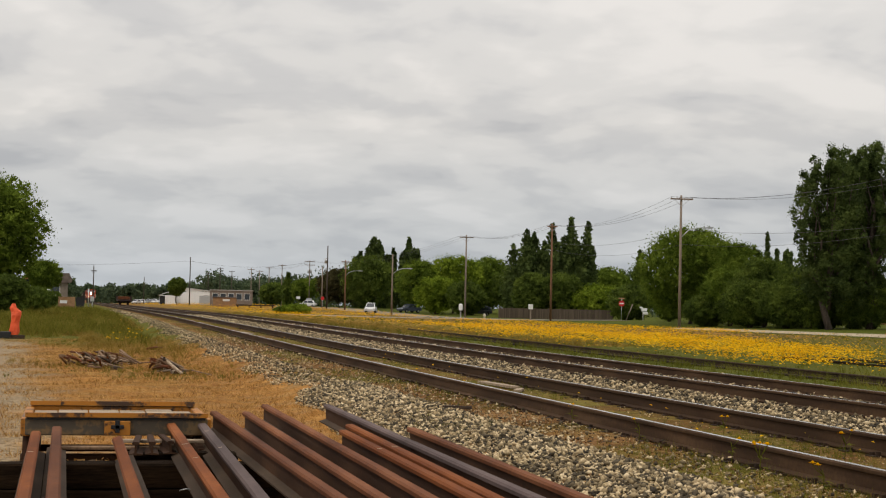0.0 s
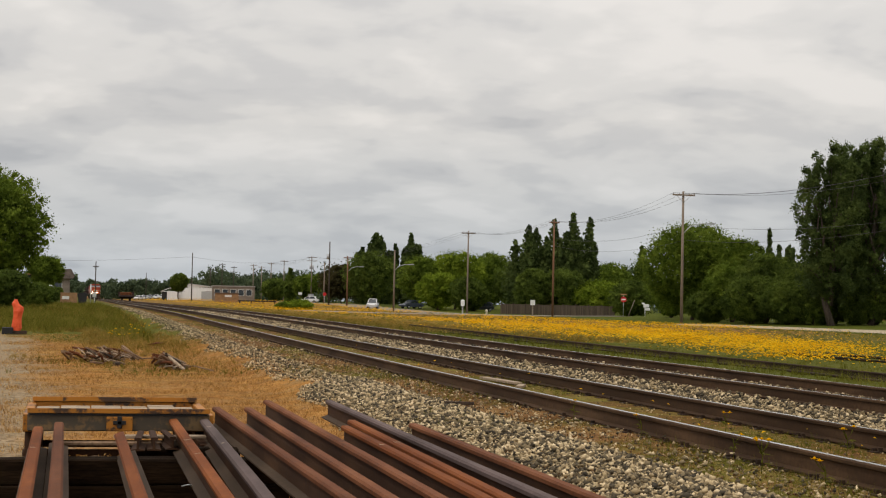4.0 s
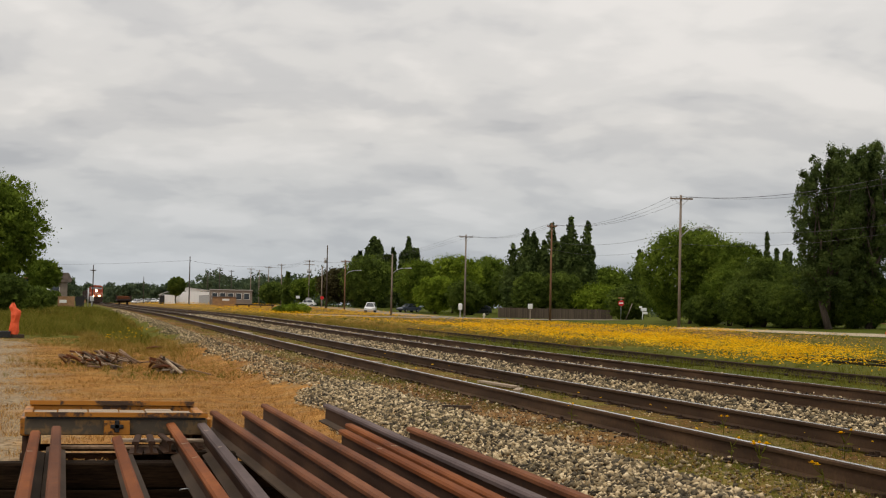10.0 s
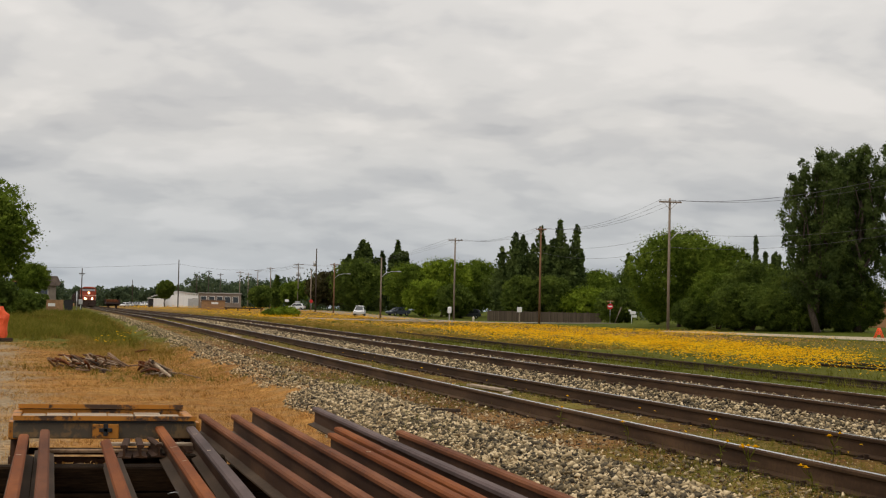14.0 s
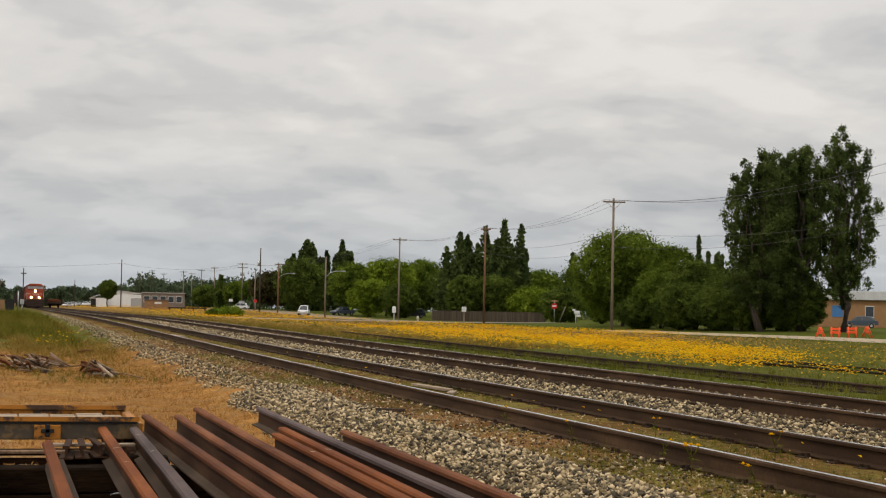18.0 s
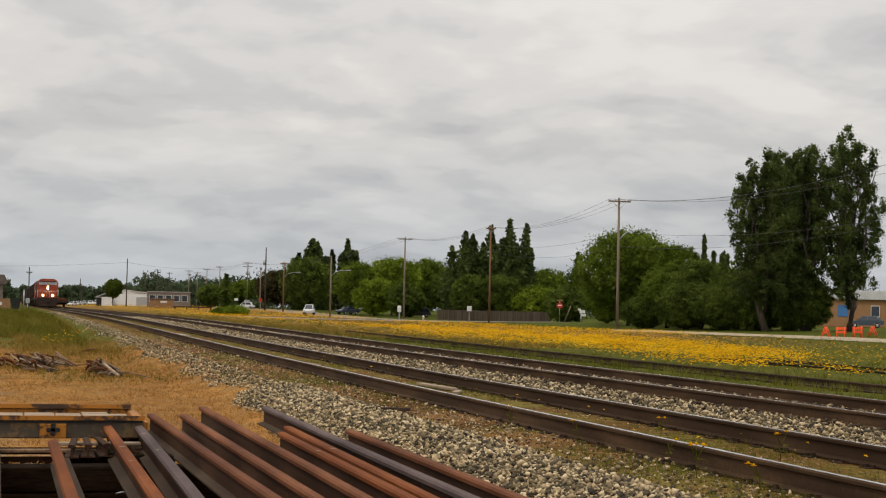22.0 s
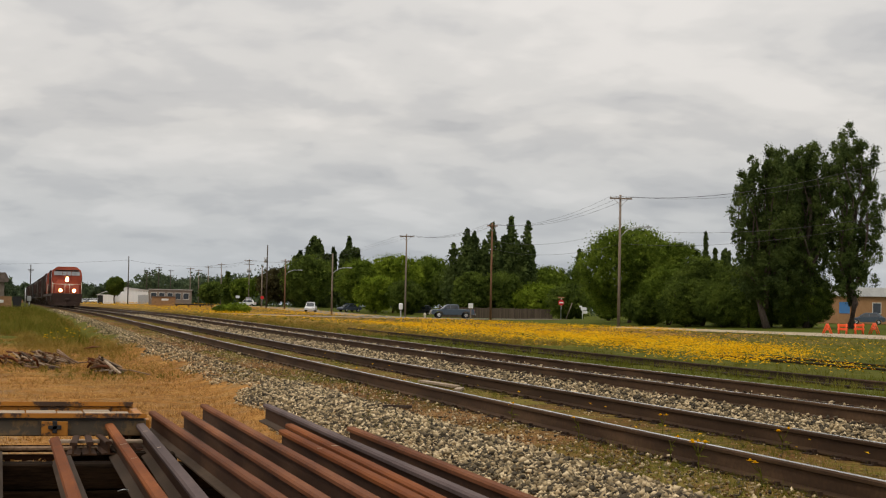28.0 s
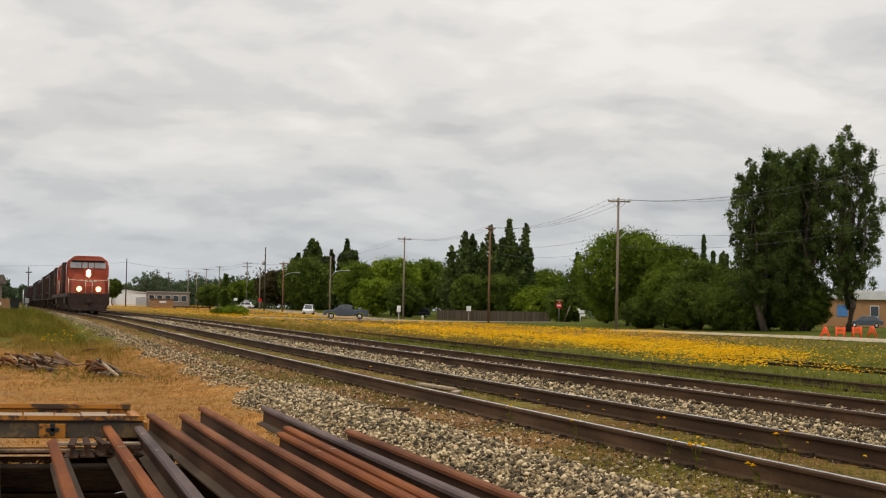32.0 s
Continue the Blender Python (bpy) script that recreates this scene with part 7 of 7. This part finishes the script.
# ---- fence, signs, barriers ----
def build_fence():
    a, b = Vector((*spot(14.45, 258), 0)), Vector((*spot(18.35, 250), 0))
    n = 9
    t = thing("board_fence", Matrix.Identity(4), "weathered grey-brown board fence behind the street", "fence")
    d = (b - a).normalized()
    ang = math.degrees(math.atan2(d.y, d.x))
    w = (b - a).length / n
    for k in range(n + 1):
        p = a.lerp(b, k / n)
        bm = bmesh.new()
        box(bm, -0.07, 0.07, -0.07, 0.07, 0, 1.75)
        part("post", bm, M_FENCE, t).matrix_basis = pose(p.x, p.y, ground_z(p.x, p.y), 0, 0, ang)
        if k < n:
            for j in range(12):
                q = a.lerp(b, (k + (j + 0.5) / 12) / n)
                bm = bmesh.new()
                box(bm, -w / 24 + 0.008, w / 24 - 0.008, -0.015, 0.015, 0.05, 1.58 + 0.02 * ((j * 7 + k) % 3))
                part("board", bm, M_FENCE, t).matrix_basis = pose(q.x, q.y, ground_z(q.x, q.y), 0, 0, ang)


build_fence()


def octagon(bm, r, z, y0, y1, seg=8):
    pts = [(r * math.cos(2 * math.pi * (k + 0.5) / seg), z + r * math.sin(2 * math.pi * (k + 0.5) / seg)) for k in range(seg)]
    slab(bm, pts, y0, y1)


def build_signs():
    t = thing("stop_sign", facing(18.66, 216), "red octagonal stop sign on a thin post", "road sign")
    bm = bmesh.new()
    tube(bm, (0, 0, 0), (0, 0, 2.9), 0.04)
    part("post", bm, M_GALV, t)
    bm = bmesh.new()
    octagon(bm, 0.40, 2.15, -0.09, -0.06)
    pl = part("plate", bm, M_SIGN_RED, t, "red octagon")
    bm = bmesh.new()
    box(bm, -0.26, 0.26, -0.098, -0.092, 2.06, 2.24)
    part("lettering", bm, M_WHITE, pl, "white bar of lettering")
    bm = bmesh.new()
    box(bm, -0.4, 0.4, -0.08, -0.05, 2.72, 2.88)
    part("name_plate", bm, M_TAN, t, "small pale plate")
    t = thing("leaning_post", facing(18.95, 217), "leaning pale wooden post", "post")
    bm = bmesh.new()
    tube(bm, (-0.45, 0, 0), (0.35, 0, 2.1), 0.06)
    part("post", bm, M_POLE, t)
    t = thing("mailbox", facing(19.4, 218), "white boxes on a post in the grass", "mailbox")
    bm = bmesh.new()
    tube(bm, (0, 0, 0), (0, 0, 1.3), 0.06)
    part("post", bm, M_WHITE, t)
    for x, z, s in ((0.15, 1.15, 0.38), (0.35, 0.75, 0.3), (-0.25, 1.55, 0.2)):
        bm = bmesh.new()
        box(bm, x - s, x + s, -0.3, 0.3, z, z + s * 1.1, 0.05)
        part("box", bm, M_WHITE, t)
    t = thing("white_marker_sign", facing(15.54, 213), "white square sign on a pale post", "road sign")
    bm = bmesh.new()
    box(bm, -0.09, 0.09, -0.06, 0.06, 0, 1.6)
    part("post", bm, M_POLE, t)
    bm = bmesh.new()
    box(bm, -0.3, 0.3, -0.10, -0.06, 1.5, 2.15, 0.02)
    part("plate", bm, M_WHITE, t)
    t = thing("meter_box", facing(13.12, 249), "white meter cabinet beside a pole", "cabinet")
    bm = bmesh.new()
    box(bm, -0.3, 0.3, -0.25, 0.25, 1.1, 2.1, 0.12)
    part("cabinet", bm, M_WHITE, t)
    bm = bmesh.new()
    box(bm, -0.1, 0.1, -0.1, 0.1, 0, 1.1)
    part("post", bm, M_CONCRETE, t)
    t = thing("diamond_sign", facing(7.86, 410), "pale diamond road sign seen from behind", "road sign")
    bm = bmesh.new()
    tube(bm, (0, 0, 0), (0, 0, 1.6), 0.05)
    part("post", bm, M_GALV, t)
    bm = bmesh.new()
    octagon(bm, 0.95, 1.5, -0.1, -0.05, 4)
    p = part("plate", bm, M_GALV, t)
    p.matrix_basis = pose(0, 0, 0)
    t = thing("white_marker_sign", facing(7.48, 400), "small white sign on a dark post", "road sign")
    bm = bmesh.new()
    tube(bm, (0, 0, 0), (0, 0, 2.2), 0.06)
    part("post", bm, M_POLE_DARK, t)
    bm = bmesh.new()
    box(bm, -0.45, 0.45, -0.1, -0.06, 1.9, 2.5)
    part("plate", bm, M_WHITE, t)
    t = thing("red_sign", facing(8.33, 328), "round red sign on a pole", "road sign")
    bm = bmesh.new()
    tube(bm, (0, 0, 0), (0, 0, 2.2), 0.05)
    part("post", bm, M_GALV, t)
    bm = bmesh.new()
    octagon(bm, 0.36, 2.0, -0.2, -0.16, 12)
    part("plate", bm, M_SIGN_RED, t)
    t = thing("fire_hydrant", facing(13.95, 240), "small pale fire hydrant by the kerb", "hydrant")
    bm = bmesh.new()
    bent(bm, [(0, 0, 0), (0, 0, 0.5), (0, 0, 0.62), (0, 0, 0.75)], [0.14, 0.13, 0.17, 0.05], 10)
    tube(bm, (-0.22, 0, 0.45), (0.22, 0, 0.45), 0.07)
    part("barrel", bm, M_CREAM, t)


build_signs()


def build_barrier(bearing, dist, turn, w=1.5):
    t = thing("road_barrier", facing(bearing, dist, turn), "bright orange plastic road barrier", "barrier", "orange barriers by the lane")
    for z in (0.34, 0.62):
        bm = bmesh.new()
        box(bm, -w / 2, w / 2, -0.05, 0.05, z, z + 0.19, 0.02)
        part("board", bm, M_ORANGE_DEEP, t)
    for s in (-1, 1):
        for lean in (-1, 1):
            bm = bmesh.new()
            tube(bm, (s * w * 0.36, lean * 0.35, 0), (s * w * 0.36, 0, 0.86), 0.045, seg=6)
            part("leg", bm, M_ORANGE_DEEP, t)


for b, d, turn in ((27.66, 131, 50), (28.16, 132, -35), (28.70, 133, -20), (29.19, 134, 45)):
    build_barrier(b, d, turn, 0.8)

build_ballast()
build_grass()


# ---- what moves ----
def motions():
    # the train comes on at a steady 13.2 m/s along the main track
    for back, ob in train:
        rows = []
        for t in (0.0, 8.0, 16.0, 22.0, 27.0, 32.0):
            y = 129.0 + 13.2 * (32.0 - t) + back
            rows.append((t, pose(TRACK_X + bend(y), y, RAIL_TOP + climb(y), 0, 0, 0.137)))
        walk(ob, rows)
    # the pickup waits in the side street, pulls out and slows down
    path = ((0.0, 24.3, 242.4, 94), (20.8, 24.3, 242.4, 94), (22.0, 23.9, 241.4, 94), (23.0, 22.9, 239.6, 93), (24.0, 21.4, 236.5, 92), (24.5, 20.2, 234.0, 91), (25.0, 18.98, 231.6, 90),
            (25.5, 18.25, 229.6, 90), (27.5, 15.50, 222.9, 89), (28.0, 14.90, 221.1, 88), (29.0, 13.65, 218.3, 87), (30.0, 12.65, 216.5, 85), (31.0, 11.88, 214.6, 84), (32.0, 11.30, 213.7, 82))
    rows = []
    for t, b, d, turn in path:
        x, y = spot(b, d)
        rows.append((t, pose(x, y, ground_z(x, y) + 0.13, 0, 0, turn - b * 0.3)))
    walk(pickup, rows)
    # its wheels roll with the way it has gone
    times = [0.0, 20.8] + [20.8 + 0.1 * k for k in range(1, 112)] + [32.0]
    spots = [spot(b, d) for t, b, d, turn in path]
    marks = [0.0]
    for p, q in zip(spots, spots[1:]):
        marks.append(marks[-1] + math.dist(p, q))
    gone = np.interp(times, [p[0] for p in path], marks)
    for ob, x, y, r in WHEELS[pickup.name]:
        walk(ob, [(t, pose(x, y, r, -math.degrees(g / r))) for t, g in zip(times, gone)])


motions()
